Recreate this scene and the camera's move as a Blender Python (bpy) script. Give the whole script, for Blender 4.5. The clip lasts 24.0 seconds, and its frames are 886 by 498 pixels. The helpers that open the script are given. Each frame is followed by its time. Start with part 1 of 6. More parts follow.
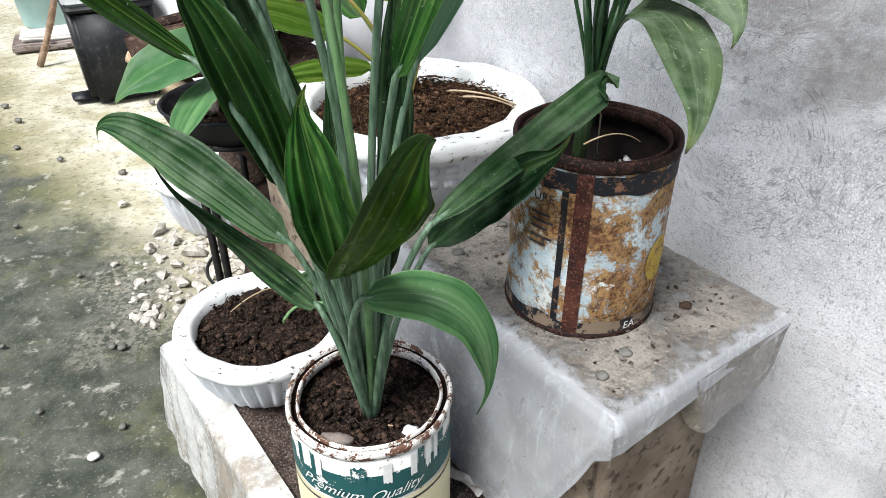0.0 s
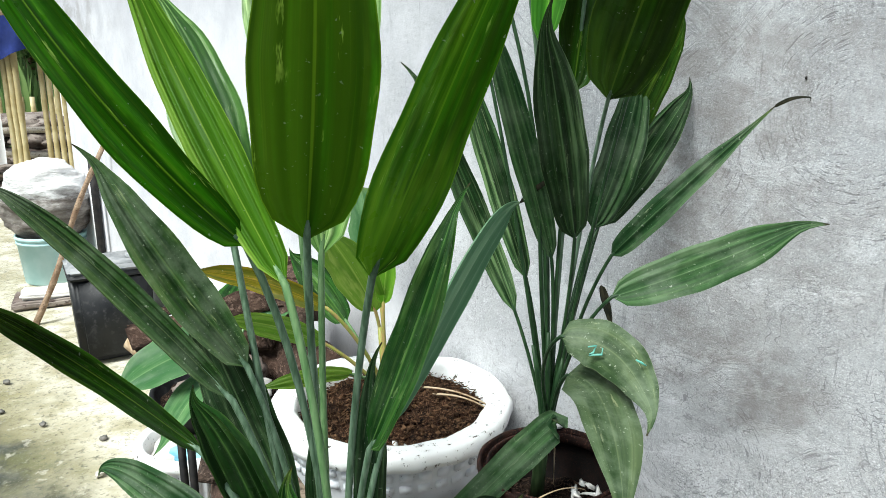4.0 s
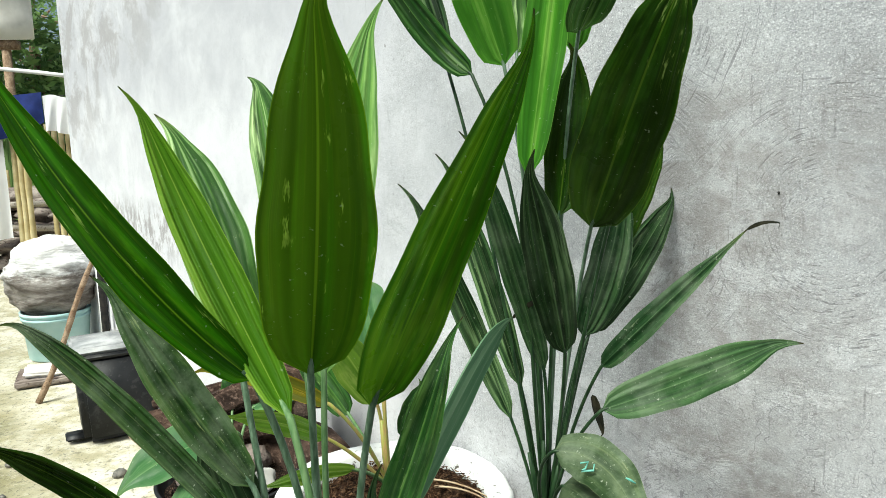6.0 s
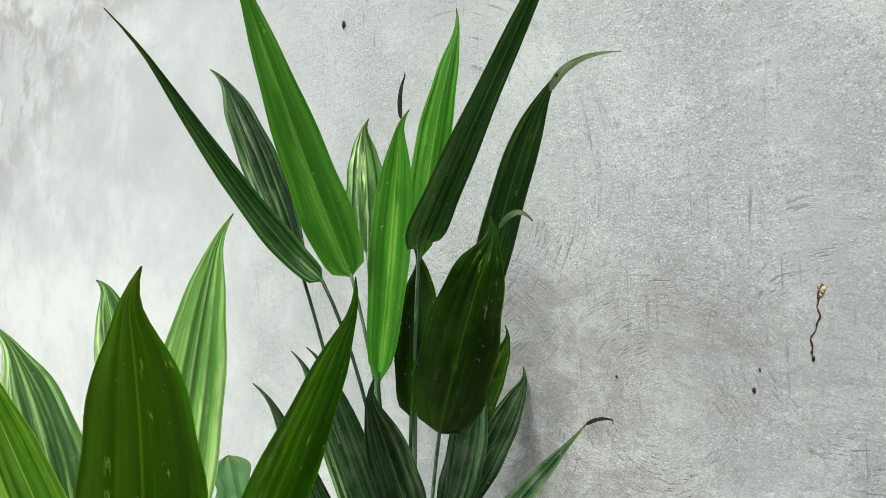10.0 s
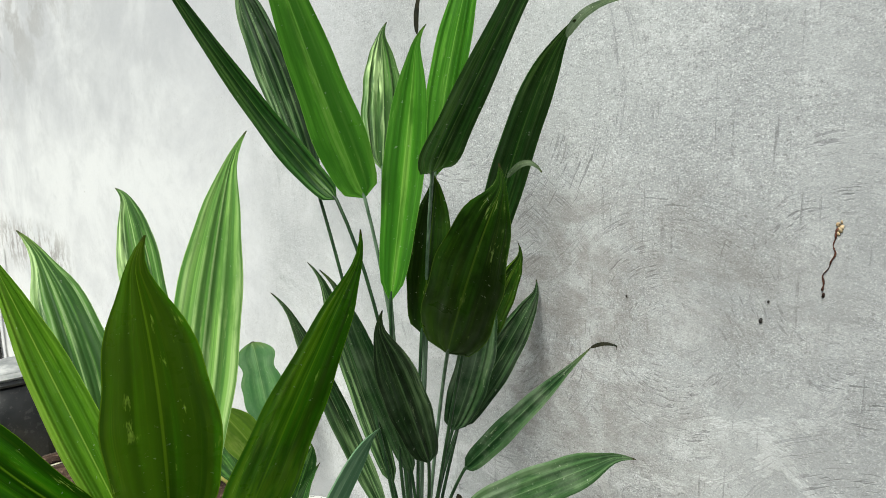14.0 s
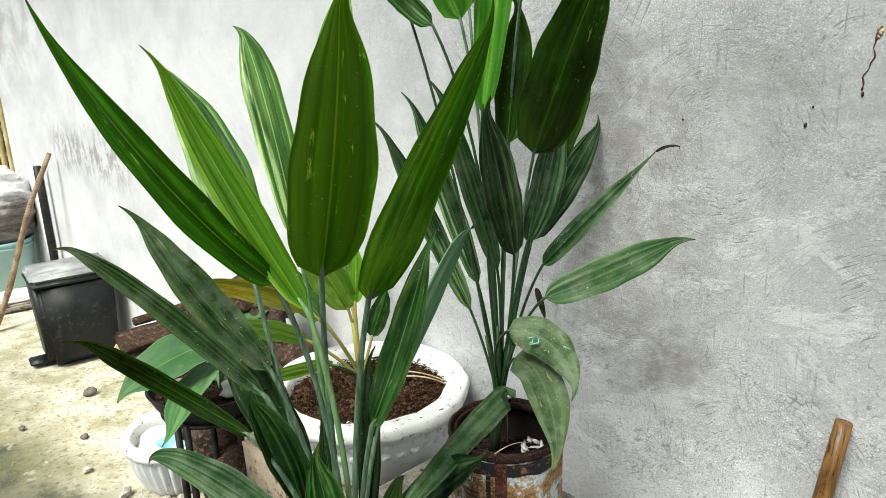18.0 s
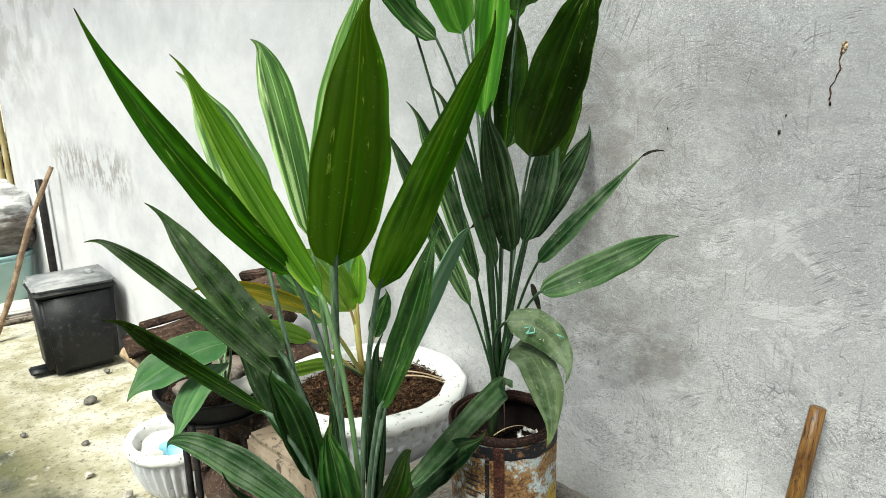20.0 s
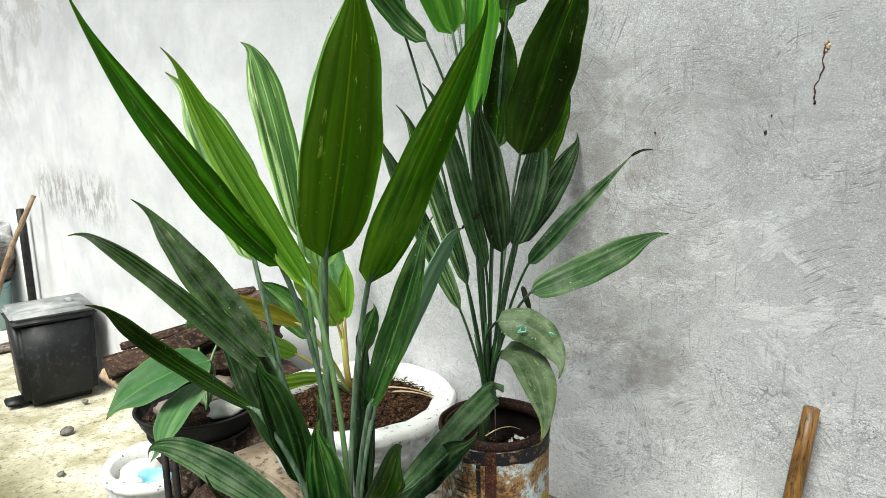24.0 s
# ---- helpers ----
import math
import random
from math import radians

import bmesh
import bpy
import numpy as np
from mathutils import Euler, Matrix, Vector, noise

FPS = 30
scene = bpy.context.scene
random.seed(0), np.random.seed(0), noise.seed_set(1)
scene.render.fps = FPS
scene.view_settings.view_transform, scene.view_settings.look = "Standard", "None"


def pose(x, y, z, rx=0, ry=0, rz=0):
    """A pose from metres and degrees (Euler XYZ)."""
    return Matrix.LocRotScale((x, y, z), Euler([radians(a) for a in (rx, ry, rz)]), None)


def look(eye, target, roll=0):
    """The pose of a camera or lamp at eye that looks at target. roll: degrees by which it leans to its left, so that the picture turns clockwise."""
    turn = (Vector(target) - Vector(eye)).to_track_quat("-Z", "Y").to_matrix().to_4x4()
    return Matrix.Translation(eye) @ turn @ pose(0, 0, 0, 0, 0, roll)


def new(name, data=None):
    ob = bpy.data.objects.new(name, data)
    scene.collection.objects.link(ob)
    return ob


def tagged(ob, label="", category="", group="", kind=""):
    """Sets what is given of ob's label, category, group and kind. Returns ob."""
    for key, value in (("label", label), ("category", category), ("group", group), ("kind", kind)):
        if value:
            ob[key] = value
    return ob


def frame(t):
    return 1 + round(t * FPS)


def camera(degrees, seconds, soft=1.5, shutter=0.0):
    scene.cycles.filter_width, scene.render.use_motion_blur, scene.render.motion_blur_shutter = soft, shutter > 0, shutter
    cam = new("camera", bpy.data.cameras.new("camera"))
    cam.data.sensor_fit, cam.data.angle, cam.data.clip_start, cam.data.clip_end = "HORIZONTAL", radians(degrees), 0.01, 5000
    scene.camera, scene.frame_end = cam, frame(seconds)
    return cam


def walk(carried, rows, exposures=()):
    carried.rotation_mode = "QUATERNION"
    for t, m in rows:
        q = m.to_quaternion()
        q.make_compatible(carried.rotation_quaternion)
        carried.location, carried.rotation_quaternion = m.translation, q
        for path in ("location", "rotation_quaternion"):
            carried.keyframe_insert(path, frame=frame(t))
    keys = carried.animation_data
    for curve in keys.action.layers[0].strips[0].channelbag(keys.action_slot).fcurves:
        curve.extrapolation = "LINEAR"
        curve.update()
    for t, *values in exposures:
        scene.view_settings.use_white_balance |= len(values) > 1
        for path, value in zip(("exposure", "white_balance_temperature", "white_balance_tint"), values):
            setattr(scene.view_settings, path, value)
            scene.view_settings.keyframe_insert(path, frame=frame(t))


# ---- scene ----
cam = camera(64.1, 24.0, 0.5)
METRES, EYE, TILT, LEAN, TURN = 1.0, 1.02, -32.0, 0.0, 0.0
ROWS = [
    (0.0, 0.0, 0.0, 0.0, 0.0, 0.0, -0.0),
    (0.5, -0.0019, -0.0144, 0.0106, 0.87, 2.42, 0.05),
    (1.0, -0.0039, -0.0306, 0.0269, 0.01, 5.43, -0.28),
    (1.5, 0.0023, -0.045, 0.0445, -0.86, 8.82, 0.45),
    (2.0, 0.0073, -0.0587, 0.0595, -1.4, 11.12, 0.31),
    (2.5, 0.0102, -0.0678, 0.0674, -1.42, 13.15, 0.34),
    (4.5, 0.0155, -0.132, 0.1148, -0.95, 19.2, 0.97),
    (5.0, 0.0161, -0.1463, 0.1284, -0.24, 20.14, 1.37),
    (5.5, 0.016, -0.1643, 0.139, -0.08, 22.17, 1.29),
    (6.0, 0.021, -0.1769, 0.1468, -0.72, 22.91, 1.62),
    (6.5, 0.0292, -0.1839, 0.1511, -2.59, 22.54, 2.29),
    (7.0, 0.0354, -0.191, 0.1565, -4.44, 23.43, 3.22),
    (7.5, 0.0455, -0.2006, 0.1671, -6.72, 24.56, 4.87),
    (8.0, 0.0522, -0.211, 0.178, -8.3, 26.0, 6.59),
    (8.5, 0.0568, -0.2199, 0.1829, -7.94, 26.86, 6.64),
    (9.0, 0.0606, -0.2302, 0.1897, -8.04, 28.87, 6.98),
    (9.5, 0.0638, -0.2367, 0.2058, -8.14, 30.75, 7.16),
    (10.0, 0.0658, -0.246, 0.2197, -7.63, 31.61, 7.33),
    (10.5, 0.0684, -0.2595, 0.2561, -6.47, 32.02, 8.78),
    (12.5, 0.0693, -0.2966, 0.3276, -7.51, 26.69, 5.44),
    (13.0, 0.071, -0.2946, 0.3087, -7.17, 24.82, 5.04),
    (13.5, 0.0779, -0.2853, 0.2906, -7.04, 23.3, 5.25),
    (14.0, 0.0838, -0.2749, 0.2715, -6.38, 21.11, 4.9),
    (14.5, 0.0906, -0.2674, 0.2545, -5.73, 19.59, 4.0),
    (15.0, 0.0936, -0.2585, 0.2385, -4.88, 18.8, 3.75),
    (15.5, 0.0836, -0.262, 0.2187, -3.88, 19.81, 4.19),
    (16.0, 0.0561, -0.2761, 0.1984, -4.35, 19.28, 5.16),
    (16.5, 0.0266, -0.2968, 0.1686, -5.16, 17.86, 5.59),
    (17.0, 0.0022, -0.3126, 0.1409, -4.29, 16.72, 5.05),
    (17.5, -0.012, -0.3265, 0.1144, -4.51, 16.58, 5.51),
    (18.0, -0.0288, -0.3376, 0.0933, -4.9, 15.88, 5.13),
    (18.5, -0.0375, -0.3485, 0.0767, -5.22, 15.51, 5.03),
    (20.5, -0.0561, -0.4025, 0.0389, -5.48, 19.73, 5.31),
    (21.0, -0.0595, -0.4115, 0.0424, -5.24, 23.18, 5.56),
    (21.5, -0.0603, -0.4253, 0.0453, -5.73, 26.8, 5.48),
    (22.0, -0.0627, -0.4358, 0.0462, -5.92, 28.81, 5.68),
    (22.5, -0.073, -0.4235, 0.0403, -6.39, 25.66, 5.44),
    (23.0, -0.0662, -0.3917, 0.0285, -7.77, 23.62, 5.78),
    (23.5, -0.0589, -0.3733, 0.0034, -6.9, 22.66, 6.59),
    (24.0, -0.0622, -0.3663, -0.0059, -6.71, 20.55, 5.61),
]
walk(cam, [(t, pose(0, 0, EYE, TILT, LEAN, TURN) @ pose(METRES * x, METRES * y, METRES * z, 90 + pitch, roll, yaw)) for t, x, y, z, yaw, pitch, roll in ROWS],
     [(0.0, 0.94, 6050, 9), (1.5, 0.94, 5930, 7), (2.5, 0.91, 5900, 6), (5.0, 0.95, 6270, 0), (7.0, 0.87, 6450, -2), (8.0, 0.95, 6480, -3), (10.0, 0.74, 6500, -2), (13.0, 0.64, 6520, 0), (15.0, 0.83, 6550, 0), (18.0, 0.84, 6570, 0), (22.0, 0.73, 6530, -1), (24.0, 0.82, 6500, 1)])

# ---- world, sun, exposure ----
SUN_EL, SUN_AZ = 57.0, 222.0
world = bpy.data.worlds.new("sky")
scene.world = world
world.use_nodes = True
wn = world.node_tree
wn.nodes.clear()
sky = wn.nodes.new("ShaderNodeTexSky")
sky.sky_type, sky.sun_disc = "NISHITA", False
sky.sun_elevation, sky.sun_rotation = radians(SUN_EL), radians(SUN_AZ)
sky.air_density, sky.dust_density = 1.0, 4.0
wbg = wn.nodes.new("ShaderNodeBackground")
wbg.inputs["Strength"].default_value = 0.062
wout = wn.nodes.new("ShaderNodeOutputWorld")
wn.links.new(sky.outputs[0], wbg.inputs["Color"])
wn.links.new(wbg.outputs[0], wout.inputs["Surface"])
sun_data = bpy.data.lights.new("sun", "SUN")
sun_data.energy, sun_data.angle, sun_data.color = 3.4, radians(28), (1.0, 0.97, 0.92)
sun = new("sun", sun_data)
_el, _az = radians(SUN_EL), radians(SUN_AZ)
sun.matrix_world = look((0, 0, 6), (0 - math.sin(_az) * math.cos(_el), 0 - math.cos(_az) * math.cos(_el), 6 - math.sin(_el)))


# ---- material helpers ----
class Mat:
    """A node material with short ways to add nodes."""

    def __init__(self, name, rough=0.6, metal=0.0, spec=0.3):
        self.m = bpy.data.materials.new(name)
        self.m.use_nodes = True
        self.t = self.m.node_tree
        self.b = self.t.nodes["Principled BSDF"]
        self.out = self.t.nodes["Material Output"]
        self.b.inputs["Roughness"].default_value = rough
        self.b.inputs["Metallic"].default_value = metal
        self.b.inputs["Specular IOR Level"].default_value = spec
        self.tc = self.t.nodes.new("ShaderNodeTexCoord")

    def link(self, a, b):
        self.t.links.new(a, b)

    def put(self, socket, value):
        if isinstance(value, bpy.types.NodeSocket):
            self.link(value, socket)
        elif isinstance(value, (tuple, list)) and len(value) == 3 and socket.type == "RGBA":
            socket.default_value = (*value, 1)
        else:
            socket.default_value = value

    def coord(self, scale=(1, 1, 1), kind="Object", shift=None):
        n = self.t.nodes.new("ShaderNodeMapping")
        self.link(self.tc.outputs[kind], n.inputs["Vector"])
        n.inputs["Scale"].default_value = scale
        if shift is not None:
            self.put(n.inputs["Location"], shift)
        return n.outputs[0]

    def noise(self, vec, scale, detail=4, rough=0.55, distort=0.0):
        n = self.t.nodes.new("ShaderNodeTexNoise")
        self.link(vec, n.inputs["Vector"])
        n.inputs["Scale"].default_value, n.inputs["Detail"].default_value = scale, detail
        n.inputs["Roughness"].default_value, n.inputs["Distortion"].default_value = rough, distort
        return n.outputs["Fac"]

    def voronoi(self, vec, scale, feature="F1", rnd=1.0):
        n = self.t.nodes.new("ShaderNodeTexVoronoi")
        n.feature = feature
        self.link(vec, n.inputs["Vector"])
        n.inputs["Scale"].default_value, n.inputs["Randomness"].default_value = scale, rnd
        return n.outputs["Distance"]

    def wave(self, vec, scale, distort=4, detail=3, dscale=1.5, kind="RINGS"):
        n = self.t.nodes.new("ShaderNodeTexWave")
        n.wave_type = kind
        self.link(vec, n.inputs["Vector"])
        n.inputs["Scale"].default_value, n.inputs["Distortion"].default_value = scale, distort
        n.inputs["Detail"].default_value, n.inputs["Detail Scale"].default_value = detail, dscale
        return n.outputs["Fac"]

    def ramp(self, fac, a, b, lo=0.0, hi=1.0):
        n = self.t.nodes.new("ShaderNodeMapRange")
        n.interpolation_type = "SMOOTHSTEP"
        self.put(n.inputs["Value"], fac)
        n.inputs["From Min"].default_value, n.inputs["From Max"].default_value = a, b
        n.inputs["To Min"].default_value, n.inputs["To Max"].default_value = lo, hi
        return n.outputs[0]

    def math(self, op, a, b=0.0):
        n = self.t.nodes.new("ShaderNodeMath")
        n.operation = op
        self.put(n.inputs[0], a)
        self.put(n.inputs[1], b)
        return n.outputs[0]

    def mix(self, fac, a, b, blend="MIX"):
        n = self.t.nodes.new("ShaderNodeMix")
        n.data_type, n.blend_type = "RGBA", blend
        self.put(n.inputs[0], fac)
        self.put(n.inputs[6], a)
        self.put(n.inputs[7], b)
        return n.outputs[2]

    def xyz(self, vec):
        n = self.t.nodes.new("ShaderNodeSeparateXYZ")
        self.link(vec, n.inputs[0])
        return n.outputs

    def random(self):
        return self.t.nodes.new("ShaderNodeObjectInfo").outputs["Random"]

    def island(self):
        return self.t.nodes.new("ShaderNodeNewGeometry").outputs["Random Per Island"]

    def colour(self, c):
        self.put(self.b.inputs["Base Color"], c)
        return self

    def rough(self, r):
        self.put(self.b.inputs["Roughness"], r)
        return self

    def bump(self, h, strength=0.4, dist=0.002):
        n = self.t.nodes.new("ShaderNodeBump")
        n.inputs["Strength"].default_value, n.inputs["Distance"].default_value = strength, dist
        self.link(h, n.inputs["Height"])
        self.link(n.outputs[0], self.b.inputs["Normal"])
        return n.outputs[0]

    def thin(self, colour, amount, normal=None):
        """Lets light through a thin sheet."""
        tr = self.t.nodes.new("ShaderNodeBsdfTranslucent")
        self.put(tr.inputs["Color"], colour)
        mx = self.t.nodes.new("ShaderNodeMixShader")
        mx.inputs[0].default_value = amount
        self.link(self.b.outputs[0], mx.inputs[1])
        self.link(tr.outputs[0], mx.inputs[2])
        self.link(mx.outputs[0], self.out.inputs["Surface"])


def speckled(name, c1, c2, scale, rough=0.7, bump=0.5, dist=0.002, metal=0.0, c3=None, lo=0.35, hi=0.65, fine=6.0, spec=0.2):
    """Two tones in patches, finer grain and relief."""
    k = Mat(name, rough, metal, spec)
    v = k.coord()
    big = k.noise(v, scale, 5)
    small = k.noise(v, scale * fine, 4, 0.65)
    c = k.mix(k.ramp(big, lo, hi), c1, c2)
    if c3:
        c = k.mix(k.ramp(small, 0.52, 0.68), c, c3)
    k.colour(c)
    k.rough(k.ramp(small, 0.2, 0.8, max(rough - 0.12, 0.05), min(rough + 0.12, 1)))
    k.bump(k.math("ADD", big, k.math("MULTIPLY", small, 0.6)), bump, dist)
    return k.m


def leaf_mat(name, dark, light, streak, rough=0.42, glow=0.22, freq=4.6, dust=0.0, gloss=0.06, stripe=0.4, scars=0.5):
    """A pleated blade: broad bands and fine veins that run its length, broken pale streaks, scars and dust."""
    k = Mat(name, rough, 0.0, 0.1)
    r = k.random()
    n = k.t.nodes.new("ShaderNodeCombineXYZ")
    k.link(k.math("MULTIPLY", r, 37.0), n.inputs[0])
    k.link(k.math("MULTIPLY", r, 91.0), n.inputs[1])

    def along(across, length, detail=3, roughness=0.55):
        return k.noise(k.coord((across, length, 1), "UV", n.outputs[0]), 1.0, detail, roughness)

    pleat = k.t.nodes.new("ShaderNodeUVMap")
    pleat.uv_map = "Pleat"
    phase = k.xyz(pleat.outputs[0])
    crest = k.math("COSINE", k.math("MULTIPLY", phase[0], math.pi))
    u = k.xyz(k.coord((1, 1, 1), "UV"))
    across = k.math("ABSOLUTE", k.math("SUBTRACT", u[0], 0.5))
    band, vein, hair = along(freq, 0.28), along(freq * 3.6, 0.5), along(freq * 11, 1.0, 2)
    blot = along(2.6, 3.2, 5, 0.62)
    broken = along(freq * 1.3, 2.4, 4, 0.6)
    c = k.mix(k.ramp(band, 0.42, 0.58), dark, light)
    c = k.mix(k.math("MULTIPLY", k.ramp(band, 0.56, 0.70), k.ramp(broken, 0.38, 0.58, 0.15, 0.85)), c, streak)
    # the folds: dark narrow valleys, paler ribs
    lively = k.ramp(along(2.0, 1.1, 3), 0.32, 0.62, 0.35, 1.0)
    c = k.mix(k.math("MULTIPLY", k.ramp(crest, -0.45, -0.92, 0, stripe), lively), c, dark)
    c = k.mix(k.math("MULTIPLY", k.ramp(crest, 0.55, 0.95, 0, stripe * 0.8), k.math("MULTIPLY", lively, k.ramp(broken, 0.36, 0.60))), c, streak)
    c = k.mix(k.ramp(vein, 0.36, 0.52, 0.45, 0.0), c, dark)
    c = k.mix(k.ramp(vein, 0.54, 0.70, 0, 0.3), c, light)
    c = k.mix(k.ramp(hair, 0.56, 0.68, 0, 0.09), c, streak)
    c = k.mix(k.ramp(hair, 0.45, 0.33, 0, 0.24), c, dark)
    c = k.mix(k.ramp(blot, 0.38, 0.54, 0.75, 0.0), c, dark)
    c = k.mix(k.ramp(along(1.6, 1.3, 3), 0.52, 0.70, 0, 0.55), c, light)
    c = k.mix(k.math("MULTIPLY", k.ramp(along(1.5, 0.9, 4, 0.6), 0.52, 0.66, 0, stripe * 1.6), k.ramp(broken, 0.42, 0.56)), c, streak)
    # pale scars where the skin is rubbed off
    scar = k.math("MULTIPLY", k.ramp(along(freq * 2.4, 6.0, 4, 0.65), 0.60, 0.67), k.ramp(blot, 0.46, 0.58))
    c = k.mix(k.math("MULTIPLY", scar, scars), c, (streak[0] * 1.3 + 0.06, streak[1] * 1.15 + 0.06, streak[2] + 0.06))
    c = k.mix(k.ramp(across, 0.484, 0.494, 0.0, 0.5), c, streak)
    c = k.mix(k.ramp(across, 0.006, 0.020, 0.45, 0.0), c, streak)
    obj = k.coord()
    c = k.mix(k.ramp(k.noise(obj, 210, 2), 0.70, 0.75, 0, 0.35 + 0.5 * dust), c, (0.42, 0.46, 0.36))
    if dust:
        c = k.mix(k.ramp(k.noise(obj, 26, 5, 0.65), 0.40, 0.70, 0, dust), c, (0.24, 0.30, 0.20))
        c = k.mix(k.ramp(k.noise(obj, 330, 2), 0.66, 0.74, 0, dust), c, (0.40, 0.45, 0.34))
    # yellowed towards some tips, brown at the very end
    c = k.mix(k.math("MULTIPLY", k.ramp(k.math("ADD", u[1], k.math("MULTIPLY", blot, 0.25)), 1.0, 1.16), k.ramp(r, 0.25, 0.75, 0.0, 0.5)), c, (0.19, 0.22, 0.04))
    c = k.mix(k.ramp(u[1], 0.972, 0.993), c, (0.035, 0.026, 0.014))
    c = k.mix(k.math("MULTIPLY", r, 0.22), c, dark)
    k.colour(c)
    sheen = along(1.8, 1.6, 4, 0.6)
    k.put(k.b.inputs["Specular IOR Level"], k.ramp(sheen, 0.40, 0.64, gloss * 0.15, gloss * 2.2))
    k.rough(k.ramp(k.noise(obj, 40, 3), 0.3, 0.7, rough - 0.10, rough + 0.12))
    k.bump(k.math("ADD", vein, k.math("MULTIPLY", hair, 0.5)), 0.32, 0.0013)
    k.thin(k.mix(0.4, c, streak), glow)
    return k.m


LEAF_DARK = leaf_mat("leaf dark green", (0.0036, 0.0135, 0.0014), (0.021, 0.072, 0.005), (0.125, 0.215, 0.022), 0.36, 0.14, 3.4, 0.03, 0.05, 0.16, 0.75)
LEAF_DEEP = leaf_mat("leaf deep glossy green", (0.0068, 0.046, 0.0014), (0.032, 0.200, 0.0036), (0.230, 0.410, 0.018), 0.34, 0.32, 3.4, 0, 0.06, 0.30, 0.9)
# deep green with shade put in, for fan leaves turned from the light
LEAF_DEEP_SHADED = leaf_mat("leaf deep glossy green shaded", (0.0060, 0.034, 0.0012), (0.028, 0.148, 0.0030), (0.175, 0.350, 0.016), 0.34, 0.22, 3.4, 0, 0.06, 0.28, 0.8)
LEAF_GREY = leaf_mat("leaf grey green underside", (0.10, 0.21, 0.11), (0.19, 0.34, 0.19), (0.32, 0.47, 0.29), 0.5, 0.22, 6.0, 0, 0.08, 0.3, 0.2)
LEAF_OLD = leaf_mat("leaf old olive green", (0.0065, 0.0200, 0.0050), (0.027, 0.068, 0.016), (0.115, 0.170, 0.050), 0.48, 0.10, 3.5, 0.24, 0.09, 0.26, 0.7)
LEAF_MID = leaf_mat("leaf green", (0.0045, 0.022, 0.0045), (0.022, 0.090, 0.014), (0.130, 0.250, 0.055), 0.36, 0.18, 4.6, 0.06, 0.07, 0.40, 0.5)
LEAF_BRIGHT = leaf_mat("leaf fresh green", (0.034, 0.105, 0.005), (0.108, 0.250, 0.014), (0.330, 0.47, 0.070), 0.36, 0.30, 3.6, 0, 0.07, 0.18, 0.15)
LEAF_FRESH = leaf_mat("leaf bright green", (0.022, 0.108, 0.007), (0.074, 0.250, 0.020), (0.240, 0.450, 0.080), 0.36, 0.30, 3.6, 0, 0.07, 0.16, 0.15)
LEAF_PALE = leaf_mat("leaf pale striped", (0.055, 0.175, 0.025), (0.24, 0.45, 0.10), (0.60, 0.78, 0.36), 0.38, 0.34, 6.0, 0, 0.09, 0.75, 0.2)
LEAF_STRIPED = leaf_mat("leaf green with pale stripes", (0.012, 0.048, 0.009), (0.095, 0.225, 0.045), (0.46, 0.64, 0.28), 0.38, 0.26, 6.0, 0, 0.09, 0.75, 0.2)
LEAF_BLUE = leaf_mat("leaf blue green dusty", (0.0036, 0.0125, 0.0040), (0.028, 0.076, 0.023), (0.170, 0.275, 0.115), 0.38, 0.12, 6.0, 0.10, 0.08, 0.72, 0.5)
LEAF_MATT = leaf_mat("leaf matt dusty green", (0.013, 0.039, 0.013), (0.048, 0.112, 0.036), (0.130, 0.205, 0.095), 0.50, 0.12, 4.0, 0.30, 0.10, 0.30, 0.6)
# dusty green darkened by painted shade, for blades under and behind others
LEAF_SHADE = leaf_mat("leaf dusty green shaded", (0.0040, 0.014, 0.0050), (0.017, 0.052, 0.016), (0.075, 0.135, 0.050), 0.42, 0.08, 4.0, 0.10, 0.07, 0.5, 0.5)
LEAF_DUSTY = leaf_mat("leaf grey dusty", (0.024, 0.046, 0.018), (0.062, 0.098, 0.042), (0.135, 0.175, 0.085), 0.6, 0.10, 4.0, 0.42, 0.10, 0.3, 0.8)
LEAF_YELLOW = leaf_mat("leaf yellow", (0.060, 0.070, 0.008), (0.22, 0.175, 0.012), (0.30, 0.19, 0.02), 0.45, 0.12, 4.0)
LEAF_LIME = leaf_mat("leaf lime", (0.070, 0.20, 0.010), (0.19, 0.38, 0.03), (0.42, 0.54, 0.12), 0.42, 0.34, 4.0)
LEAF_BROAD = leaf_mat("leaf broad green", (0.040, 0.118, 0.040), (0.105, 0.225, 0.080), (0.22, 0.34, 0.15), 0.42, 0.22, 3.0, 0.15, 0.12, 0.2, 0.2)


def stalk_mat(name, a, b):
    k = Mat(name, 0.42)
    v = k.coord((1, 1, 0.15))
    n = k.noise(v, 220, 3)
    k.colour(k.mix(k.ramp(n, 0.3, 0.7), a, b))
    k.bump(n, 0.2, 0.001)
    return k.m


STALK = stalk_mat("stalk green", (0.048, 0.092, 0.050), (0.138, 0.210, 0.138))
STALK_BASE = stalk_mat("stalk base brown green", (0.030, 0.060, 0.022), (0.080, 0.125, 0.050))
STALK_PALE = stalk_mat("stalk pale", (0.080, 0.170, 0.060), (0.165, 0.270, 0.120))
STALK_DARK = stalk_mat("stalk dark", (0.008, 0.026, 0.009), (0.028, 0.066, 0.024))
STALK_PINK = stalk_mat("stalk yellow pink", (0.26, 0.30, 0.06), (0.36, 0.24, 0.10))


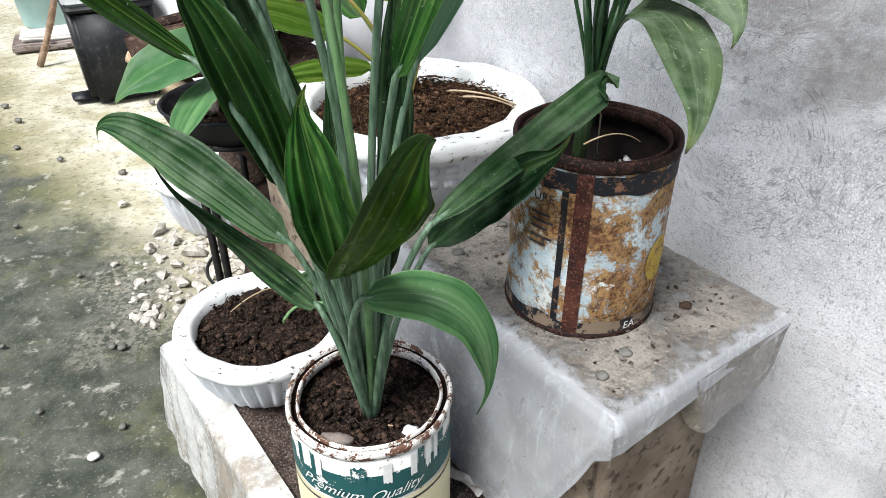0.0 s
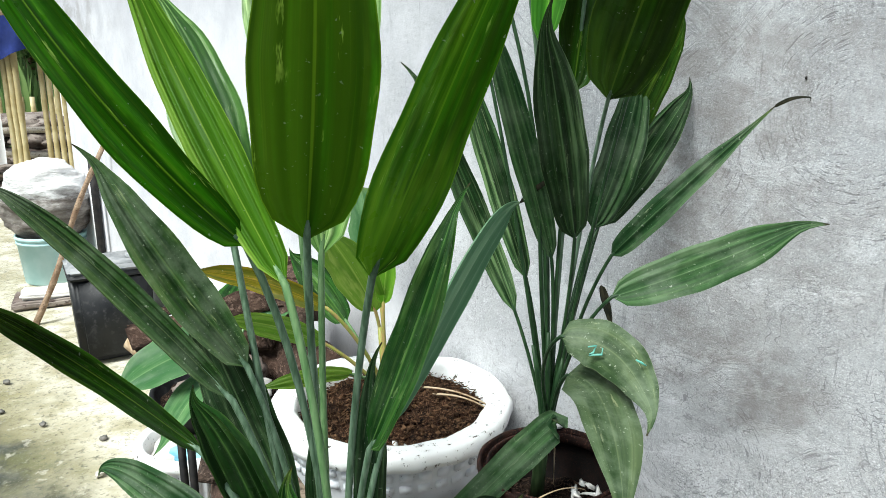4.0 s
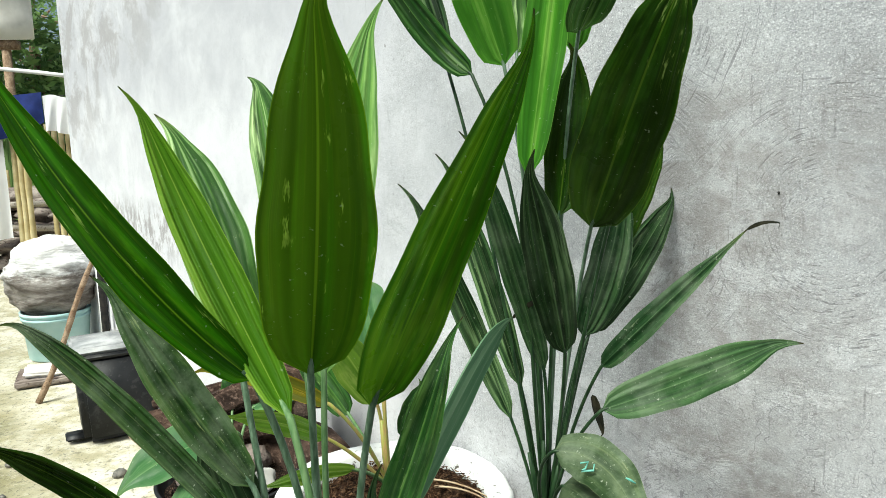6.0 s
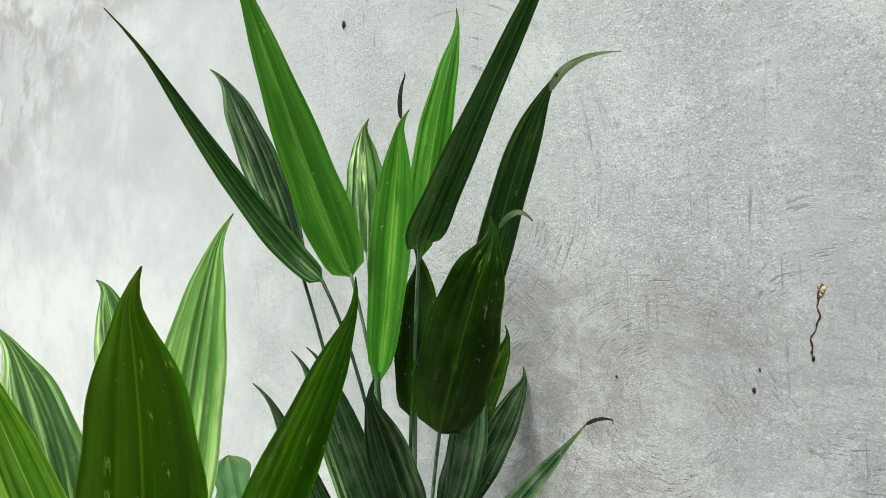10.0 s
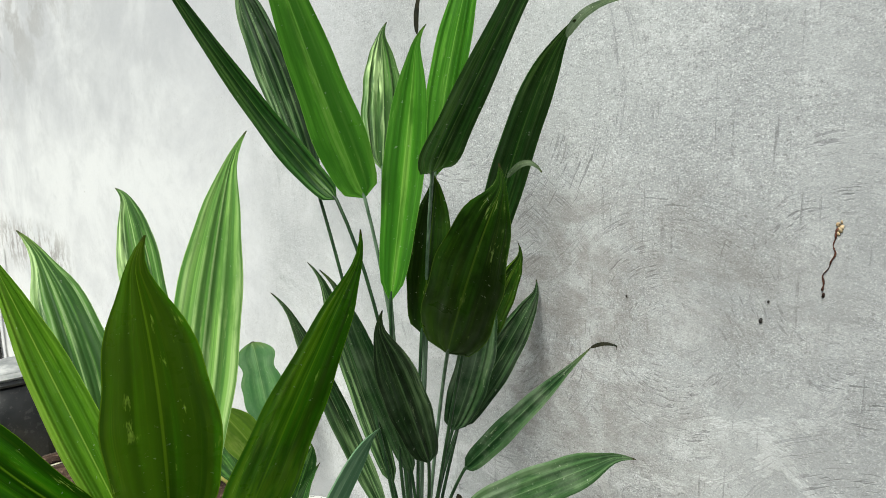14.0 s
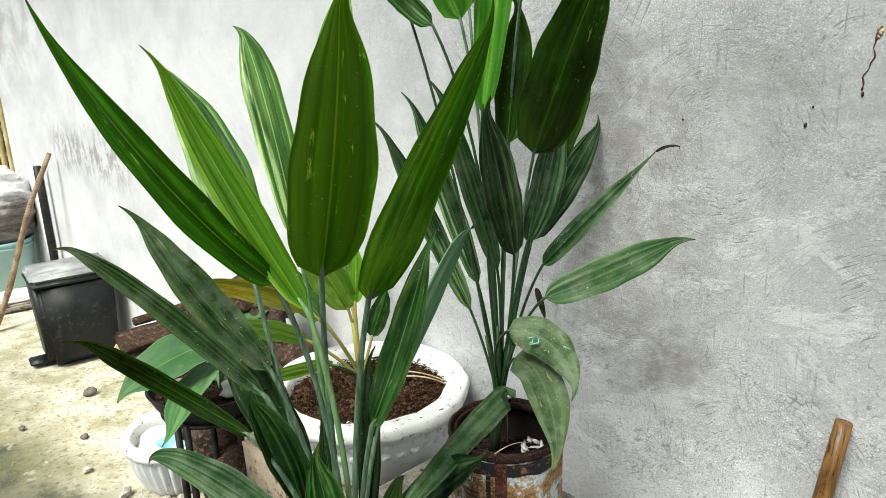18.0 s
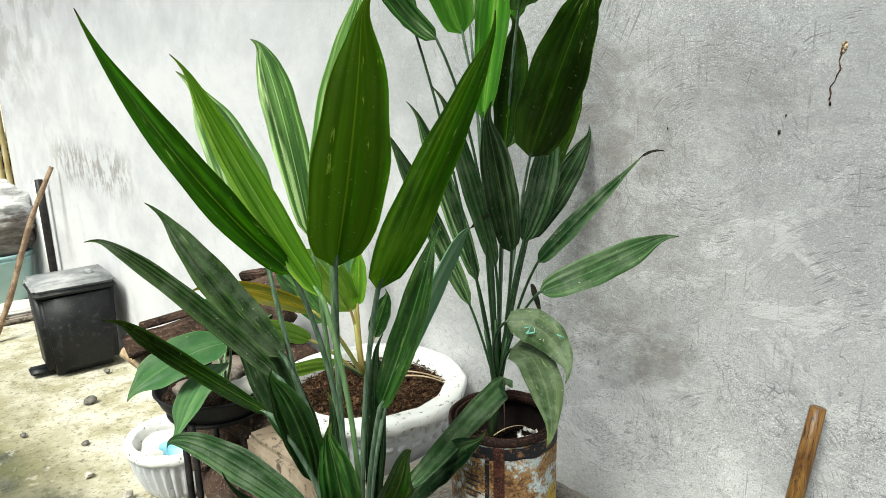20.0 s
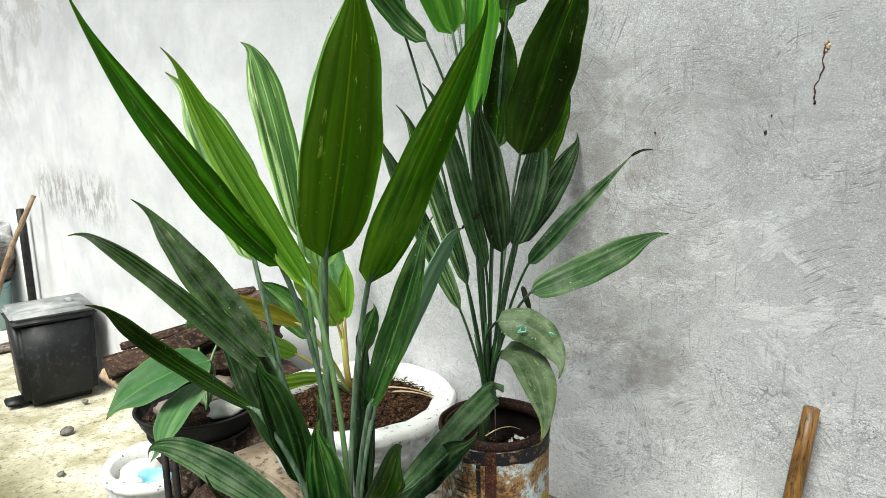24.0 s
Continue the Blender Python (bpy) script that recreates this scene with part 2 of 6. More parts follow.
def wall_mat():
    k = Mat("cement render", 0.85, 0.0, 0.2)
    v = k.coord()
    p = k.xyz(v)
    big = k.noise(v, 1.3, 5, 0.6)
    mid = k.noise(v, 5.5, 6, 0.62)
    blot = k.noise(v, 17, 5, 0.65)
    fine = k.noise(v, 150, 4, 0.7)
    grit = k.noise(v, 400, 3, 0.7)
    crumb = k.noise(v, 80, 5, 0.75)
    c = k.mix(k.ramp(big, 0.3, 0.7), (0.355, 0.365, 0.365), (0.465, 0.475, 0.470))
    c = k.mix(k.ramp(mid, 0.5, 0.78, 0, 0.6), c, (0.64, 0.655, 0.645))
    c = k.mix(k.ramp(mid, 0.22, 0.42, 0.5, 0), c, (0.30, 0.305, 0.30))
    c = k.mix(k.ramp(blot, 0.52, 0.72, 0, 0.35), c, (0.62, 0.63, 0.62))
    c = k.mix(k.ramp(blot, 0.28, 0.44, 0.30, 0), c, (0.33, 0.335, 0.33))
    # paler render low down
    c = k.mix(k.math("MULTIPLY", k.ramp(p[2], 0.75, 0.45), k.ramp(mid, 0.3, 0.6, 0.25, 0.8)), c, (0.64, 0.635, 0.62))
    # trowelled patches of paler skim
    skim = k.math("MULTIPLY", k.ramp(k.noise(k.coord((1, 1, 1.4), "Object", (4, 6, 2)), 6.5, 7, 0.72, 0.6), 0.50, 0.58), k.ramp(p[2], 1.25, 0.95, 0.25, 1.0))
    # whitewash that thickens towards the far end
    white = k.math("MULTIPLY", k.ramp(k.math("ADD", p[0], k.math("MULTIPLY", k.math("SUBTRACT", mid, 0.5), 1.2)), 0.55, 1.7), 0.9)
    streaks = k.noise(k.coord((0.7, 1, 0.9)), 3.4, 6, 0.68, 0.3)
    wash = k.mix(k.ramp(streaks, 0.32, 0.62), (0.555, 0.56, 0.575), (0.70, 0.705, 0.705))
    wash = k.mix(k.ramp(k.noise(k.coord((0.8, 1, 1.0)), 7.0, 6, 0.7, 0.3), 0.52, 0.68, 0, 0.30), wash, (0.43, 0.44, 0.46))
    c = k.mix(white, c, wash)
    band = k.math("MULTIPLY", k.ramp(k.math("ABSOLUTE", k.math("SUBTRACT", p[2], 0.86)), 0.03, 0.16, 1, 0), k.math("MULTIPLY", k.ramp(p[0], 2.6, 2.9), k.ramp(p[0], 3.95, 3.6)))
    c = k.mix(k.math("MULTIPLY", band, k.ramp(k.noise(k.coord((6, 1, 3.0)), 2.4, 7, 0.75), 0.46, 0.56, 0, 0.9)), c, (0.30, 0.285, 0.275))
    # grey-blue damp smears high on the whitewash
    high = k.math("MULTIPLY", k.ramp(k.math("ADD", p[2], k.math("MULTIPLY", k.math("SUBTRACT", mid, 0.5), 0.8)), 1.22, 1.65), k.ramp(k.noise(k.coord((0.75, 1, 1.0)), 3.4, 6, 0.7, 0.4), 0.32, 0.60, 0.25, 1.0))
    c = k.mix(k.math("MULTIPLY", high, k.math("MULTIPLY", white, 0.85)), c, (0.425, 0.432, 0.450))
    # brownish weathering where the whitewash has worn off under the eaves
    worn = k.ramp(k.math("ADD", p[2], k.math("MULTIPLY", k.math("SUBTRACT", p[0], 1.8), 0.30)), 1.72, 2.25)
    worn = k.math("MULTIPLY", worn, k.ramp(k.noise(k.coord((1.0, 1, 1.3), "Object", (3, 1, 6)), 4.2, 7, 0.72, 0.4), 0.46, 0.60))
    c = k.mix(k.math("MULTIPLY", worn, k.math("MULTIPLY", white, 0.75)), c, (0.315, 0.300, 0.290))
    bare = k.math("SUBTRACT", 1.0, k.math("MULTIPLY", white, 0.85))
    # arcs left by the float: bundles of thin broken scratches, each round a centre of its own
    wob = k.math("ADD", k.math("MULTIPLY", k.noise(v, 3, 3, 0.6), 0.035), k.math("MULTIPLY", k.noise(v, 25, 3, 0.6), 0.005))
    marks = None
    for i, (cx, cz, lo, hi, step) in enumerate(((0.58, 1.10, 0.09, 0.30, 300.0), (0.20, 0.62, 0.05, 0.24, 340.0), (0.10, 1.22, 0.08, 0.20, 300.0), (0.46, 0.66, 0.03, 0.17, 360.0), (0.30, 1.13, 0.03, 0.20, 330.0), (0.66, 1.42, 0.10, 0.36, 290.0), (0.02, 0.84, 0.08, 0.30, 310.0))):
        dx, dz = k.math("SUBTRACT", p[0], cx), k.math("SUBTRACT", p[2], cz)
        rr = k.math("SQRT", k.math("ADD", k.math("MULTIPLY", dx, dx), k.math("MULTIPLY", dz, dz)))
        way = k.t.nodes.new("ShaderNodeCombineXYZ")
        k.link(k.math("MULTIPLY", k.math("ADD", rr, wob), step), way.inputs[0])
        k.link(k.math("MULTIPLY", k.math("ARCTAN2", dz, dx), 4.5), way.inputs[1])
        way.inputs[2].default_value = 3.7 * i
        line = k.ramp(k.noise(way.outputs[0], 1.0, 2, 0.5), 0.56, 0.66)
        ring = k.math("MULTIPLY", k.ramp(rr, hi, hi * 0.7), k.ramp(rr, lo * 0.7, lo))
        patch = k.ramp(k.noise(k.coord((1, 1, 1), "Object", (3.1 * i, 1.7 * i, 0.9 * i)), 5.0, 4, 0.6), 0.44, 0.56)
        m_ = k.math("MULTIPLY", line, k.math("MULTIPLY", ring, patch))
        marks = m_ if marks is None else k.math("MAXIMUM", marks, m_)
    marks = k.math("MULTIPLY", marks, 0.95)
    # stray curls, thickest low on the wall beside the pots
    low = k.math("MULTIPLY", k.ramp(p[2], 1.08, 0.76, 0.3, 1.0), k.ramp(p[2], 0.46, 0.60, 0.15, 1.0))
    for scale, thick, shift in ((19, 0.011, (0, 0, 0)), (34, 0.013, (7, 3, 1)), (56, 0.018, (1, 9, 4)), (90, 0.022, (4, 2, 8))):
        n = k.noise(k.coord((1, 1, 1), "Object", shift), scale, 2, 0.5, 0.35)
        curl = k.ramp(k.math("ABSOLUTE", k.math("SUBTRACT", n, 0.5)), thick * 0.3, thick, 1, 0)
        curl = k.math("MULTIPLY", curl, k.ramp(k.noise(k.coord((1, 1, 1), "Object", (shift[1], 5, shift[0])), 6.0, 4, 0.65), 0.50, 0.62))
        marks = k.math("MAXIMUM", marks, k.math("MULTIPLY", curl, low))
    # fine upright hairs left by a brush
    hair = k.ramp(k.noise(k.coord((150, 1, 9), "Object", (2, 0, 5)), 1.0, 3, 0.55), 0.60, 0.70)
    hair = k.math("MULTIPLY", hair, k.ramp(k.noise(k.coord((1, 1, 1), "Object", (8, 1, 3)), 4.0, 4, 0.6), 0.42, 0.58, 0, 0.85))
    marks = k.math("MAXIMUM", marks, hair)
    marks = k.math("MULTIPLY", marks, k.ramp(k.noise(v, 22, 5, 0.7), 0.36, 0.54))
    marks = k.math("MULTIPLY", marks, bare)
    zone = k.ramp(k.noise(k.coord((1, 1, 1), "Object", (5, 2, 9)), 3.4, 5, 0.65), 0.38, 0.60, 0.45, 1.0)
    plain = k.math("MULTIPLY", k.math("MULTIPLY", zone, bare), k.ramp(p[2], 0.72, 1.02, 1.12, 0.84))
    c = k.mix(k.math("MULTIPLY", k.math("MULTIPLY", skim, bare), 0.40), c, (0.72, 0.73, 0.72))
    c = k.mix(k.math("MULTIPLY", k.ramp(crumb, 0.54, 0.64, 0, 0.42), plain), c, (0.72, 0.73, 0.72))
    c = k.mix(k.math("MULTIPLY", k.ramp(crumb, 0.46, 0.36, 0, 0.50), plain), c, (0.24, 0.24, 0.238))
    c = k.mix(k.math("MULTIPLY", k.ramp(fine, 0.57, 0.66, 0, 0.70), plain), c, (0.17, 0.17, 0.168))
    c = k.mix(k.math("MULTIPLY", k.ramp(fine, 0.43, 0.34, 0, 0.55), plain), c, (0.74, 0.75, 0.74))
    c = k.mix(k.math("MULTIPLY", k.ramp(grit, 0.55, 0.64, 0, 0.75), plain), c, (0.80, 0.81, 0.80))
    c = k.mix(k.math("MULTIPLY", k.ramp(grit, 0.44, 0.35, 0, 0.75), plain), c, (0.18, 0.18, 0.178))
    c = k.mix(k.math("MULTIPLY", marks, 0.62), c, (0.13, 0.13, 0.135))
    pit = k.ramp(k.noise(k.coord((1, 1, 1), "Object", (2, 7, 4)), 48, 3, 0.5), 0.72, 0.76)
    c = k.mix(k.math("MULTIPLY", pit, 0.6), c, (0.20, 0.19, 0.18))
    # smoky grey-brown stains beside the potted plants, with the leaves' soft shadow painted in
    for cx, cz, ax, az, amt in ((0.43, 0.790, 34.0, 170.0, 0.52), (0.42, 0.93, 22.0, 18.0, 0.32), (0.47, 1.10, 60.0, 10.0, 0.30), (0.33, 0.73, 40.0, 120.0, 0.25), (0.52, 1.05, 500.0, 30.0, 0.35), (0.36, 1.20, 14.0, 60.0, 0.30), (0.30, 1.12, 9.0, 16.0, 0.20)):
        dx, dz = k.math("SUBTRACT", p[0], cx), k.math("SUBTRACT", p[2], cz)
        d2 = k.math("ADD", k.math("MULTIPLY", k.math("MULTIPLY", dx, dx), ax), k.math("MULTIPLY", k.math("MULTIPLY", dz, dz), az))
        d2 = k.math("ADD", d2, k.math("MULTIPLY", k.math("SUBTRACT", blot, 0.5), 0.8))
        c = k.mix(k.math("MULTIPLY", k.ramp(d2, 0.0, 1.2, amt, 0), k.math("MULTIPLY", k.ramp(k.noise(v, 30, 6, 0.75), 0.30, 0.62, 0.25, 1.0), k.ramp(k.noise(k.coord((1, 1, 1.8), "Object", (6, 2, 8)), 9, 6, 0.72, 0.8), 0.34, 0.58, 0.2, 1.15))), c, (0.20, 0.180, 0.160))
    c = k.mix(k.math("MULTIPLY", k.ramp(p[2], 0.92, 1.08, 0, 0.5), bare), c, k.mix(1.0, c, (0.88, 0.885, 0.90), "MULTIPLY"))
    # fall-off of light towards the near corner, painted in as greyer render
    old = k.ramp(k.math("ADD", p[0], k.math("MULTIPLY", k.math("SUBTRACT", mid, 0.5), 0.5)), 0.42, 0.0, 0, 0.5)
    c = k.mix(old, c, k.mix(1.0, c, (0.72, 0.72, 0.73), "MULTIPLY"))
    c = k.mix(1.0, c, (0.970, 0.965, 1.005), "MULTIPLY")
    k.colour(c)
    h = k.math("ADD", k.math("MULTIPLY", mid, 0.30), k.math("MULTIPLY", k.math("MULTIPLY", fine, 0.50), plain))
    h = k.math("ADD", h, k.math("MULTIPLY", k.math("MULTIPLY", crumb, 0.60), plain))
    h = k.math("ADD", h, k.math("MULTIPLY", k.math("MULTIPLY", grit, 0.30), plain))
    h = k.math("ADD", h, k.math("MULTIPLY", k.math("MULTIPLY", skim, 0.22), bare))
    h = k.math("SUBTRACT", h, k.math("MULTIPLY", marks, 0.18))
    k.bump(h, 0.44, 0.0040)
    return k.m


def ground_mat():
    k = Mat("mossy concrete", 0.85, 0.0, 0.3)
    v = k.coord()
    p = k.xyz(v)
    big, mid = k.noise(v, 1.6, 5, 0.6), k.noise(v, 7, 6, 0.65)
    fine, grit = k.noise(v, 60, 5, 0.7), k.noise(v, 240, 3, 0.7)
    # distance from the wall
    d = k.math("SUBTRACT", 0.794, k.math("ADD", k.math("MULTIPLY", p[0], 0.812), k.math("MULTIPLY", p[1], 0.584)))
    dd = k.math("ADD", d, k.math("MULTIPLY", k.math("SUBTRACT", big, 0.5), 0.7))
    dd = k.math("ADD", dd, k.math("MULTIPLY", k.math("SUBTRACT", mid, 0.5), 0.5))
    pale = k.mix(k.ramp(mid, 0.35, 0.65), (0.32, 0.295, 0.190), (0.57, 0.54, 0.45))
    olive = k.mix(k.ramp(mid, 0.35, 0.65), (0.135, 0.125, 0.050), (0.30, 0.27, 0.150))
    dark = k.mix(k.ramp(k.noise(v, 11, 6, 0.7), 0.35, 0.65), (0.026, 0.032, 0.022), (0.085, 0.090, 0.070))
    c = k.mix(k.ramp(dd, 0.42, 0.72), pale, olive)
    near = k.math("SUBTRACT", dd, k.math("MULTIPLY", k.math("SUBTRACT", p[1], 1.6), 0.22))
    c = k.mix(k.ramp(near, 0.44, 0.70), c, dark)
    c = k.mix(k.math("MULTIPLY", k.ramp(k.noise(v, 3.3, 6, 0.7), 0.50, 0.62), k.ramp(dd, 0.35, 0.7, 0, 0.45)), c, (0.115, 0.12, 0.045))
    # gravelly patch of crushed cement
    gx, gy = k.math("MULTIPLY", k.math("ADD", p[0], 0.62), 2.6), k.math("MULTIPLY", k.math("SUBTRACT", p[1], 1.55), 2.2)
    gr = k.math("ADD", k.math("SQRT", k.math("ADD", k.math("MULTIPLY", gx, gx), k.math("MULTIPLY", gy, gy))), k.math("MULTIPLY", k.math("SUBTRACT", mid, 0.5), 1.6))
    c = k.mix(k.math("MULTIPLY", k.ramp(gr, 1.0, 0.45, 0, 0.75), k.ramp(fine, 0.44, 0.62)), c, (0.34, 0.31, 0.25))
    c = k.mix(k.ramp(fine, 0.54, 0.66, 0, 0.6), c, (0.035, 0.036, 0.03))
    c = k.mix(k.ramp(k.noise(v, 26, 6, 0.75), 0.55, 0.64, 0, 0.5), c, (0.055, 0.055, 0.035))
    c = k.mix(k.ramp(k.noise(v, 18, 6, 0.75), 0.56, 0.66, 0, 0.45), c, (0.52, 0.50, 0.42))
    c = k.mix(k.ramp(grit, 0.60, 0.70, 0, 0.6), c, (0.40, 0.39, 0.34))
    c = k.mix(k.ramp(k.noise(v, 95, 4, 0.7), 0.62, 0.74, 0, 0.7), c, (0.06, 0.06, 0.05))
    k.colour(c)
    k.rough(k.ramp(big, 0.3, 0.7, 0.65, 0.95))
    k.bump(k.math("ADD", mid, k.math("MULTIPLY", fine, 0.45)), 0.7, 0.008)
    return k.m


def soil_mat(name, a, b, c3):
    k = Mat(name, 0.95, 0, 0.2)
    v = k.coord()
    n, f = k.noise(v, 55, 5, 0.7), k.noise(v, 260, 4, 0.7)
    c = k.mix(k.ramp(n, 0.35, 0.65), a, b)
    c = k.mix(k.ramp(f, 0.52, 0.66), c, c3)
    c = k.mix(k.ramp(k.island(), 0.62, 0.98, 0, 0.8), c, c3)
    c = k.mix(k.ramp(k.noise(v, 420, 2, 0.6), 0.60, 0.68, 0, 0.7), c, c3)
    k.colour(c)
    k.bump(k.math("ADD", n, f), 1.0, 0.016)
    return k.m


def rust_mat():
    k = Mat("rusty printed tin", 0.6)
    v = k.coord()
    big, mid = k.noise(v, 14, 6, 0.68, 0.8), k.noise(v, 46, 6, 0.7, 0.5)
    fine = k.noise(v, 190, 4, 0.7)
    paint = k.mix(k.ramp(mid, 0.35, 0.6), (0.40, 0.49, 0.53), (0.60, 0.68, 0.69))
    rust = k.mix(k.ramp(fine, 0.36, 0.62), (0.085, 0.034, 0.014), (0.36, 0.21, 0.085))
    rust = k.mix(k.ramp(mid, 0.55, 0.72), rust, (0.46, 0.33, 0.15))
    m = k.math("ADD", big, k.math("MULTIPLY", k.math("SUBTRACT", mid, 0.5), 0.55))
    mask = k.ramp(k.math("ADD", m, k.math("MULTIPLY", k.math("SUBTRACT", fine, 0.5), 0.45)), 0.40, 0.53)
    c = k.mix(mask, paint, rust)
    c = k.mix(k.ramp(m, 0.60, 0.70, 0, 0.7), c, (0.09, 0.035, 0.018))
    c = k.mix(k.ramp(k.noise(v, 70, 5, 0.75), 0.57, 0.66, 0, 0.75), c, (0.035, 0.018, 0.012))
    c = k.mix(k.ramp(k.noise(v, 120, 4, 0.7), 0.62, 0.70, 0, 0.6), c, (0.30, 0.28, 0.22))
    c = k.mix(k.ramp(k.noise(v, 24, 5, 0.7), 0.60, 0.66), c, (0.66, 0.68, 0.65))
    k.colour(c)
    k.rough(k.ramp(mask, 0, 1, 0.42, 0.85))
    k.bump(k.math("ADD", mask, fine), 0.35, 0.0012)
    return k.m


def rusty(name, a, b, c3, scale=60, rough=0.75):
    return speckled(name, a, b, scale, rough, 0.5, 0.0015, 0.0, c3)


def chipped(name, paint, under, amount=0.62, scale=30, rough=0.5, grime=(0.30, 0.27, 0.22), relief=0.35):
    """Old paint with chips through to what is under it."""
    k = Mat(name, rough)
    v = k.coord()
    n, f = k.noise(v, scale, 6, 0.7), k.noise(v, scale * 5, 4, 0.7)
    g = k.noise(v, scale * 0.25, 5, 0.6)
    c = k.mix(k.ramp(g, 0.45, 0.75, 0, 0.35), paint, grime)
    chip = k.ramp(k.math("ADD", n, k.math("MULTIPLY", k.math("SUBTRACT", f, 0.5), 0.35)), amount, amount + 0.035)
    c = k.mix(chip, c, under)
    k.colour(c)
    k.rough(k.ramp(f, 0.2, 0.8, rough - 0.1, rough + 0.2))
    k.bump(k.math("ADD", k.math("MULTIPLY", f, 0.4), k.math("SUBTRACT", 1.0, chip)), relief, 0.0016)
    return k.m


def plastic_sheet(name, dirt, clear, tone, stain=0.0):
    """Thin clear sheet, dulled by dirt, with highlights on its creases painted white."""
    k = Mat(name, 0.22, 0, 0.5)
    v = k.coord()
    n, f = k.noise(v, 9, 6, 0.7), k.noise(v, 60, 5, 0.7)
    smear = k.noise(k.coord((1, 1, 0.35)), 22, 6, 0.72, 0.8)
    c = k.mix(k.ramp(n, 0.35, 0.65), tone, (tone[0] * 0.70, tone[1] * 0.69, tone[2] * 0.68))
    c = k.mix(k.ramp(smear, 0.55, 0.74, 0, 0.45), c, (0.66, 0.67, 0.68))
    # glints along the folds, put into the colour as pale lines
    crease = k.ramp(k.math("ABSOLUTE", k.math("SUBTRACT", k.noise(k.coord((1, 1, 0.5)), 16, 3, 0.55, 0.5), 0.5)), 0.0, 0.012, 1, 0)
    c = k.mix(k.math("MULTIPLY", crease, k.ramp(n, 0.46, 0.60, 0, 0.4)), c, (0.78, 0.78, 0.78))
    c = k.mix(k.ramp(f, 0.60, 0.70, 0, 0.8), c, (0.22, 0.18, 0.14))
    if stain:
        c = k.mix(k.math("MULTIPLY", k.ramp(k.noise(k.coord((1, 1, 0.6)), 13, 6, 0.72), 0.48, 0.62), stain), c, (0.23, 0.18, 0.125))
    k.colour(c)
    k.rough(k.ramp(f, 0.3, 0.7, 0.10, 0.34))
    a = k.math("ADD", k.math("MULTIPLY", k.ramp(n, 0.3, 0.7), dirt), clear)
    a = k.math("ADD", a, k.math("MULTIPLY", k.ramp(smear, 0.50, 0.70), 0.25))
    k.put(k.b.inputs["Alpha"], k.math("MINIMUM", a, 1.0))
    k.bump(k.math("ADD", k.noise(v, 11, 3, 0.5), k.math("MULTIPLY", smear, 0.5)), 0.28, 0.008)
    return k.m


def dust_mat():
    """Grey dust and trodden earth, thin in places so that the sheet shows through."""
    k = Mat("trodden grey dust", 0.85, 0, 0.15)
    v = k.coord()
    n, f, g = k.noise(v, 15, 6, 0.7), k.noise(v, 70, 5, 0.72), k.noise(v, 320, 3, 0.7)
    c = k.mix(k.ramp(n, 0.36, 0.64), (0.135, 0.118, 0.098), (0.285, 0.260, 0.225))
    c = k.mix(k.ramp(f, 0.54, 0.66, 0, 0.75), c, (0.085, 0.070, 0.058))
    c = k.mix(k.ramp(g, 0.56, 0.66, 0, 0.6), c, (0.07, 0.055, 0.045))
    c = k.mix(k.ramp(g, 0.42, 0.34, 0, 0.5), c, (0.42, 0.40, 0.37))
    k.colour(c)
    u = k.xyz(k.coord((1, 1, 1), "UV"))
    rim = k.math("MINIMUM", k.math("MULTIPLY", u[0], 1.5), k.math("SUBTRACT", 1.0, u[1]))
    rim = k.math("ADD", rim, k.math("MULTIPLY", k.math("SUBTRACT", f, 0.5), 0.22))
    thick = k.ramp(k.math("ADD", n, k.math("MULTIPLY", k.math("SUBTRACT", f, 0.5), 0.8)), 0.34, 0.52, 0.35, 0.92)
    k.put(k.b.inputs["Alpha"], k.math("MULTIPLY", thick, k.ramp(rim, -0.02, 0.07)))
    k.bump(k.math("ADD", f, g), 0.6, 0.002)
    return k.m


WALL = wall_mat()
GROUND = ground_mat()
SOIL = soil_mat("dark garden soil", (0.004, 0.0025, 0.002), (0.034, 0.019, 0.012), (0.17, 0.105, 0.072))
COIR = soil_mat("brown fibrous soil", (0.008, 0.004, 0.0025), (0.085, 0.038, 0.018), (0.34, 0.19, 0.10))
RUST_TIN = rust_mat()
RUST_DARK = rusty("dark rust", (0.006, 0.0035, 0.003), (0.022, 0.009, 0.0065), (0.10, 0.045, 0.030))
RUST_BLACK = rusty("black rust", (0.0025, 0.0018, 0.0016), (0.008, 0.004, 0.003), (0.022, 0.010, 0.007))
RUST_RED = rusty("red rust", (0.026, 0.010, 0.008), (0.075, 0.026, 0.017), (0.17, 0.075, 0.045))
BLACK_BAND = chipped("worn black print", (0.008, 0.009, 0.012), (0.17, 0.085, 0.045), 0.55, 60, 0.6, (0.035, 0.022, 0.016))
WORN_BAND = chipped("print worn to rust", (0.010, 0.011, 0.014), (0.20, 0.15, 0.105), 0.47, 45, 0.6, (0.06, 0.035, 0.022))
WHITE_POT = chipped("white painted cement", (0.80, 0.81, 0.80), (0.10, 0.085, 0.07), 0.615, 75, 0.6, (0.55, 0.54, 0.51), 1.0)
WHITE_POT_BODY = chipped("white painted cement body", (0.74, 0.76, 0.79), (0.12, 0.11, 0.10), 0.645, 70, 0.55, (0.50, 0.51, 0.52), 0.8)
WHITE_TIN = chipped("white paint on tin", (0.78, 0.77, 0.72), (0.17, 0.10, 0.065), 0.60, 34, 0.42, (0.45, 0.38, 0.28))
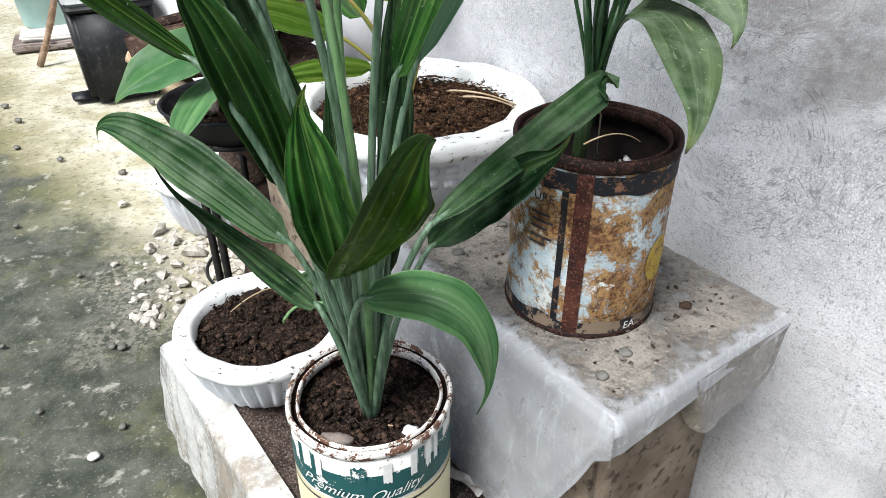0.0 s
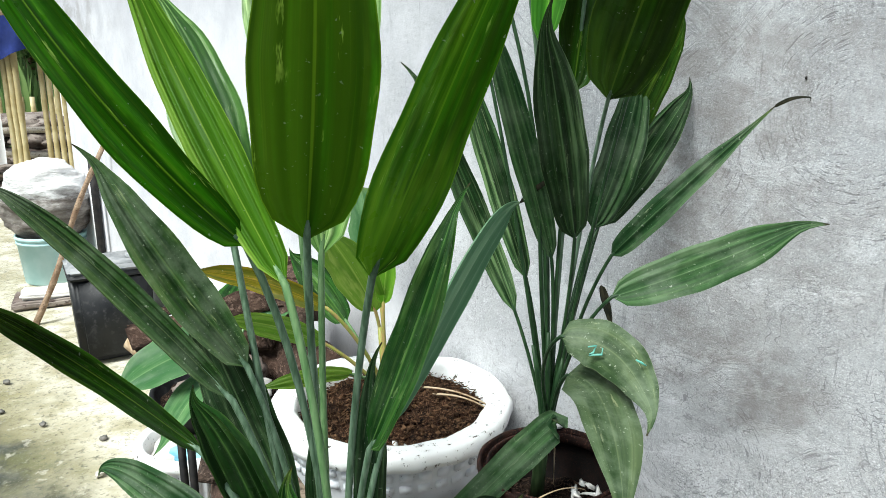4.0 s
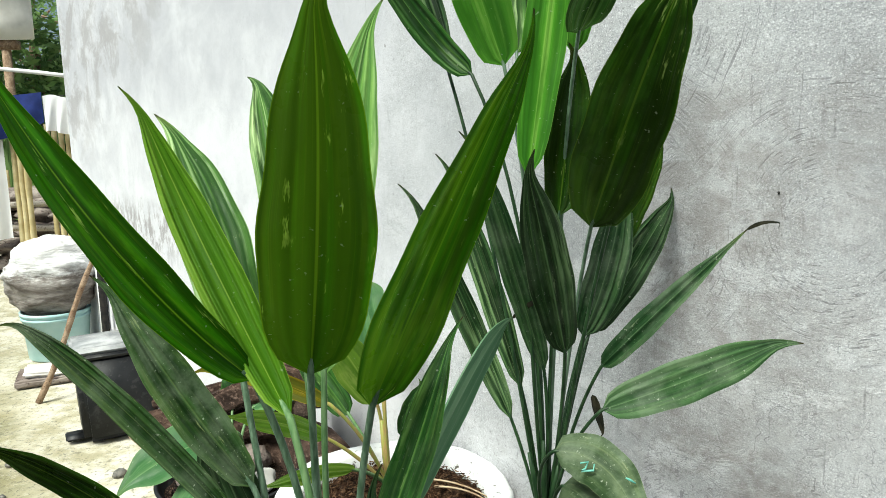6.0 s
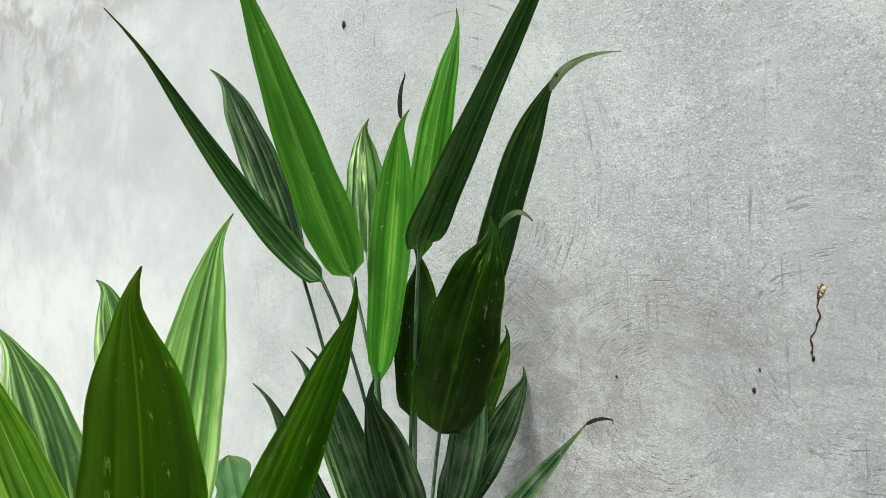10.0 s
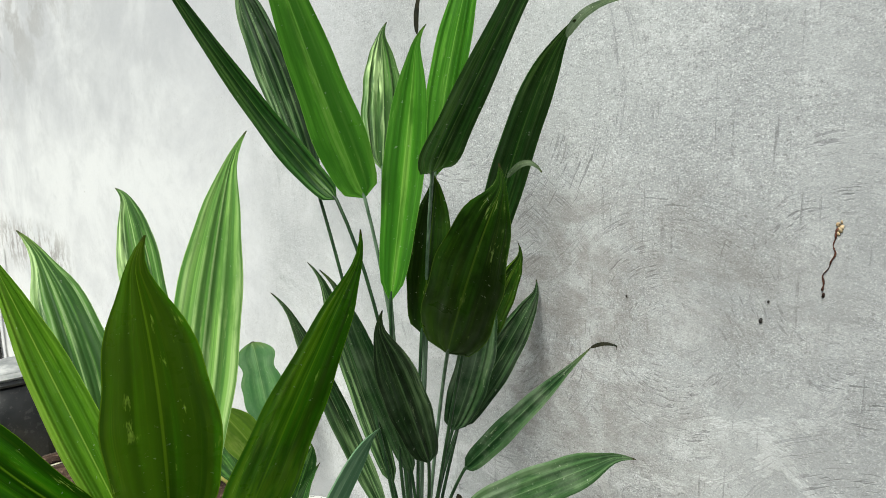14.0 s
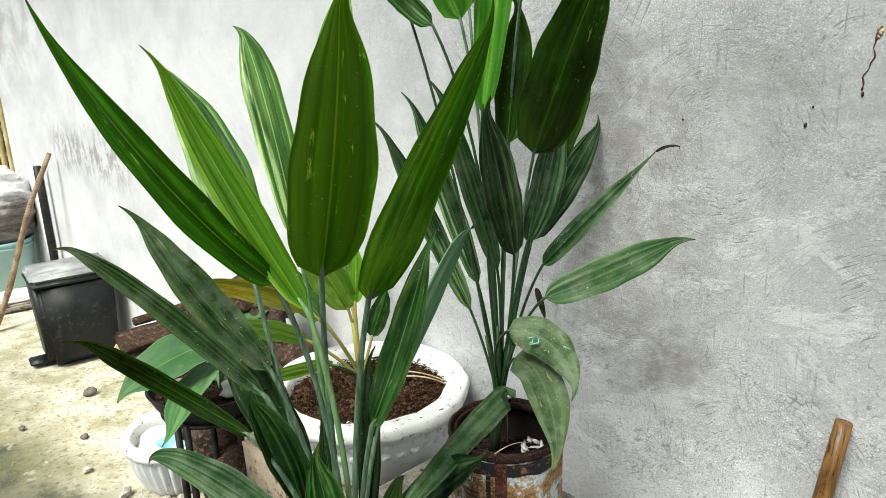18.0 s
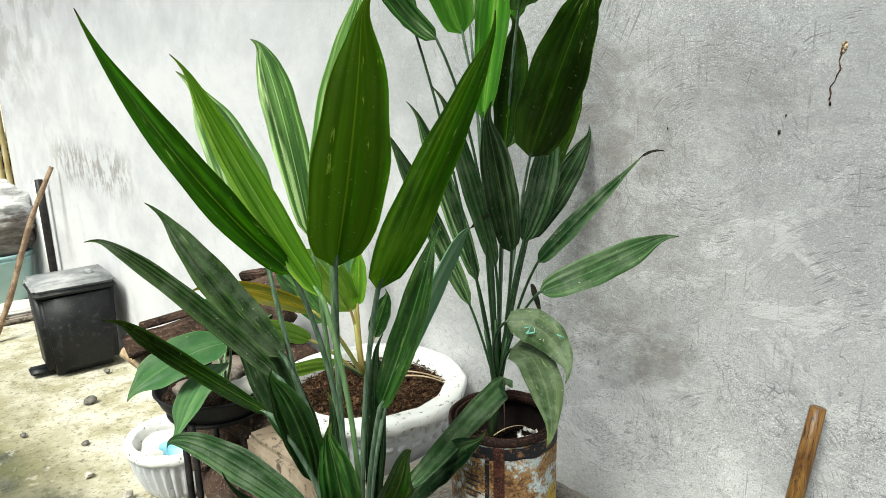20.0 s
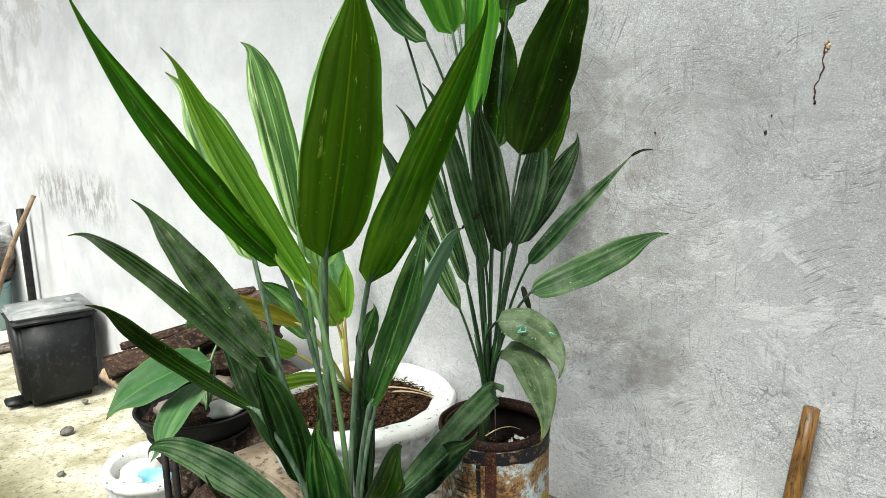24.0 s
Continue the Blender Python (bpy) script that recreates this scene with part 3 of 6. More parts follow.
TIN_RIM = chipped("paint splashed rim", (0.72, 0.69, 0.64), (0.12, 0.058, 0.036), 0.515, 80, 0.55, (0.38, 0.28, 0.2))
GREEN_BAND = chipped("dark green print", (0.018, 0.085, 0.085), (0.76, 0.75, 0.70), 0.60, 26, 0.4, (0.02, 0.08, 0.08))
CREAM = chipped("cream print", (0.74, 0.68, 0.44), (0.60, 0.55, 0.42), 0.66, 30, 0.4, (0.62, 0.55, 0.34))
INK_WHITE = speckled("white print", (0.80, 0.80, 0.78), (0.70, 0.70, 0.66), 80, 0.45, 0.2, 0.0005)
INK_DARK = speckled("black print", (0.03, 0.03, 0.035), (0.06, 0.05, 0.05), 80, 0.5, 0.2, 0.0005)
GOLD = chipped("gold print", (0.44, 0.30, 0.035), (0.20, 0.09, 0.04), 0.56, 70, 0.5, (0.3, 0.18, 0.05))
BLOCK = speckled("old concrete block", (0.135, 0.102, 0.072), (0.245, 0.200, 0.150), 9, 0.9, 0.9, 0.007, 0, (0.060, 0.045, 0.034))
DIRTY_TOP = dust_mat()
EARTH = soil_mat("earthy litter", (0.055, 0.035, 0.028), (0.15, 0.105, 0.08), (0.38, 0.33, 0.30))
SHEET = plastic_sheet("clear plastic sheet", 0.26, 0.56, (0.50, 0.515, 0.535))
SHEET_DIM = plastic_sheet("dusty clear plastic", 0.20, 0.66, (0.215, 0.190, 0.160))
SHEET_WHITE = plastic_sheet("white plastic sheet", 0.25, 0.74, (0.66, 0.66, 0.63), 0.75)
WITHERED = speckled("withered leaf tip", (0.004, 0.006, 0.003), (0.022, 0.020, 0.010), 60, 0.9, 0.3, 0.001)
BIN_BLACK = speckled("black plastic", (0.0075, 0.0085, 0.0095), (0.016, 0.017, 0.019), 7, 0.5, 0.25, 0.0015, 0, (0.035, 0.035, 0.036), spec=0.3)
BIN_LID = speckled("grey dusty lid", (0.20, 0.21, 0.215), (0.38, 0.385, 0.39), 12, 0.45, 0.2, 0.001)
BUCKET = speckled("pale teal plastic", (0.36, 0.56, 0.56), (0.46, 0.64, 0.64), 6, 0.4, 0.2, 0.001)
def sack_mat():
    k = Mat("woven sack", 0.75)
    v = k.coord()
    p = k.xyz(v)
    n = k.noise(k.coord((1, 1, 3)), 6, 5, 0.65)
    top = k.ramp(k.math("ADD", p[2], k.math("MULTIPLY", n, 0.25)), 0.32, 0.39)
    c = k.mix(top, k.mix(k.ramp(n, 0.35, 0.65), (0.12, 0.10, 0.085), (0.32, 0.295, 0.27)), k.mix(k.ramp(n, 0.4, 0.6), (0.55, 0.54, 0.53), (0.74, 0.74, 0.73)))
    k.colour(c)
    k.bump(k.noise(k.coord((1, 1, 4)), 14, 5, 0.7, 1.0), 0.9, 0.02)
    return k.m


SACK = sack_mat()
BARK = speckled("weathered stick", (0.20, 0.13, 0.08), (0.34, 0.25, 0.17), 20, 0.8, 0.7, 0.003, 0, (0.10, 0.06, 0.04))
LOG = speckled("dark old timber", (0.028, 0.017, 0.013), (0.085, 0.052, 0.038), 16, 0.9, 1.0, 0.010, 0, (0.17, 0.115, 0.09))
IRON = speckled("black iron", (0.012, 0.012, 0.013), (0.03, 0.027, 0.025), 40, 0.5, 0.4, 0.001)
HEAP = speckled("dark brown rubble", (0.026, 0.018, 0.014), (0.085, 0.058, 0.044), 14, 0.95, 1.0, 0.012, 0, (0.17, 0.125, 0.10))
STONE = speckled("pale rubble", (0.32, 0.29, 0.24), (0.56, 0.53, 0.47), 30, 0.9, 0.8, 0.004, 0, (0.26, 0.23, 0.19))
STONE_DARK = speckled("dark gravel", (0.09, 0.09, 0.08), (0.20, 0.19, 0.17), 40, 0.9, 0.7, 0.003)
BOULDER = speckled("brown boulder", (0.13, 0.10, 0.085), (0.30, 0.26, 0.23), 4, 0.9, 0.9, 0.02, 0, (0.07, 0.05, 0.045))
BLUE_BAG = speckled("pale blue plastic", (0.20, 0.48, 0.62), (0.34, 0.62, 0.72), 20, 0.35, 0.4, 0.003)
WHITE_CHIP = speckled("white chip", (0.78, 0.78, 0.76), (0.62, 0.61, 0.58), 90, 0.7, 0.5, 0.002)
BAMBOO = speckled("dry bamboo", (0.42, 0.34, 0.17), (0.58, 0.50, 0.29), 8, 0.5, 0.3, 0.002)
CLOTH_WHITE = speckled("white cloth", (0.76, 0.76, 0.76), (0.68, 0.68, 0.69), 5, 0.9, 0.4, 0.004)
CLOTH_NAVY = speckled("navy cloth", (0.012, 0.022, 0.10), (0.02, 0.035, 0.16), 6, 0.9, 0.4, 0.004)
TWIG = speckled("dry root", (0.30, 0.21, 0.12), (0.46, 0.36, 0.24), 60, 0.8, 0.4, 0.001)
ROOF = speckled("weathered pale panel", (0.62, 0.60, 0.55), (0.80, 0.78, 0.73), 3, 0.7, 0.4, 0.006)
PLANK = speckled("pale weathered plank", (0.42, 0.37, 0.31), (0.60, 0.55, 0.48), 9, 0.85, 0.6, 0.003, 0, (0.26, 0.20, 0.16))
CEMENT = speckled("pale cement lump", (0.50, 0.48, 0.45), (0.66, 0.64, 0.60), 14, 0.9, 0.8, 0.004)


def handle_mat():
    k = Mat("varnished wood", 0.42)
    v = k.coord((1, 1, 0.10))
    n, f = k.noise(v, 90, 5, 0.65, 1.5), k.noise(v, 300, 3)
    c = k.mix(k.ramp(n, 0.35, 0.65), (0.20, 0.105, 0.030), (0.085, 0.040, 0.013))
    c = k.mix(k.ramp(n, 0.58, 0.64), c, (0.025, 0.012, 0.006))
    c = k.mix(k.ramp(f, 0.58, 0.68, 0, 0.6), c, (0.030, 0.015, 0.008))
    k.colour(c)
    k.bump(k.math("ADD", n, f), 0.3, 0.001)
    return k.m


HANDLE = handle_mat()
TEAL = speckled("teal paint", (0.14, 0.42, 0.34), (0.26, 0.55, 0.46), 80, 0.5, 0.2, 0.0005)


def foliage_mat():
    k = Mat("far foliage", 0.6)
    c = k.mix(k.island(), (0.060, 0.130, 0.035), (0.26, 0.40, 0.13))
    k.colour(c)
    k.thin(c, 0.3)
    return k.m


FOLIAGE = foliage_mat()


# ---- geometry helpers ----
def thing(name, at, label, category, group="", kind=""):
    ob = new(name)
    ob.empty_display_size = 0.03
    ob.location = at
    return tagged(ob, label, category, group, kind)


def root_of(ob):
    p = Vector((0, 0, 0))
    while ob is not None:
        p += Vector(ob.location)
        ob = ob.parent
    return p


def mesh_of(name, data, material, smooth=True):
    if isinstance(data, bmesh.types.BMesh):
        me = bpy.data.meshes.new(name)
        data.to_mesh(me)
        data.free()
    else:
        me = data
    if material is not None:
        me.materials.append(material)
    if smooth:
        me.polygons.foreach_set("use_smooth", [True] * len(me.polygons))
    return me


def part(name, data, material, parent, label="", smooth=True):
    """One mesh, given in world places, as a part of a thing or of a part."""
    me = mesh_of(name, data, material, smooth)
    ob = new(name, me)
    ob.parent = parent
    me.transform(Matrix.Translation(-root_of(parent)))
    return tagged(ob, label)


def single(name, data, material, label, category, kind="", group="", smooth=True, at=(0, 0, 0)):
    """A thing that is one mesh, given in world places."""
    me = mesh_of(name, data, material, smooth)
    ob = new(name, me)
    ob.location = at
    me.transform(Matrix.Translation(-Vector(at)))
    return tagged(ob, label, category, group, kind)


def grid_mesh(name, P, uv=None, closed=False, pleat=None):
    """A mesh from an array of rows of points."""
    nv, nu = P.shape[:2]
    faces = []
    for j in range(nv - 1):
        for i in range(nu if closed else nu - 1):
            i2 = (i + 1) % nu
            faces.append((j * nu + i, j * nu + i2, (j + 1) * nu + i2, (j + 1) * nu + i))
    me = bpy.data.meshes.new(name)
    me.from_pydata(P.reshape(-1, 3).tolist(), [], faces)
    if uv is not None:
        layer = me.uv_layers.new(name="UVMap")
        idx = np.zeros(len(me.loops), dtype=np.int32)
        me.loops.foreach_get("vertex_index", idx)
        layer.data.foreach_set("uv", uv.reshape(-1, 2)[idx].ravel())
        if pleat is not None:
            me.uv_layers.new(name="Pleat").data.foreach_set("uv", pleat.reshape(-1, 2)[idx].ravel())
    return me


def lathe(name, profile, centre, n=64, flute=None, wob=0.0, tilt=None, lump=0.0):
    """A turned body: (radius, height) from the outside foot up, over the rim and down inside."""
    a = np.linspace(0, 2 * np.pi, n, endpoint=False)
    rows = []
    for r, z in profile:
        rr = np.full(n, float(r))
        if flute is not None:
            count, depth, z0, z1 = flute
            if z0 < z < z1:
                w = math.sin(math.pi * (z - z0) / (z1 - z0)) ** 0.5
                rr = rr + depth * w * (np.abs(np.cos(a * count / 2)) - 0.6)
        if wob:
            rr = rr * (1 + wob * np.sin(3 * a + 40 * z) + 0.6 * wob * np.sin(7 * a + 2))
        rows.append(np.stack([rr * np.cos(a), rr * np.sin(a), np.full(n, float(z))], 1))
    P = np.array(rows)
    if lump:
        for j in range(P.shape[0]):
            for i in range(n):
                P[j, i] += np.array(noise.noise_vector(Vector(P[j, i]) * 26 + Vector((lump * 300, 0, 0)))) * lump
    if tilt is not None:
        P = P @ np.array(Matrix.Rotation(tilt[0], 3, tilt[1])).T
    P = P + np.array(centre)
    return grid_mesh(name, P, closed=True)


def bez(a, b, c, t):
    t = np.asarray(t)[:, None]
    return (1 - t) ** 2 * a + 2 * t * (1 - t) * b + t ** 2 * c


def tube(name, pts, radii, n=8):
    pts = np.array(pts, float)
    d = np.gradient(pts, axis=0)
    d /= np.linalg.norm(d, axis=1)[:, None] + 1e-9
    ref = np.array([0.31, 0.83, 0.46]) if abs(d[:, 2]).max() > 0.9 else np.array([0, 0, 1.0])
    s = np.cross(d, ref)
    s /= np.linalg.norm(s, axis=1)[:, None] + 1e-9
    u = np.cross(s, d)
    a = np.linspace(0, 2 * np.pi, n, endpoint=False)
    r = np.asarray(radii, float)[:, None, None]
    P = pts[:, None, :] + r * (np.cos(a)[None, :, None] * s[:, None, :] + np.sin(a)[None, :, None] * u[:, None, :])
    P = np.concatenate([pts[:1, None, :].repeat(n, 1), P, pts[-1:, None, :].repeat(n, 1)], 0)
    return grid_mesh(name, P, closed=True)


def block_mesh(name, size, m, bevel=0.006, jitter=0.0, cuts=0, seed=0):
    """A box with worn edges, at the pose m (its foot at the pose)."""
    bm = bmesh.new()
    bmesh.ops.create_cube(bm, size=1)
    bmesh.ops.scale(bm, vec=size, verts=bm.verts)
    bmesh.ops.translate(bm, vec=(0, 0, size[2] / 2), verts=bm.verts)
    if bevel:
        bmesh.ops.bevel(bm, geom=list(bm.edges), offset=bevel, segments=2, affect="EDGES")
    if cuts:
        bmesh.ops.subdivide_edges(bm, edges=list(bm.edges), cuts=cuts, use_grid_fill=True)
    if jitter:
        for v in bm.verts:
            v.co += noise.noise_vector(v.co * 9 + Vector((seed, 0, 0))) * jitter
    bm.transform(m)
    return bm


def rock_mesh(r, m, seed, sub=2, rough=0.35):
    bm = bmesh.new()
    bmesh.ops.create_icosphere(bm, subdivisions=sub, radius=1)
    for v in bm.verts:
        k = 1 + rough * noise.noise(v.co * 1.3 + Vector((seed * 3.1, seed, 0))) + 0.4 * rough * noise.noise(v.co * 3.5 + Vector((0, seed, 5)))
        v.co = Vector((v.co.x * r[0], v.co.y * r[1], v.co.z * r[2])) * k
    bm.transform(m)
    return bm


# the wall's own frame: s along it, d out from it
WN, WU, WD = Vector((0.812, 0.584, 0)), Vector((-0.584, 0.812, 0)), 0.794
WALL_TURN = math.degrees(math.atan2(0.812, -0.584))


def at_wall(s, d, z=0.0):
    return WN * (WD - d) + WU * s + Vector((0, 0, z))


def wall_pose(s, d, z=0.0, turn=0.0):
    """A pose whose x runs along the wall and whose y points out of it."""
    return Matrix.Translation(at_wall(s, d, z)) @ pose(0, 0, 0, 0, 0, WALL_TURN + turn)


# ---- leaves ----
def leaf(plant, base, tip, width, crown=None, bow=0.0, twist=0.0, face=(0, -1, 0.25), mat=None, stalk=None, via=None, peak=0.34,
         pleats=5, ridge=0.0021, cup=0.12, thick=0.0031, lean=None, sharp=1.5, curl=0.0, hook=0.010, waist=0.0, label="", kind_name="leaf"):
    """A pleated blade from base to tip on its stalk from the crown. bow: how far its middle rises, in lengths; via: a point that it passes."""
    B, T = np.array(base, float), np.array(tip, float)
    L = np.linalg.norm(T - B)
    if via is not None:
        M = 2 * np.array(via, float) - 0.5 * (B + T)
    else:
        M = 0.5 * (B + T) + np.array([0, 0, 1.0]) * bow * L
    nv, nu = 26, 8 * pleats + 1
    v = np.linspace(0, 1, nv) ** 0.92
    S = bez(B, M, T, v)
    d = np.gradient(S, axis=0)
    d /= np.linalg.norm(d, axis=1)[:, None]
    n0 = np.array(face, float)
    side = np.cross(d, n0)
    side /= np.linalg.norm(side, axis=1)[:, None]
    nor = np.cross(side, d)
    ang = radians(twist) + curl * v
    c, s_ = np.cos(ang)[:, None], np.sin(ang)[:, None]
    side, nor = side * c + nor * s_, nor * c - side * s_
    lo = np.sqrt(np.clip(1 - (1 - np.clip(v / peak, 0, 1)) ** 2, 0, 1)) ** 0.8
    hi = 1 - np.clip((v - peak) / (1 - peak), 0, 1) ** (1.3 * sharp)
    q = np.clip((v - 0.74) / 0.2, 0, 1)
    hi = hi * (1 - (0.40 if not waist else 0.0) * q * q * (3 - 2 * q)) * (1 - waist * np.exp(-((v - 0.66) / 0.10) ** 2))
    w = 0.5 * width * np.minimum(lo, 1) * hi + 0.0006
    seed = B[0] * 53 + T[2] * 31
    u = np.linspace(-1, 1, nu)
    env = np.clip(w / (0.5 * width), 0, 1)
    S = S + side * ((np.clip((v - 0.86) / 0.14, 0, 1) ** 2) * hook * math.copysign(1, math.sin(seed * 7)))[:, None]
    uu = u + 0.05 * np.sin(5 * u + seed) + 0.03 * np.sin(11 * u + 2 * seed)
    pl = np.cos(uu * np.pi * pleats) * ridge * (0.65 + 0.35 * np.sin(4 * u + 3 * seed))
    wav = np.sin(v * 9 + seed)[:, None] * 0.025 * width * (np.abs(u)[None, :] ** 2)
    edge = 1 + 0.03 * np.sin(v * 23 + seed * 2)[:, None] * np.abs(u)[None, :]
    P = S[:, None, :] + side[:, None, :] * (w[:, None] * u[None, :] * edge)[:, :, None]
    lift = (pl[None, :] * env[:, None] + cup * np.abs(u)[None, :] ** 1.5 * w[:, None] + wav * env[:, None])
    P = P + nor[:, None, :] * lift[:, :, None]
    uv = np.stack(np.broadcast_arrays((u / 2 + 0.5)[None, :], v[:, None]), -1)
    folds = np.stack(np.broadcast_arrays((uu * pleats)[None, :], v[:, None]), -1)
    ob = part(kind_name, grid_mesh(kind_name, P, uv, pleat=folds), mat, plant, label)
    if crown is not None:
        C = np.array(crown, float)
        mid = 0.5 * (C + B) + np.array([0, 0, 0.10]) * np.linalg.norm(B - C) if lean is None else np.array(lean, float)
        # the stalk meets the blade in the blade's own direction and runs on as its midrib
        stem = bez(C, 0.55 * mid + 0.45 * (B - d[0] * 0.35 * np.linalg.norm(B - C)), B, np.linspace(0, 1, 14))
        ribs = S[1:12] - nor[1:12] * 0.0022
        line = np.concatenate([stem, ribs])
        rad = np.concatenate([np.linspace(thick * 1.15, thick, 14), np.linspace(thick * 0.62, 0.0005, 11)])
        part("stalk", tube("stalk", line, rad, 8), stalk, ob)
    return ob


# ==== the setting ====
def ground_sheet():
    xs = np.unique(np.concatenate([np.linspace(-2600, -12, 14), np.linspace(-12, -3.5, 16), np.linspace(-3.5, 1.5, 90), np.linspace(1.5, 12, 12), np.linspace(12, 2600, 12)]))
    ys = np.unique(np.concatenate([np.linspace(-2600, -8, 12), np.linspace(-8, -0.5, 12), np.linspace(-0.5, 5, 100), np.linspace(5, 14, 20), np.linspace(14, 2600, 14)]))
    P = np.zeros((len(ys), len(xs), 3))
    for j, y in enumerate(ys):
        for i, x in enumerate(xs):
            z = 0.006 * noise.noise(Vector((x * 2.1, y * 2.1, 0))) + 0.003 * noise.noise(Vector((x * 9, y * 9, 3))) if abs(x) < 12 and -8 < y < 14 else 0
            P[j, i] = (x, y, z - 0.004)
    return single("ground", grid_mesh("ground", P), GROUND, "mossy concrete yard, dark and damp, pale near the wall", "ground", "structure")


ground_sheet()


def house_wall():
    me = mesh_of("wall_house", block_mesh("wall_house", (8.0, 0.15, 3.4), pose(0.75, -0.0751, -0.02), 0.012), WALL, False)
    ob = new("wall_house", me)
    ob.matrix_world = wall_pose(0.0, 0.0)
    for nm, size, m in (("wall_end", (0.15, 5.0, 3.4), pose(4.674, -2.652, -0.02)), ("wall_side", (0.15, 5.0, 3.4), pose(-3.174, -2.652, -0.02)), ("wall_back", (7.68, 0.15, 3.4), pose(0.75, -5.07, -0.02))):
        o = new(nm, mesh_of(nm, block_mesh(nm, size, m, 0.012), WALL, False))
        o.matrix_world = wall_pose(0.0, 0.0)
        tagged(o, "plain grey cement-rendered wall of the house", "wall", kind="structure")
    o = new("roof_house", mesh_of("roof_house", block_mesh("roof_house", (8.0, 5.1, 0.10), pose(0.75, -2.60, 3.382), 0.01), WALL, False))
    o.matrix_world = wall_pose(0.0, 0.0)
    tagged(o, "flat grey cement roof of the house", "roof", kind="structure")
    return tagged(ob, "rough grey cement-rendered wall, whitewashed at its far end", "wall", kind="structure")


house_wall()


# ==== bench of blocks along the wall ====
def bench():
    t = thing("concrete_block", at_wall(0.50, 0.27), "old brown concrete block under the plastic sheet and can", "block")
    part("body", block_mesh("body", (0.40, 0.20, 0.532), wall_pose(0.505, 0.275), 0.01, 0.006, 5, 1), BLOCK, t)
    t = thing("concrete_block", at_wall(0.94, 0.2), "low concrete block under the large white pot beside the wall", "block")
    part("body", block_mesh("body", (0.42, 0.36, 0.484), wall_pose(0.93, 0.20), 0.012, 0.008, 5, 4), BLOCK, t)
    t = thing("earth_step", at_wall(0.68, 0.51), "low earth-covered step with litter, in front of the block", "step")
    part("body", block_mesh("body", (0.58, 0.24, 0.292), wall_pose(0.675, 0.510), 0.014, 0.007, 7, 9), EARTH, t)


bench()


def drape(name, s0, s1, d0, d1, z, drops, material, label, category, seed, res=0.009, lift=0.004, slant=None, folds=0.0, crumple=1.0, taper=1.0):
    """A sheet over a rectangle of the wall's frame that hangs down on its sides: drops for s0, d1, s1."""
    ds0, dd1, ds1 = drops
    ns = int((s1 - s0 + ds0 + ds1) / res)
    nd = int((d1 - d0 + dd1) / res)
    S = np.linspace(s0 - ds0, s1 + ds1, ns)
    D = np.linspace(d0, d1 + dd1, nd)
    P = np.zeros((nd, ns, 3))
    for j, dv in enumerate(D):
        for i, sv in enumerate(S):
            os0, os1, od = max(s0 - sv, 0), max(sv - s1, 0), max(dv - d1, 0)
            if slant is not None and od > 0:
                # the hanging edge is cut on a slant and torn
                reach = min(dd1, slant[0] + slant[1] * max(sv - s0, 0) + 0.012 * noise.noise(Vector((sv * 40, seed, 2))))
                od *= reach / dd1
            os0 *= taper + (1 - taper) * min(max((dv - d0) / (d1 - d0), 0), 1)
            q = Vector((sv * 7, dv * 7, seed))
            n1 = noise.noise(q)
            n2 = noise.noise(q * 3.3)
            down = max(os0, os1, od) if min(max(os0, os1), od) == 0 else max(os0, os1, od) * 0.9 + 0.25 * min(max(os0, os1), od)
            out = 0.006 * min(down / 0.012, 1) + 0.10 * down + crumple * (0.009 * n1 + 0.004 * n2) * min(down / 0.06, 1) + lift
            out += folds * min(down / 0.05, 1) * (abs(math.sin(sv * 41 + 3 * n1 + dv * 9)) - 0.5)
            s_ = min(max(sv, s0), s1) + (-out if os0 > 0 else 0) + (out if os1 > 0 else 0)
            d_ = min(dv, d1) + (out if od > 0 else 0)
            zz = z - down + 0.0030 + 0.0012 * n2 * (1 if down == 0 else 0)
            p = at_wall(s_, d_, zz)
            P[j, i] = p
    return single(name, grid_mesh(name, P), material, label, category, at=tuple(at_wall((s0 + s1) / 2, d1, z)))


drape("plastic_sheet", 0.295, 0.71, 0.11, 0.384, 0.5355, (0.045, 0.24, 0.0), SHEET, "crumpled clear plastic sheet draped over the block, dusty on top", "plastic sheet", 2.0, 0.006, slant=(0.048, 2.6), folds=0.002, crumple=0.55, taper=0.3)
drape("plastic_cover", 0.40, 0.955, 0.606, 0.630, 0.296, (0.0, 0.20, 0.10), SHEET_WHITE, "dirty white plastic cover hanging over the step's edge", "plastic sheet", 6.0, 0.007, lift=0.012, folds=0.004)


def sheet_flap():
    """The sheet's loose corner, hanging in the gap to the wall."""
    P = np.zeros((20, 24, 3))
    for j in range(20):
        for i in range(24):
            f, g = i / 23, j / 19
            round_ = max(0.0, 1 - abs((f - 0.36) / (0.64 if f > 0.36 else 0.36)) ** 2.4) ** 0.5
            s_ = 0.284 - 0.012 * g + 0.022 * g * g + 0.005 * math.sin(f * 9 + g * 5) * g
            P[j, i] = at_wall(s_, 0.108 + 0.166 * f, 0.528 - g * (0.012 + 0.108 * round_))
    single("plastic_flap", grid_mesh("plastic_flap", P), SHEET_DIM, "loose curled corner of the clear plastic sheet by the wall", "plastic sheet", at=tuple(at_wall(0.29, 0.1, 0.53)))


sheet_flap()


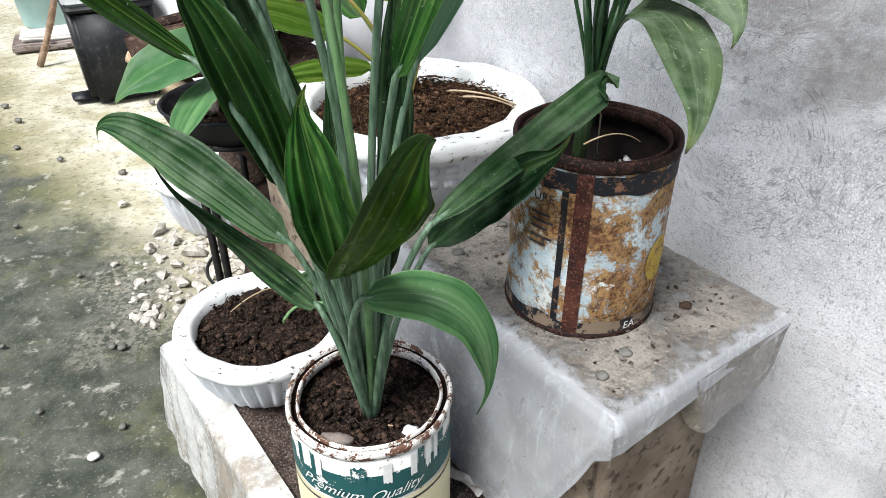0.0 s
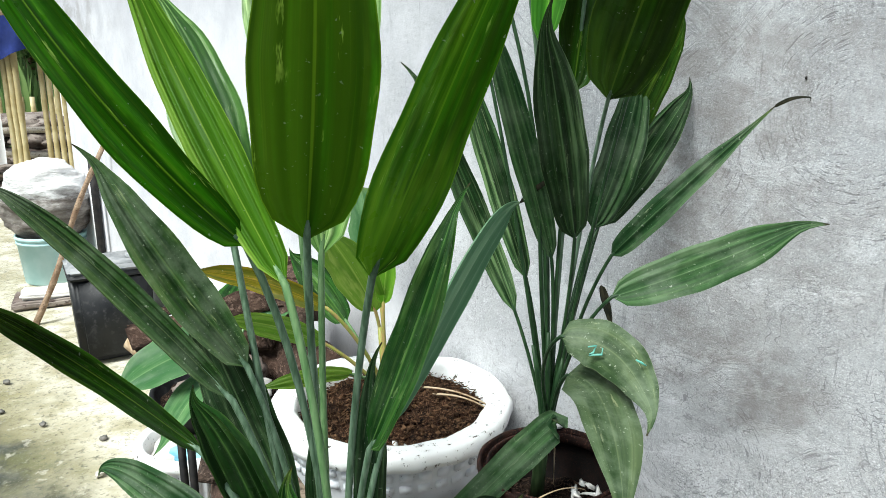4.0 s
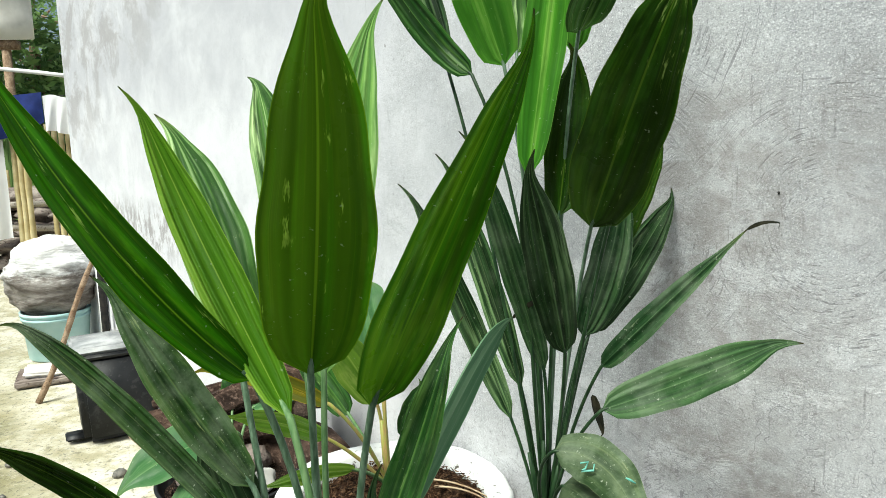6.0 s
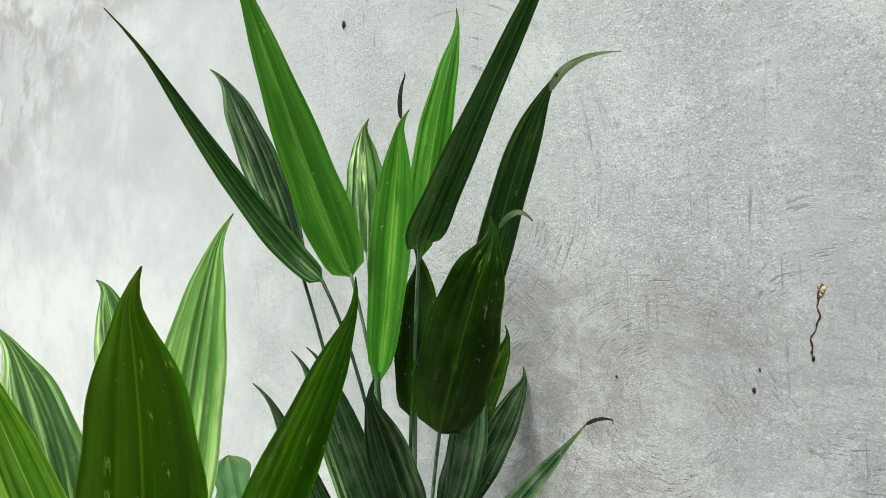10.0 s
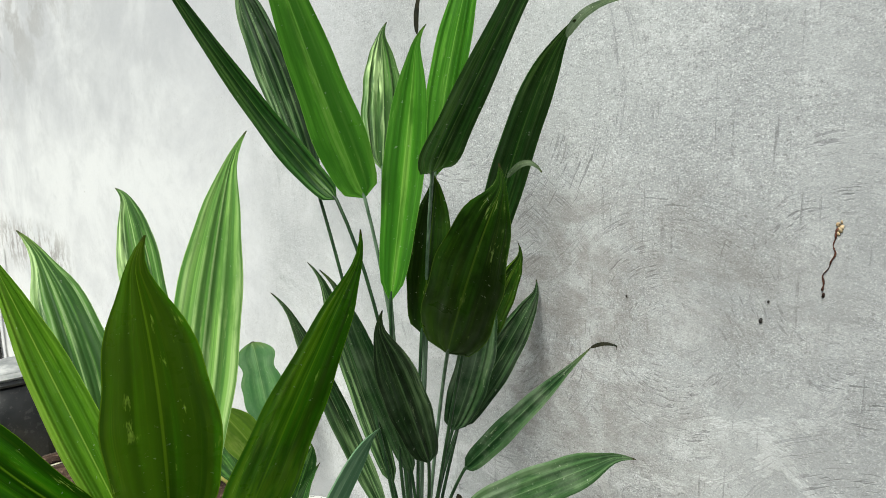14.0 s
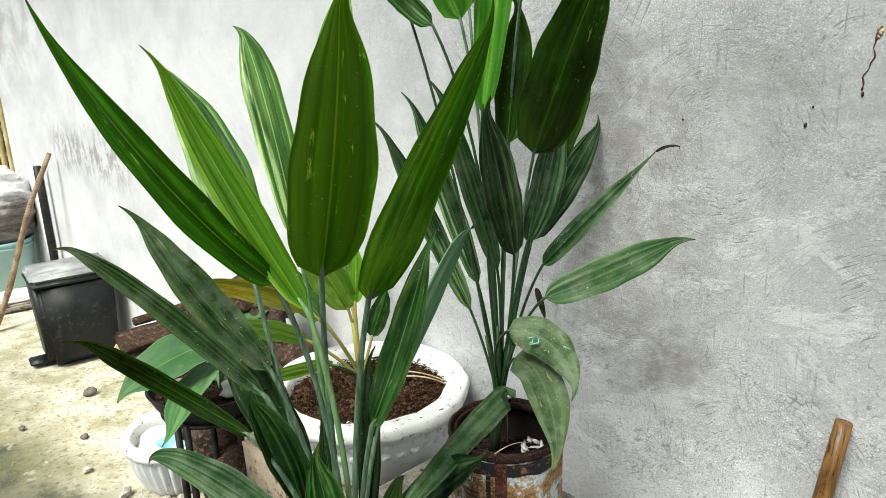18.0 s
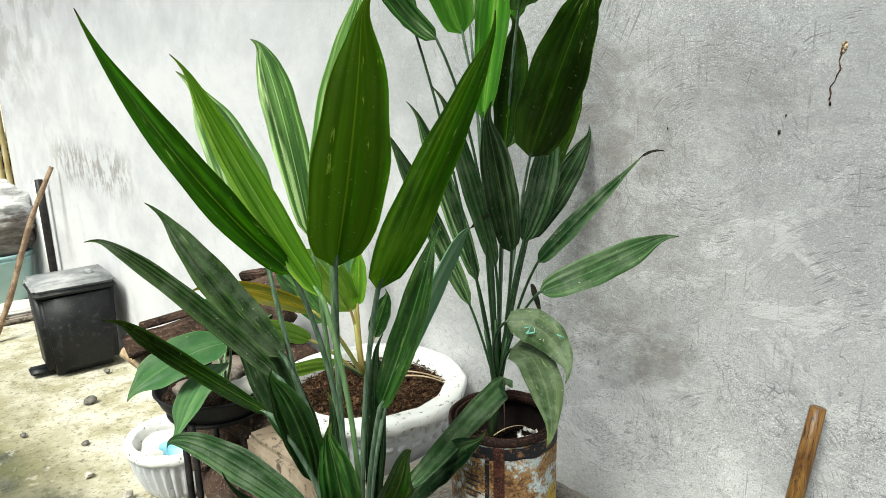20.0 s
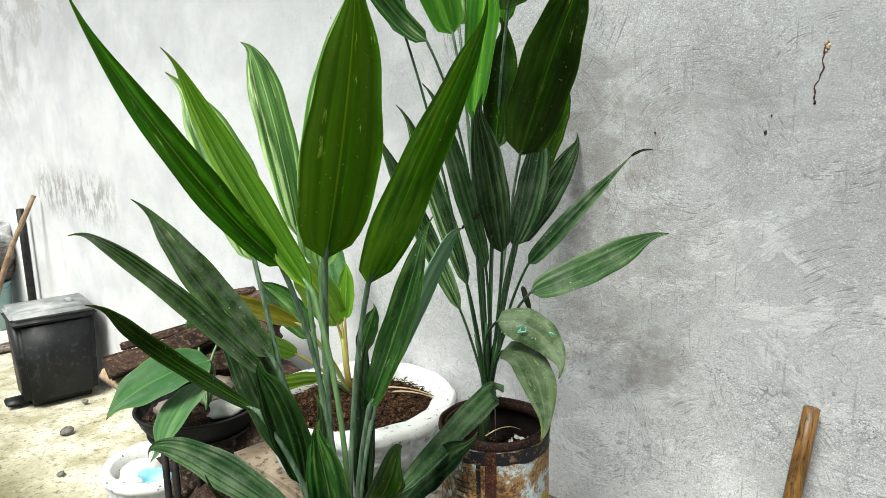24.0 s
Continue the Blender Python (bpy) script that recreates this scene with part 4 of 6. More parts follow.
def dust_layer():
    """Trodden dirt on the sheet's top."""
    n = 60
    P = np.zeros((n, n, 3))
    for j in range(n):
        for i in range(n):
            s_, d_ = 0.290 + 0.415 * i / (n - 1), 0.112 + 0.274 * j / (n - 1)
            edge = min(i, j, n - 1 - i, n - 1 - j) / 6
            zz = 0.5412 + 0.0025 * min(edge * 3, 1) + 0.002 * noise.noise(Vector((s_ * 60, d_ * 60, 1)))
            P[j, i] = at_wall(s_, d_, zz)
    g = np.linspace(0, 1, n)
    uv = np.stack(np.meshgrid(g, g), -1)
    single("dust", grid_mesh("dust", P, uv), DIRTY_TOP, "grey dust and grit lying on the plastic sheet", "dust", "stuff")


dust_layer()


def curved_text(text, size, centre, radius, angle, z, material, parent, tilt=0.0, shear=0.0, name="lettering", spread=1.0):
    """Words wrapped round a can: angle in degrees of the middle, as seen from the can's axis."""
    cu = bpy.data.curves.new("words", "FONT")
    cu.body, cu.size, cu.align_x, cu.align_y, cu.shear = text, size, "CENTER", "CENTER", shear
    ob = bpy.data.objects.new("words", cu)
    me = bpy.data.meshes.new_from_object(ob)
    bpy.data.objects.remove(ob)
    bm = bmesh.new()
    bm.from_mesh(me)
    for _ in range(2):
        long = [e for e in bm.edges if e.calc_length() > 0.006]
        if long:
            bmesh.ops.subdivide_edges(bm, edges=long, cuts=1)
    for v in bm.verts:
        x, y = v.co.x * spread, v.co.y + tilt * v.co.x
        a = radians(angle) + x / radius
        v.co = Vector(centre) + Vector(((radius + 0.0008) * math.cos(a), (radius + 0.0008) * math.sin(a), z + y))
    return part(name, bm, material, parent, smooth=False)


def band(name, centre, radius, a0, a1, z0, z1, material, parent, label="", wave=0.0, seed=0, steps=40, rows=8, off=0.0008):
    """A piece of print lying on a can, with an uneven edge."""
    P = np.zeros((rows, steps, 3))
    for j in range(rows):
        for i in range(steps):
            f = i / (steps - 1)
            a = radians(a0 + (a1 - a0) * f)
            h = j / (rows - 1)
            n0, n1 = wave * noise.noise(Vector((f * 9, seed, 0))), wave * noise.noise(Vector((f * 9, seed, 7)))
            z = (z0 + n0) * (1 - h) + (z1 + n1) * h
            P[j, i] = (centre[0] + (radius + off) * math.cos(a), centre[1] + (radius + off) * math.sin(a), centre[2] + z)
    return part(name, grid_mesh(name, P), material, parent, label)


def oval(name, centre, radius, angle, z, ra, rz, material, parent, off=0.0012):
    P = np.zeros((7, 28, 3))
    for j in range(7):
        for i in range(28):
            t = 2 * math.pi * i / 28
            a = radians(angle) + (j / 6) * ra * math.cos(t) / radius
            P[j, i] = (centre[0] + (radius + off) * math.cos(a), centre[1] + (radius + off) * math.sin(a), centre[2] + z + (j / 6) * rz * math.sin(t))
    return part(name, grid_mesh(name, P, closed=True), material, parent)


def soil_bed(name, centre, radius, material, label, seed, amp=0.006, grains=150, grain=(0.002, 0.005), heap=0.0, fibres=0):
    """Lumpy soil in a pot with loose crumbs."""
    nr, na = 22, 64
    V, Fc = [], []
    for j in range(nr):
        for i in range(na):
            r = radius * (j + 0.02) / (nr - 1)
            a = 2 * math.pi * i / na
            x, y = r * math.cos(a), r * math.sin(a)
            z = amp * (noise.noise(Vector((x * 38, y * 38, seed))) + 0.6 * noise.noise(Vector((x * 95, y * 95, seed)))) + heap * (1 - (r / radius) ** 2)
            V.append((centre[0] + x, centre[1] + y, centre[2] + z))
    for j in range(nr - 1):
        for i in range(na):
            i2 = (i + 1) % na
            Fc.append((j * na + i, j * na + i2, (j + 1) * na + i2, (j + 1) * na + i))
    rng = random.Random(seed * 7 + 1)
    for _ in range(grains):
        r, a = radius * 0.95 * math.sqrt(rng.random()), rng.random() * 6.283
        g = rng.uniform(*grain)
        c = Vector((centre[0] + r * math.cos(a), centre[1] + r * math.sin(a), centre[2] + heap * (1 - (r / radius) ** 2) + amp * 0.3))
        k = len(V)
        for dx, dy, dz in ((1, 0, 0), (-1, 0, 0), (0, 1, 0), (0, -1, 0), (0, 0, 1), (0, 0, -1)):
            f = g * rng.uniform(0.6, 1.2)
            V.append((c.x + dx * f, c.y + dy * f, c.z + dz * f * 0.8))
        for q in ((0, 2, 4), (2, 1, 4), (1, 3, 4), (3, 0, 4), (2, 0, 5), (1, 2, 5), (3, 1, 5), (0, 3, 5)):
            Fc.append(tuple(k + e for e in q))
    for _ in range(fibres):
        r, a, b = radius * 0.95 * math.sqrt(rng.random()), rng.random() * 6.283, rng.random() * 6.283
        l, w = rng.uniform(0.002, 0.010), rng.uniform(0.0005, 0.0011)
        c = Vector((centre[0] + r * math.cos(a), centre[1] + r * math.sin(a), centre[2] + heap * (1 - (r / radius) ** 2) + amp * 0.9))
        e, s_ = Vector((math.cos(b), math.sin(b), rng.uniform(-0.25, 0.35))) * l, Vector((-math.sin(b), math.cos(b), 0)) * w
        k = len(V)
        up = Vector((0, 0, w * 1.6))
        for q in (c - e - s_, c - e + s_, c - e + up, c + e - s_, c + e + s_, c + e + up):
            V.append(tuple(q))
        Fc.extend([(k, k + 3, k + 5, k + 2), (k + 1, k + 2, k + 5, k + 4), (k, k + 1, k + 4, k + 3), (k, k + 2, k + 1), (k + 3, k + 4, k + 5)])
    me = bpy.data.meshes.new(name)
    me.from_pydata(V, [], Fc)
    return single(name, me, material, label, "soil", "stuff")


# ==== rusty can with the tall plant ====
CAN_A = (0.156, 0.668, 0.541)
HA = 0.205


def can_rims(t, at, R, H, bead_mat, lip_mat):
    """The rolled outer bead, the lid's groove and its inner lip."""
    bead = [(R - 0.001, H - 0.013), (R + 0.0018, H - 0.011), (R + 0.0026, H - 0.006), (R + 0.0018, H - 0.0015), (R - 0.0002, H), (R - 0.0022, H - 0.0015), (R - 0.003, H - 0.006)]
    part("rim", lathe("rim", bead, at, 72, None, 0.003, None, 0.0015), bead_mat, t, "rolled rusty rim")
    part("lid_groove", lathe("lid_groove", [(R - 0.003, H - 0.005), (R - 0.0042, H - 0.014), (R - 0.0072, H - 0.014), (R - 0.0080, H - 0.006)], at, 72), RUST_DARK, t, "dark rusted lid groove")
    lip = [(R - 0.0078, H - 0.007), (R - 0.0084, H - 0.0035), (R - 0.0100, H - 0.0028), (R - 0.0112, H - 0.004), (R - 0.0116, H - 0.010), (R - 0.0100, H - 0.016), (R - 0.004, H - 0.018)]
    part("inner_lip", lathe("inner_lip", lip, at, 72, None, 0.003, None, 0.0015), lip_mat, t)


def rusty_can():
    R = 0.0825
    t = thing("paint_can", CAN_A, "rusty old paint can with pale blue label on the sheet", "can")
    prof = [(0.0, 0.004), (R - 0.004, 0.004), (R - 0.001, 0.008), (R - 0.0015, 0.012), (R, 0.016), (R, 0.06), (R, 0.11), (R, 0.16), (R, HA - 0.014), (R - 0.001, HA - 0.011),
            (R - 0.002, HA - 0.012)]
    part("inside", lathe("inside", [(R - 0.0025, HA - 0.011), (R - 0.0028, 0.10), (0.0, 0.10)], CAN_A, 72), RUST_BLACK, t, "dark rusted inside")
    part("body", lathe("body", prof, CAN_A, 72, None, 0.002), RUST_TIN, t)
    can_rims(t, CAN_A, R, HA, RUST_DARK, RUST_DARK)
    foot = [(R - 0.006, 0.0), (R + 0.0018, 0.0), (R + 0.0024, 0.004), (R + 0.001, 0.008), (R - 0.002, 0.008)]
    part("foot_rim", lathe("foot_rim", foot, CAN_A, 72, None, 0.003), RUST_DARK, t)
    band("top_band", CAN_A, R, 200, 352, HA - 0.034, HA - 0.014, BLACK_BAND, t, "worn black band", 0.004, 3)
    band("bottom_band", CAN_A, R, 150, 352, 0.007, 0.022, WORN_BAND, t, "worn black band", 0.006, 5)
    band("seam", CAN_A, R, 248, 259, 0.008, HA - 0.013, RUST_RED, t, "red rusted side seam", 0.002, 8, 14, 20, 0.0014)
    band("stripe", CAN_A, R, 239, 243.5, 0.02, HA - 0.034, BLACK_BAND, t, "black stripe", 0.001, 9, 8, 20, 0.0012)
    oval("emblem", CAN_A, R, 320, 0.085, 0.019, 0.026, GOLD, t)
    curved_text("URE", 0.0135, CAN_A, R + 0.0005, 226, 0.158, INK_DARK, t, name="lettering")
    for i, (a, z, w) in enumerate(((225, 0.138, 0.020), (226, 0.130, 0.022), (225, 0.122, 0.018), (226, 0.112, 0.022), (225, 0.104, 0.017))):
        band("print_line", CAN_A, R, a - 9, a - 9 + w * 800, z, z + 0.003, INK_DARK, t, "", 0.0006, i, 10, 3, 0.001)
    curved_text("EA", 0.013, CAN_A, R + 0.0009, 299, 0.014, INK_WHITE, t, name="lettering")
    rng = random.Random(5)
    soil_bed("soil", (CAN_A[0], CAN_A[1], CAN_A[2] + HA - 0.068), R - 0.004, SOIL, "dark soil inside the rusty can", 3, 0.006, 120)
    for i in range(15):
        a, r = rng.uniform(-0.75, 0.75), rng.uniform(0.030, 0.068)
        p = (CAN_A[0] + r * math.cos(a), CAN_A[1] + r * math.sin(a), CAN_A[2] + HA - 0.061 + 0.012 * rng.random())
        single("eggshell", rock_mesh((rng.uniform(0.005, 0.014), rng.uniform(0.002, 0.005), 0.0022), Matrix.Translation(p) @ pose(0, 0, 0, rng.uniform(-25, 25), rng.uniform(-25, 25), rng.uniform(0, 180)), i + 20, 2, 1.1),
               WHITE_CHIP, "white chip of eggshell on the soil", "eggshell", group="shells in the can", at=p)
    p = (CAN_A[0] + 0.015, CAN_A[1] + R - 0.006, CAN_A[2] + HA + 0.002)
    single("eggshell", rock_mesh((0.013, 0.006, 0.004), Matrix.Translation(p), 77, 1, 0.6), WHITE_CHIP, "white flake stuck on the can's rim", "eggshell", group="shells in the can", at=p)


rusty_can()


# ==== tall plant in the rusty can ====
def tall_plant():
    c = (0.142, 0.700, 0.680)
    t = thing("broadleaf_plant", c, "tall plant with long pleated dark green leaves in the rusty can", "plant", "potted plants")

    def cr(dx=0.0, dy=0.0):
        return (c[0] + 0.014 + 0.35 * dx, c[1] + 0.008 + 0.35 * dy, c[2] + 0.092)

    def blade(*given, **more):
        more.setdefault("thick", 0.0020)
        return leaf(t, *given, **more)

    # upper fan
    blade((0.074, 0.722, 1.304), (-0.129, 0.687, 1.602), 0.032, cr(-0.006), via=(-0.012, 0.757, 1.407), twist=13, peak=0.29, sharp=1.19, ridge=0.0010, mat=LEAF_MID, stalk=STALK_DARK)
    blade((0.050, 0.777, 1.314), (-0.053, 0.888, 1.591), 0.049, cr(-0.008, 0.01), via=(-0.002, 0.846, 1.466), twist=21, peak=0.45, sharp=1.45, mat=LEAF_BLUE, stalk=STALK_DARK)
    blade((0.105, 0.682, 1.309), (-0.011, 0.624, 1.660), 0.055, cr(-0.003, 0.004), via=(0.058, 0.663, 1.442), twist=6, peak=0.29, sharp=1.39, ridge=0.001, mat=LEAF_FRESH, stalk=STALK)
    blade((0.130, 0.773, 1.332), (0.138, 0.880, 1.518), 0.060, cr(0, 0.012), via=(0.138, 0.855, 1.429), twist=-20, peak=0.35, sharp=1.44, ridge=0.003, mat=LEAF_STRIPED, stalk=STALK)
    blade((0.129, 0.674, 1.193), (0.167, 0.692, 1.493), 0.046, cr(0.003, 0.012), via=(0.153, 0.690, 1.370), twist=19, peak=0.47, sharp=1.11, ridge=0.0008, mat=LEAF_FRESH, stalk=STALK_DARK)
    blade((0.190, 0.742, 1.325), (0.259, 0.761, 1.631), 0.046, cr(0.004, 0.01), via=(0.216, 0.750, 1.480), twist=29, peak=0.36, sharp=1.35, mat=LEAF_FRESH, stalk=STALK)
    blade((0.176, 0.652, 1.337), (0.317, 0.455, 1.673), 0.040, cr(0.006, 0), via=(0.208, 0.557, 1.434), twist=-19, peak=0.20, sharp=1.14, ridge=0.0010, mat=LEAF_MID, stalk=STALK)
    blade((0.206, 0.610, 1.179), (0.244, 0.395, 1.459), 0.031, cr(0.008, -0.004), via=(0.229, 0.491, 1.375), twist=12, peak=0.41, sharp=1.38, hook=0, ridge=0.0010, mat=LEAF_MID, stalk=STALK_DARK)
    blade((0.204, 0.427, 1.350), (0.228, 0.418, 1.354), 0.0035, None, via=(0.216, 0.420, 1.361), twist=0, peak=0.4, sharp=1.2, pleats=1, ridge=0.0002, hook=0, mat=LEAF_DUSTY, stalk=STALK, kind_name="leaf_tip", label="pale dry leaf tip")
    blade((0.1665, 0.691, 1.482), (0.177, 0.706, 1.537), 0.0042, None, via=(0.168, 0.697, 1.512), twist=10, peak=0.3, sharp=1.0, pleats=1, ridge=0.0003, hook=0.002, mat=WITHERED, stalk=STALK, kind_name="leaf_tip", label="dark dried leaf tip")
    blade((0.240, 0.402, 1.448), (0.290, 0.388, 1.474), 0.006, None, via=(0.256, 0.393, 1.467), twist=20, peak=0.35, sharp=1.0, pleats=1, ridge=0.0003, hook=0, mat=LEAF_DUSTY, stalk=STALK, kind_name="leaf_tip", label="dry curled leaf tip")
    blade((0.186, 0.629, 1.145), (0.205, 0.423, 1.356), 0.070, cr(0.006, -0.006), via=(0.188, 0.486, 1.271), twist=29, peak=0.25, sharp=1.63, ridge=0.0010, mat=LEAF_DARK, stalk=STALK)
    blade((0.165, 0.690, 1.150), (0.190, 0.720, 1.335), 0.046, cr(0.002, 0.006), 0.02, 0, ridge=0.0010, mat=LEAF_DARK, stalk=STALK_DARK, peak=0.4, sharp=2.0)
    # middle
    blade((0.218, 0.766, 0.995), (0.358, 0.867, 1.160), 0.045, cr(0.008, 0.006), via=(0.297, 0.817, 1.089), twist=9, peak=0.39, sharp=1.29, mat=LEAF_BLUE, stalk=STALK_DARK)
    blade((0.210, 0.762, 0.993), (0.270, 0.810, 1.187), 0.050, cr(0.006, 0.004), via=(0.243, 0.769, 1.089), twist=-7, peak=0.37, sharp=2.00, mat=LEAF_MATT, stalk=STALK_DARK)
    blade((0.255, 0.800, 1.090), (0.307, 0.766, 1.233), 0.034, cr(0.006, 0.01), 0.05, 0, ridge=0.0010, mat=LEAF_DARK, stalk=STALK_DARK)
    blade((0.213, 0.684, 0.980), (0.350, 0.640, 1.138), 0.028, cr(0.01, 0.0), via=(0.269, 0.657, 1.051), twist=36, peak=0.33, sharp=1.43, pleats=3, hook=0, mat=LEAF_MATT, stalk=STALK_DARK)
    blade((0.350, 0.640, 1.138), (0.372, 0.609, 1.147), 0.0034, None, bow=0.22, twist=30, peak=0.3, pleats=1, ridge=0.0004, mat=WITHERED, stalk=STALK, kind_name="leaf_tip", label="dark withered leaf tip")
    blade((0.203, 0.636, 0.949), (0.373, 0.572, 1.046), 0.045, cr(0.012, -0.003), via=(0.297, 0.620, 0.989), twist=25, peak=0.36, sharp=1.89, ridge=0.001, mat=LEAF_MATT, stalk=STALK_DARK)
    blade((0.167, 0.658, 1.005), (0.103, 0.523, 1.223), 0.044, cr(-0.002, -0.004), 0.04, 8, mat=LEAF_BLUE, stalk=STALK_DARK, peak=0.44)
    blade((0.150, 0.690, 0.975), (0.064, 0.629, 1.245), 0.029, cr(-0.004, -0.002), 0.04, 20, mat=LEAF_MATT, stalk=STALK_DARK, peak=0.40)
    blade((0.130, 0.735, 0.940), (0.043, 0.799, 1.220), 0.031, cr(-0.008, 0.004), 0.03, 10, mat=LEAF_BLUE, stalk=STALK_DARK, peak=0.42)
    blade((0.118, 0.735, 0.900), (-0.004, 0.790, 1.186), 0.030, cr(-0.010, 0.004), 0.03, 14, mat=LEAF_BLUE, stalk=STALK_DARK, peak=0.40)
    # low, old, dusty
    blade((0.147, 0.605, 0.919), (0.203, 0.472, 0.884), 0.049, cr(0.008, -0.006), via=(0.194, 0.565, 0.912), twist=0, face=(-0.2, -0.8, 0.55), peak=0.36, sharp=1.45, pleats=3, ridge=0.0008, cup=0.02, mat=LEAF_DUSTY, stalk=STALK_DARK)
    blade((0.161, 0.636, 0.864), (0.160, 0.404, 0.834), 0.056, cr(0.006, -0.008), via=(0.173, 0.527, 0.880), twist=12, face=(-0.05, -0.9, 0.5), peak=0.41, sharp=1.74, pleats=3, ridge=0.0008, cup=0.02, mat=LEAF_DUSTY, stalk=STALK_DARK)
    blade((0.205, 0.690, 0.945), (0.214, 0.668, 0.902), 0.009, None, 0, 10, mat=WITHERED, stalk=STALK_DARK, pleats=2, kind_name="withered_leaf", label="small withered brown leaf")
    part("stem", tube("stem", [(c[0] + 0.002, c[1], c[2] - 0.006), (c[0] + 0.006, c[1] + 0.003, c[2] + 0.04), (c[0] + 0.014, c[1] + 0.008, c[2] + 0.11)], [0.0085, 0.0078, 0.0062], 12), STALK_BASE, t, "ringed brown-green stem")
    for a, reach, h in ((0.3, 0.018, 0.12), (1.9, 0.014, 0.15), (3.3, 0.020, 0.11), (4.4, 0.016, 0.13), (5.4, 0.020, 0.10)):
        q = (c[0] + 0.013, c[1] + 0.008)
        ux, uy = math.cos(a), math.sin(a)
        part("sheath", tube("sheath", [(q[0] + 0.001 * ux, q[1] + 0.001 * uy, c[2] + 0.055), (q[0] + 0.004 * ux, q[1] + 0.004 * uy, c[2] + 0.095), (q[0] + 0.55 * reach * ux, q[1] + 0.55 * reach * uy, c[2] + 0.08 + 0.6 * h), (q[0] + reach * ux, q[1] + reach * uy, c[2] + 0.08 + h)], [0.0050, 0.0052, 0.0040, 0.0020], 10), STALK_DARK, t, "clasping stalk base")
    for x, y, z, dab in ((0.173, 0.573, 0.917, ((-0.007, 0.003), (0.001, 0.004), (-0.002, -0.002), (-0.006, -0.004), (0.006, -0.004), (0.007, 0.002))), (0.206, 0.541, 0.918, ((-0.004, 0.002), (0.0, 0.0), (0.005, -0.003)))):
        part("paint_mark", tube("paint_mark", [(x + a, y + 0.3 * b, z + b) for a, b in dab], [0.0007] + [0.0012] * (len(dab) - 2) + [0.0007], 6), TEAL, t, "dab of teal paint on an old leaf")
    part("dry_thread", tube("dry_thread", [(c[0] + 0.006, c[1] - 0.01, c[2] + 0.10), (c[0] + 0.018, c[1] - 0.02, c[2] + 0.075), (c[0] + 0.018, c[1] - 0.022, c[2] + 0.03)], [0.0012, 0.001, 0.0006], 5), TWIG, t, "hanging dry fibre")


tall_plant()


# ==== white can with the front plant ====
CAN_B = (-0.079, 0.561, 0.298)
HB = 0.195


def white_can():
    R = 0.0866
    t = thing("paint_can", CAN_B, "white and dark green paint can with chipped rusty rim", "can")
    prof = [(0.0, 0.004), (R - 0.003, 0.004), (R, 0.010), (R, 0.05), (R, 0.10), (R, 0.15), (R, HB - 0.012), (R - 0.0025, HB - 0.012)]
    part("inside", lathe("inside", [(R - 0.0026, HB - 0.012), (R - 0.0028, 0.08), (0.0, 0.08)], CAN_B, 72), RUST_DARK, t, "dark rusted inside")
    part("body", lathe("body", prof, CAN_B, 72, None, 0.0015), WHITE_TIN, t)
    can_rims(t, CAN_B, R, HB, TIN_RIM, TIN_RIM)
    part("foot_rim", lathe("foot_rim", [(R - 0.006, 0), (R + 0.0018, 0), (R + 0.0024, 0.004), (R, 0.008), (R - 0.002, 0.008)], CAN_B, 72), RUST_DARK, t)
    band("green_band", CAN_B, R, 175, 365, 0.122, 0.160, GREEN_BAND, t, "dark green printed band", 0.002, 2, 60, 8)
    band("cream_field", CAN_B, R, 175, 365, 0.012, 0.118, CREAM, t, "cream printed field", 0.001, 4, 60, 10)
    band("gold_line", CAN_B, R, 175, 365, 0.110, 0.113, INK_DARK, t, "", 0.0005, 5, 60, 3, 0.0014)
    curved_text("Premium", 0.019, CAN_B, R + 0.0018, 246, 0.136, INK_WHITE, t, -0.10, 0.5)
    curved_text("Quality", 0.019, CAN_B, R + 0.0018, 291, 0.134, INK_WHITE, t, 0.10, 0.5)
    # remains of a large maker's mark, as plain shapes
    for i, (a, w, z0, z1) in enumerate(((214, 5, 0.150, 0.176), (224, 8, 0.152, 0.178), (236, 5, 0.148, 0.174), (262, 10, 0.152, 0.172), (283, 6, 0.148, 0.176), (302, 5, 0.148, 0.180), (314, 5, 0.148, 0.182), (322, 4, 0.150, 0.184))):
        band("mark", CAN_B, R, a, a + w, z0, z1, INK_WHITE if i != 3 else GREEN_BAND, t, "", 0.006, i + 11, 8, 8, 0.0016)
    for i, (a, w, z0, z1) in enumerate(((219, 4, 0.155, 0.178), (231, 4, 0.156, 0.176), (308, 5, 0.154, 0.180), (328, 6, 0.150, 0.180))):
        band("mark", CAN_B, R, a, a + w, z0, z1, GREEN_BAND, t, "", 0.005, i + 31, 8, 8, 0.0013)
    soil_bed("soil", (CAN_B[0], CAN_B[1], CAN_B[2] + HB - 0.027), R - 0.004, SOIL, "dark crumbly soil in the white can", 11, 0.008, 480, (0.002, 0.007), 0.006, 60)
    p = (CAN_B[0] + 0.046, CAN_B[1] - 0.048, CAN_B[2] + HB - 0.012)
    single("chip", rock_mesh((0.010, 0.008, 0.006), Matrix.Translation(p), 4, 2, 0.6), WHITE_CHIP, "white plaster chip lying on the soil", "chip", at=p)
    p = (CAN_B[0] - 0.028, CAN_B[1] - 0.056, CAN_B[2] + HB - 0.018)
    single("clod", rock_mesh((0.016, 0.010, 0.008), Matrix.Translation(p), 8, 2, 0.5), BOULDER, "brown clod of earth on the soil", "clod", at=p)


white_can()


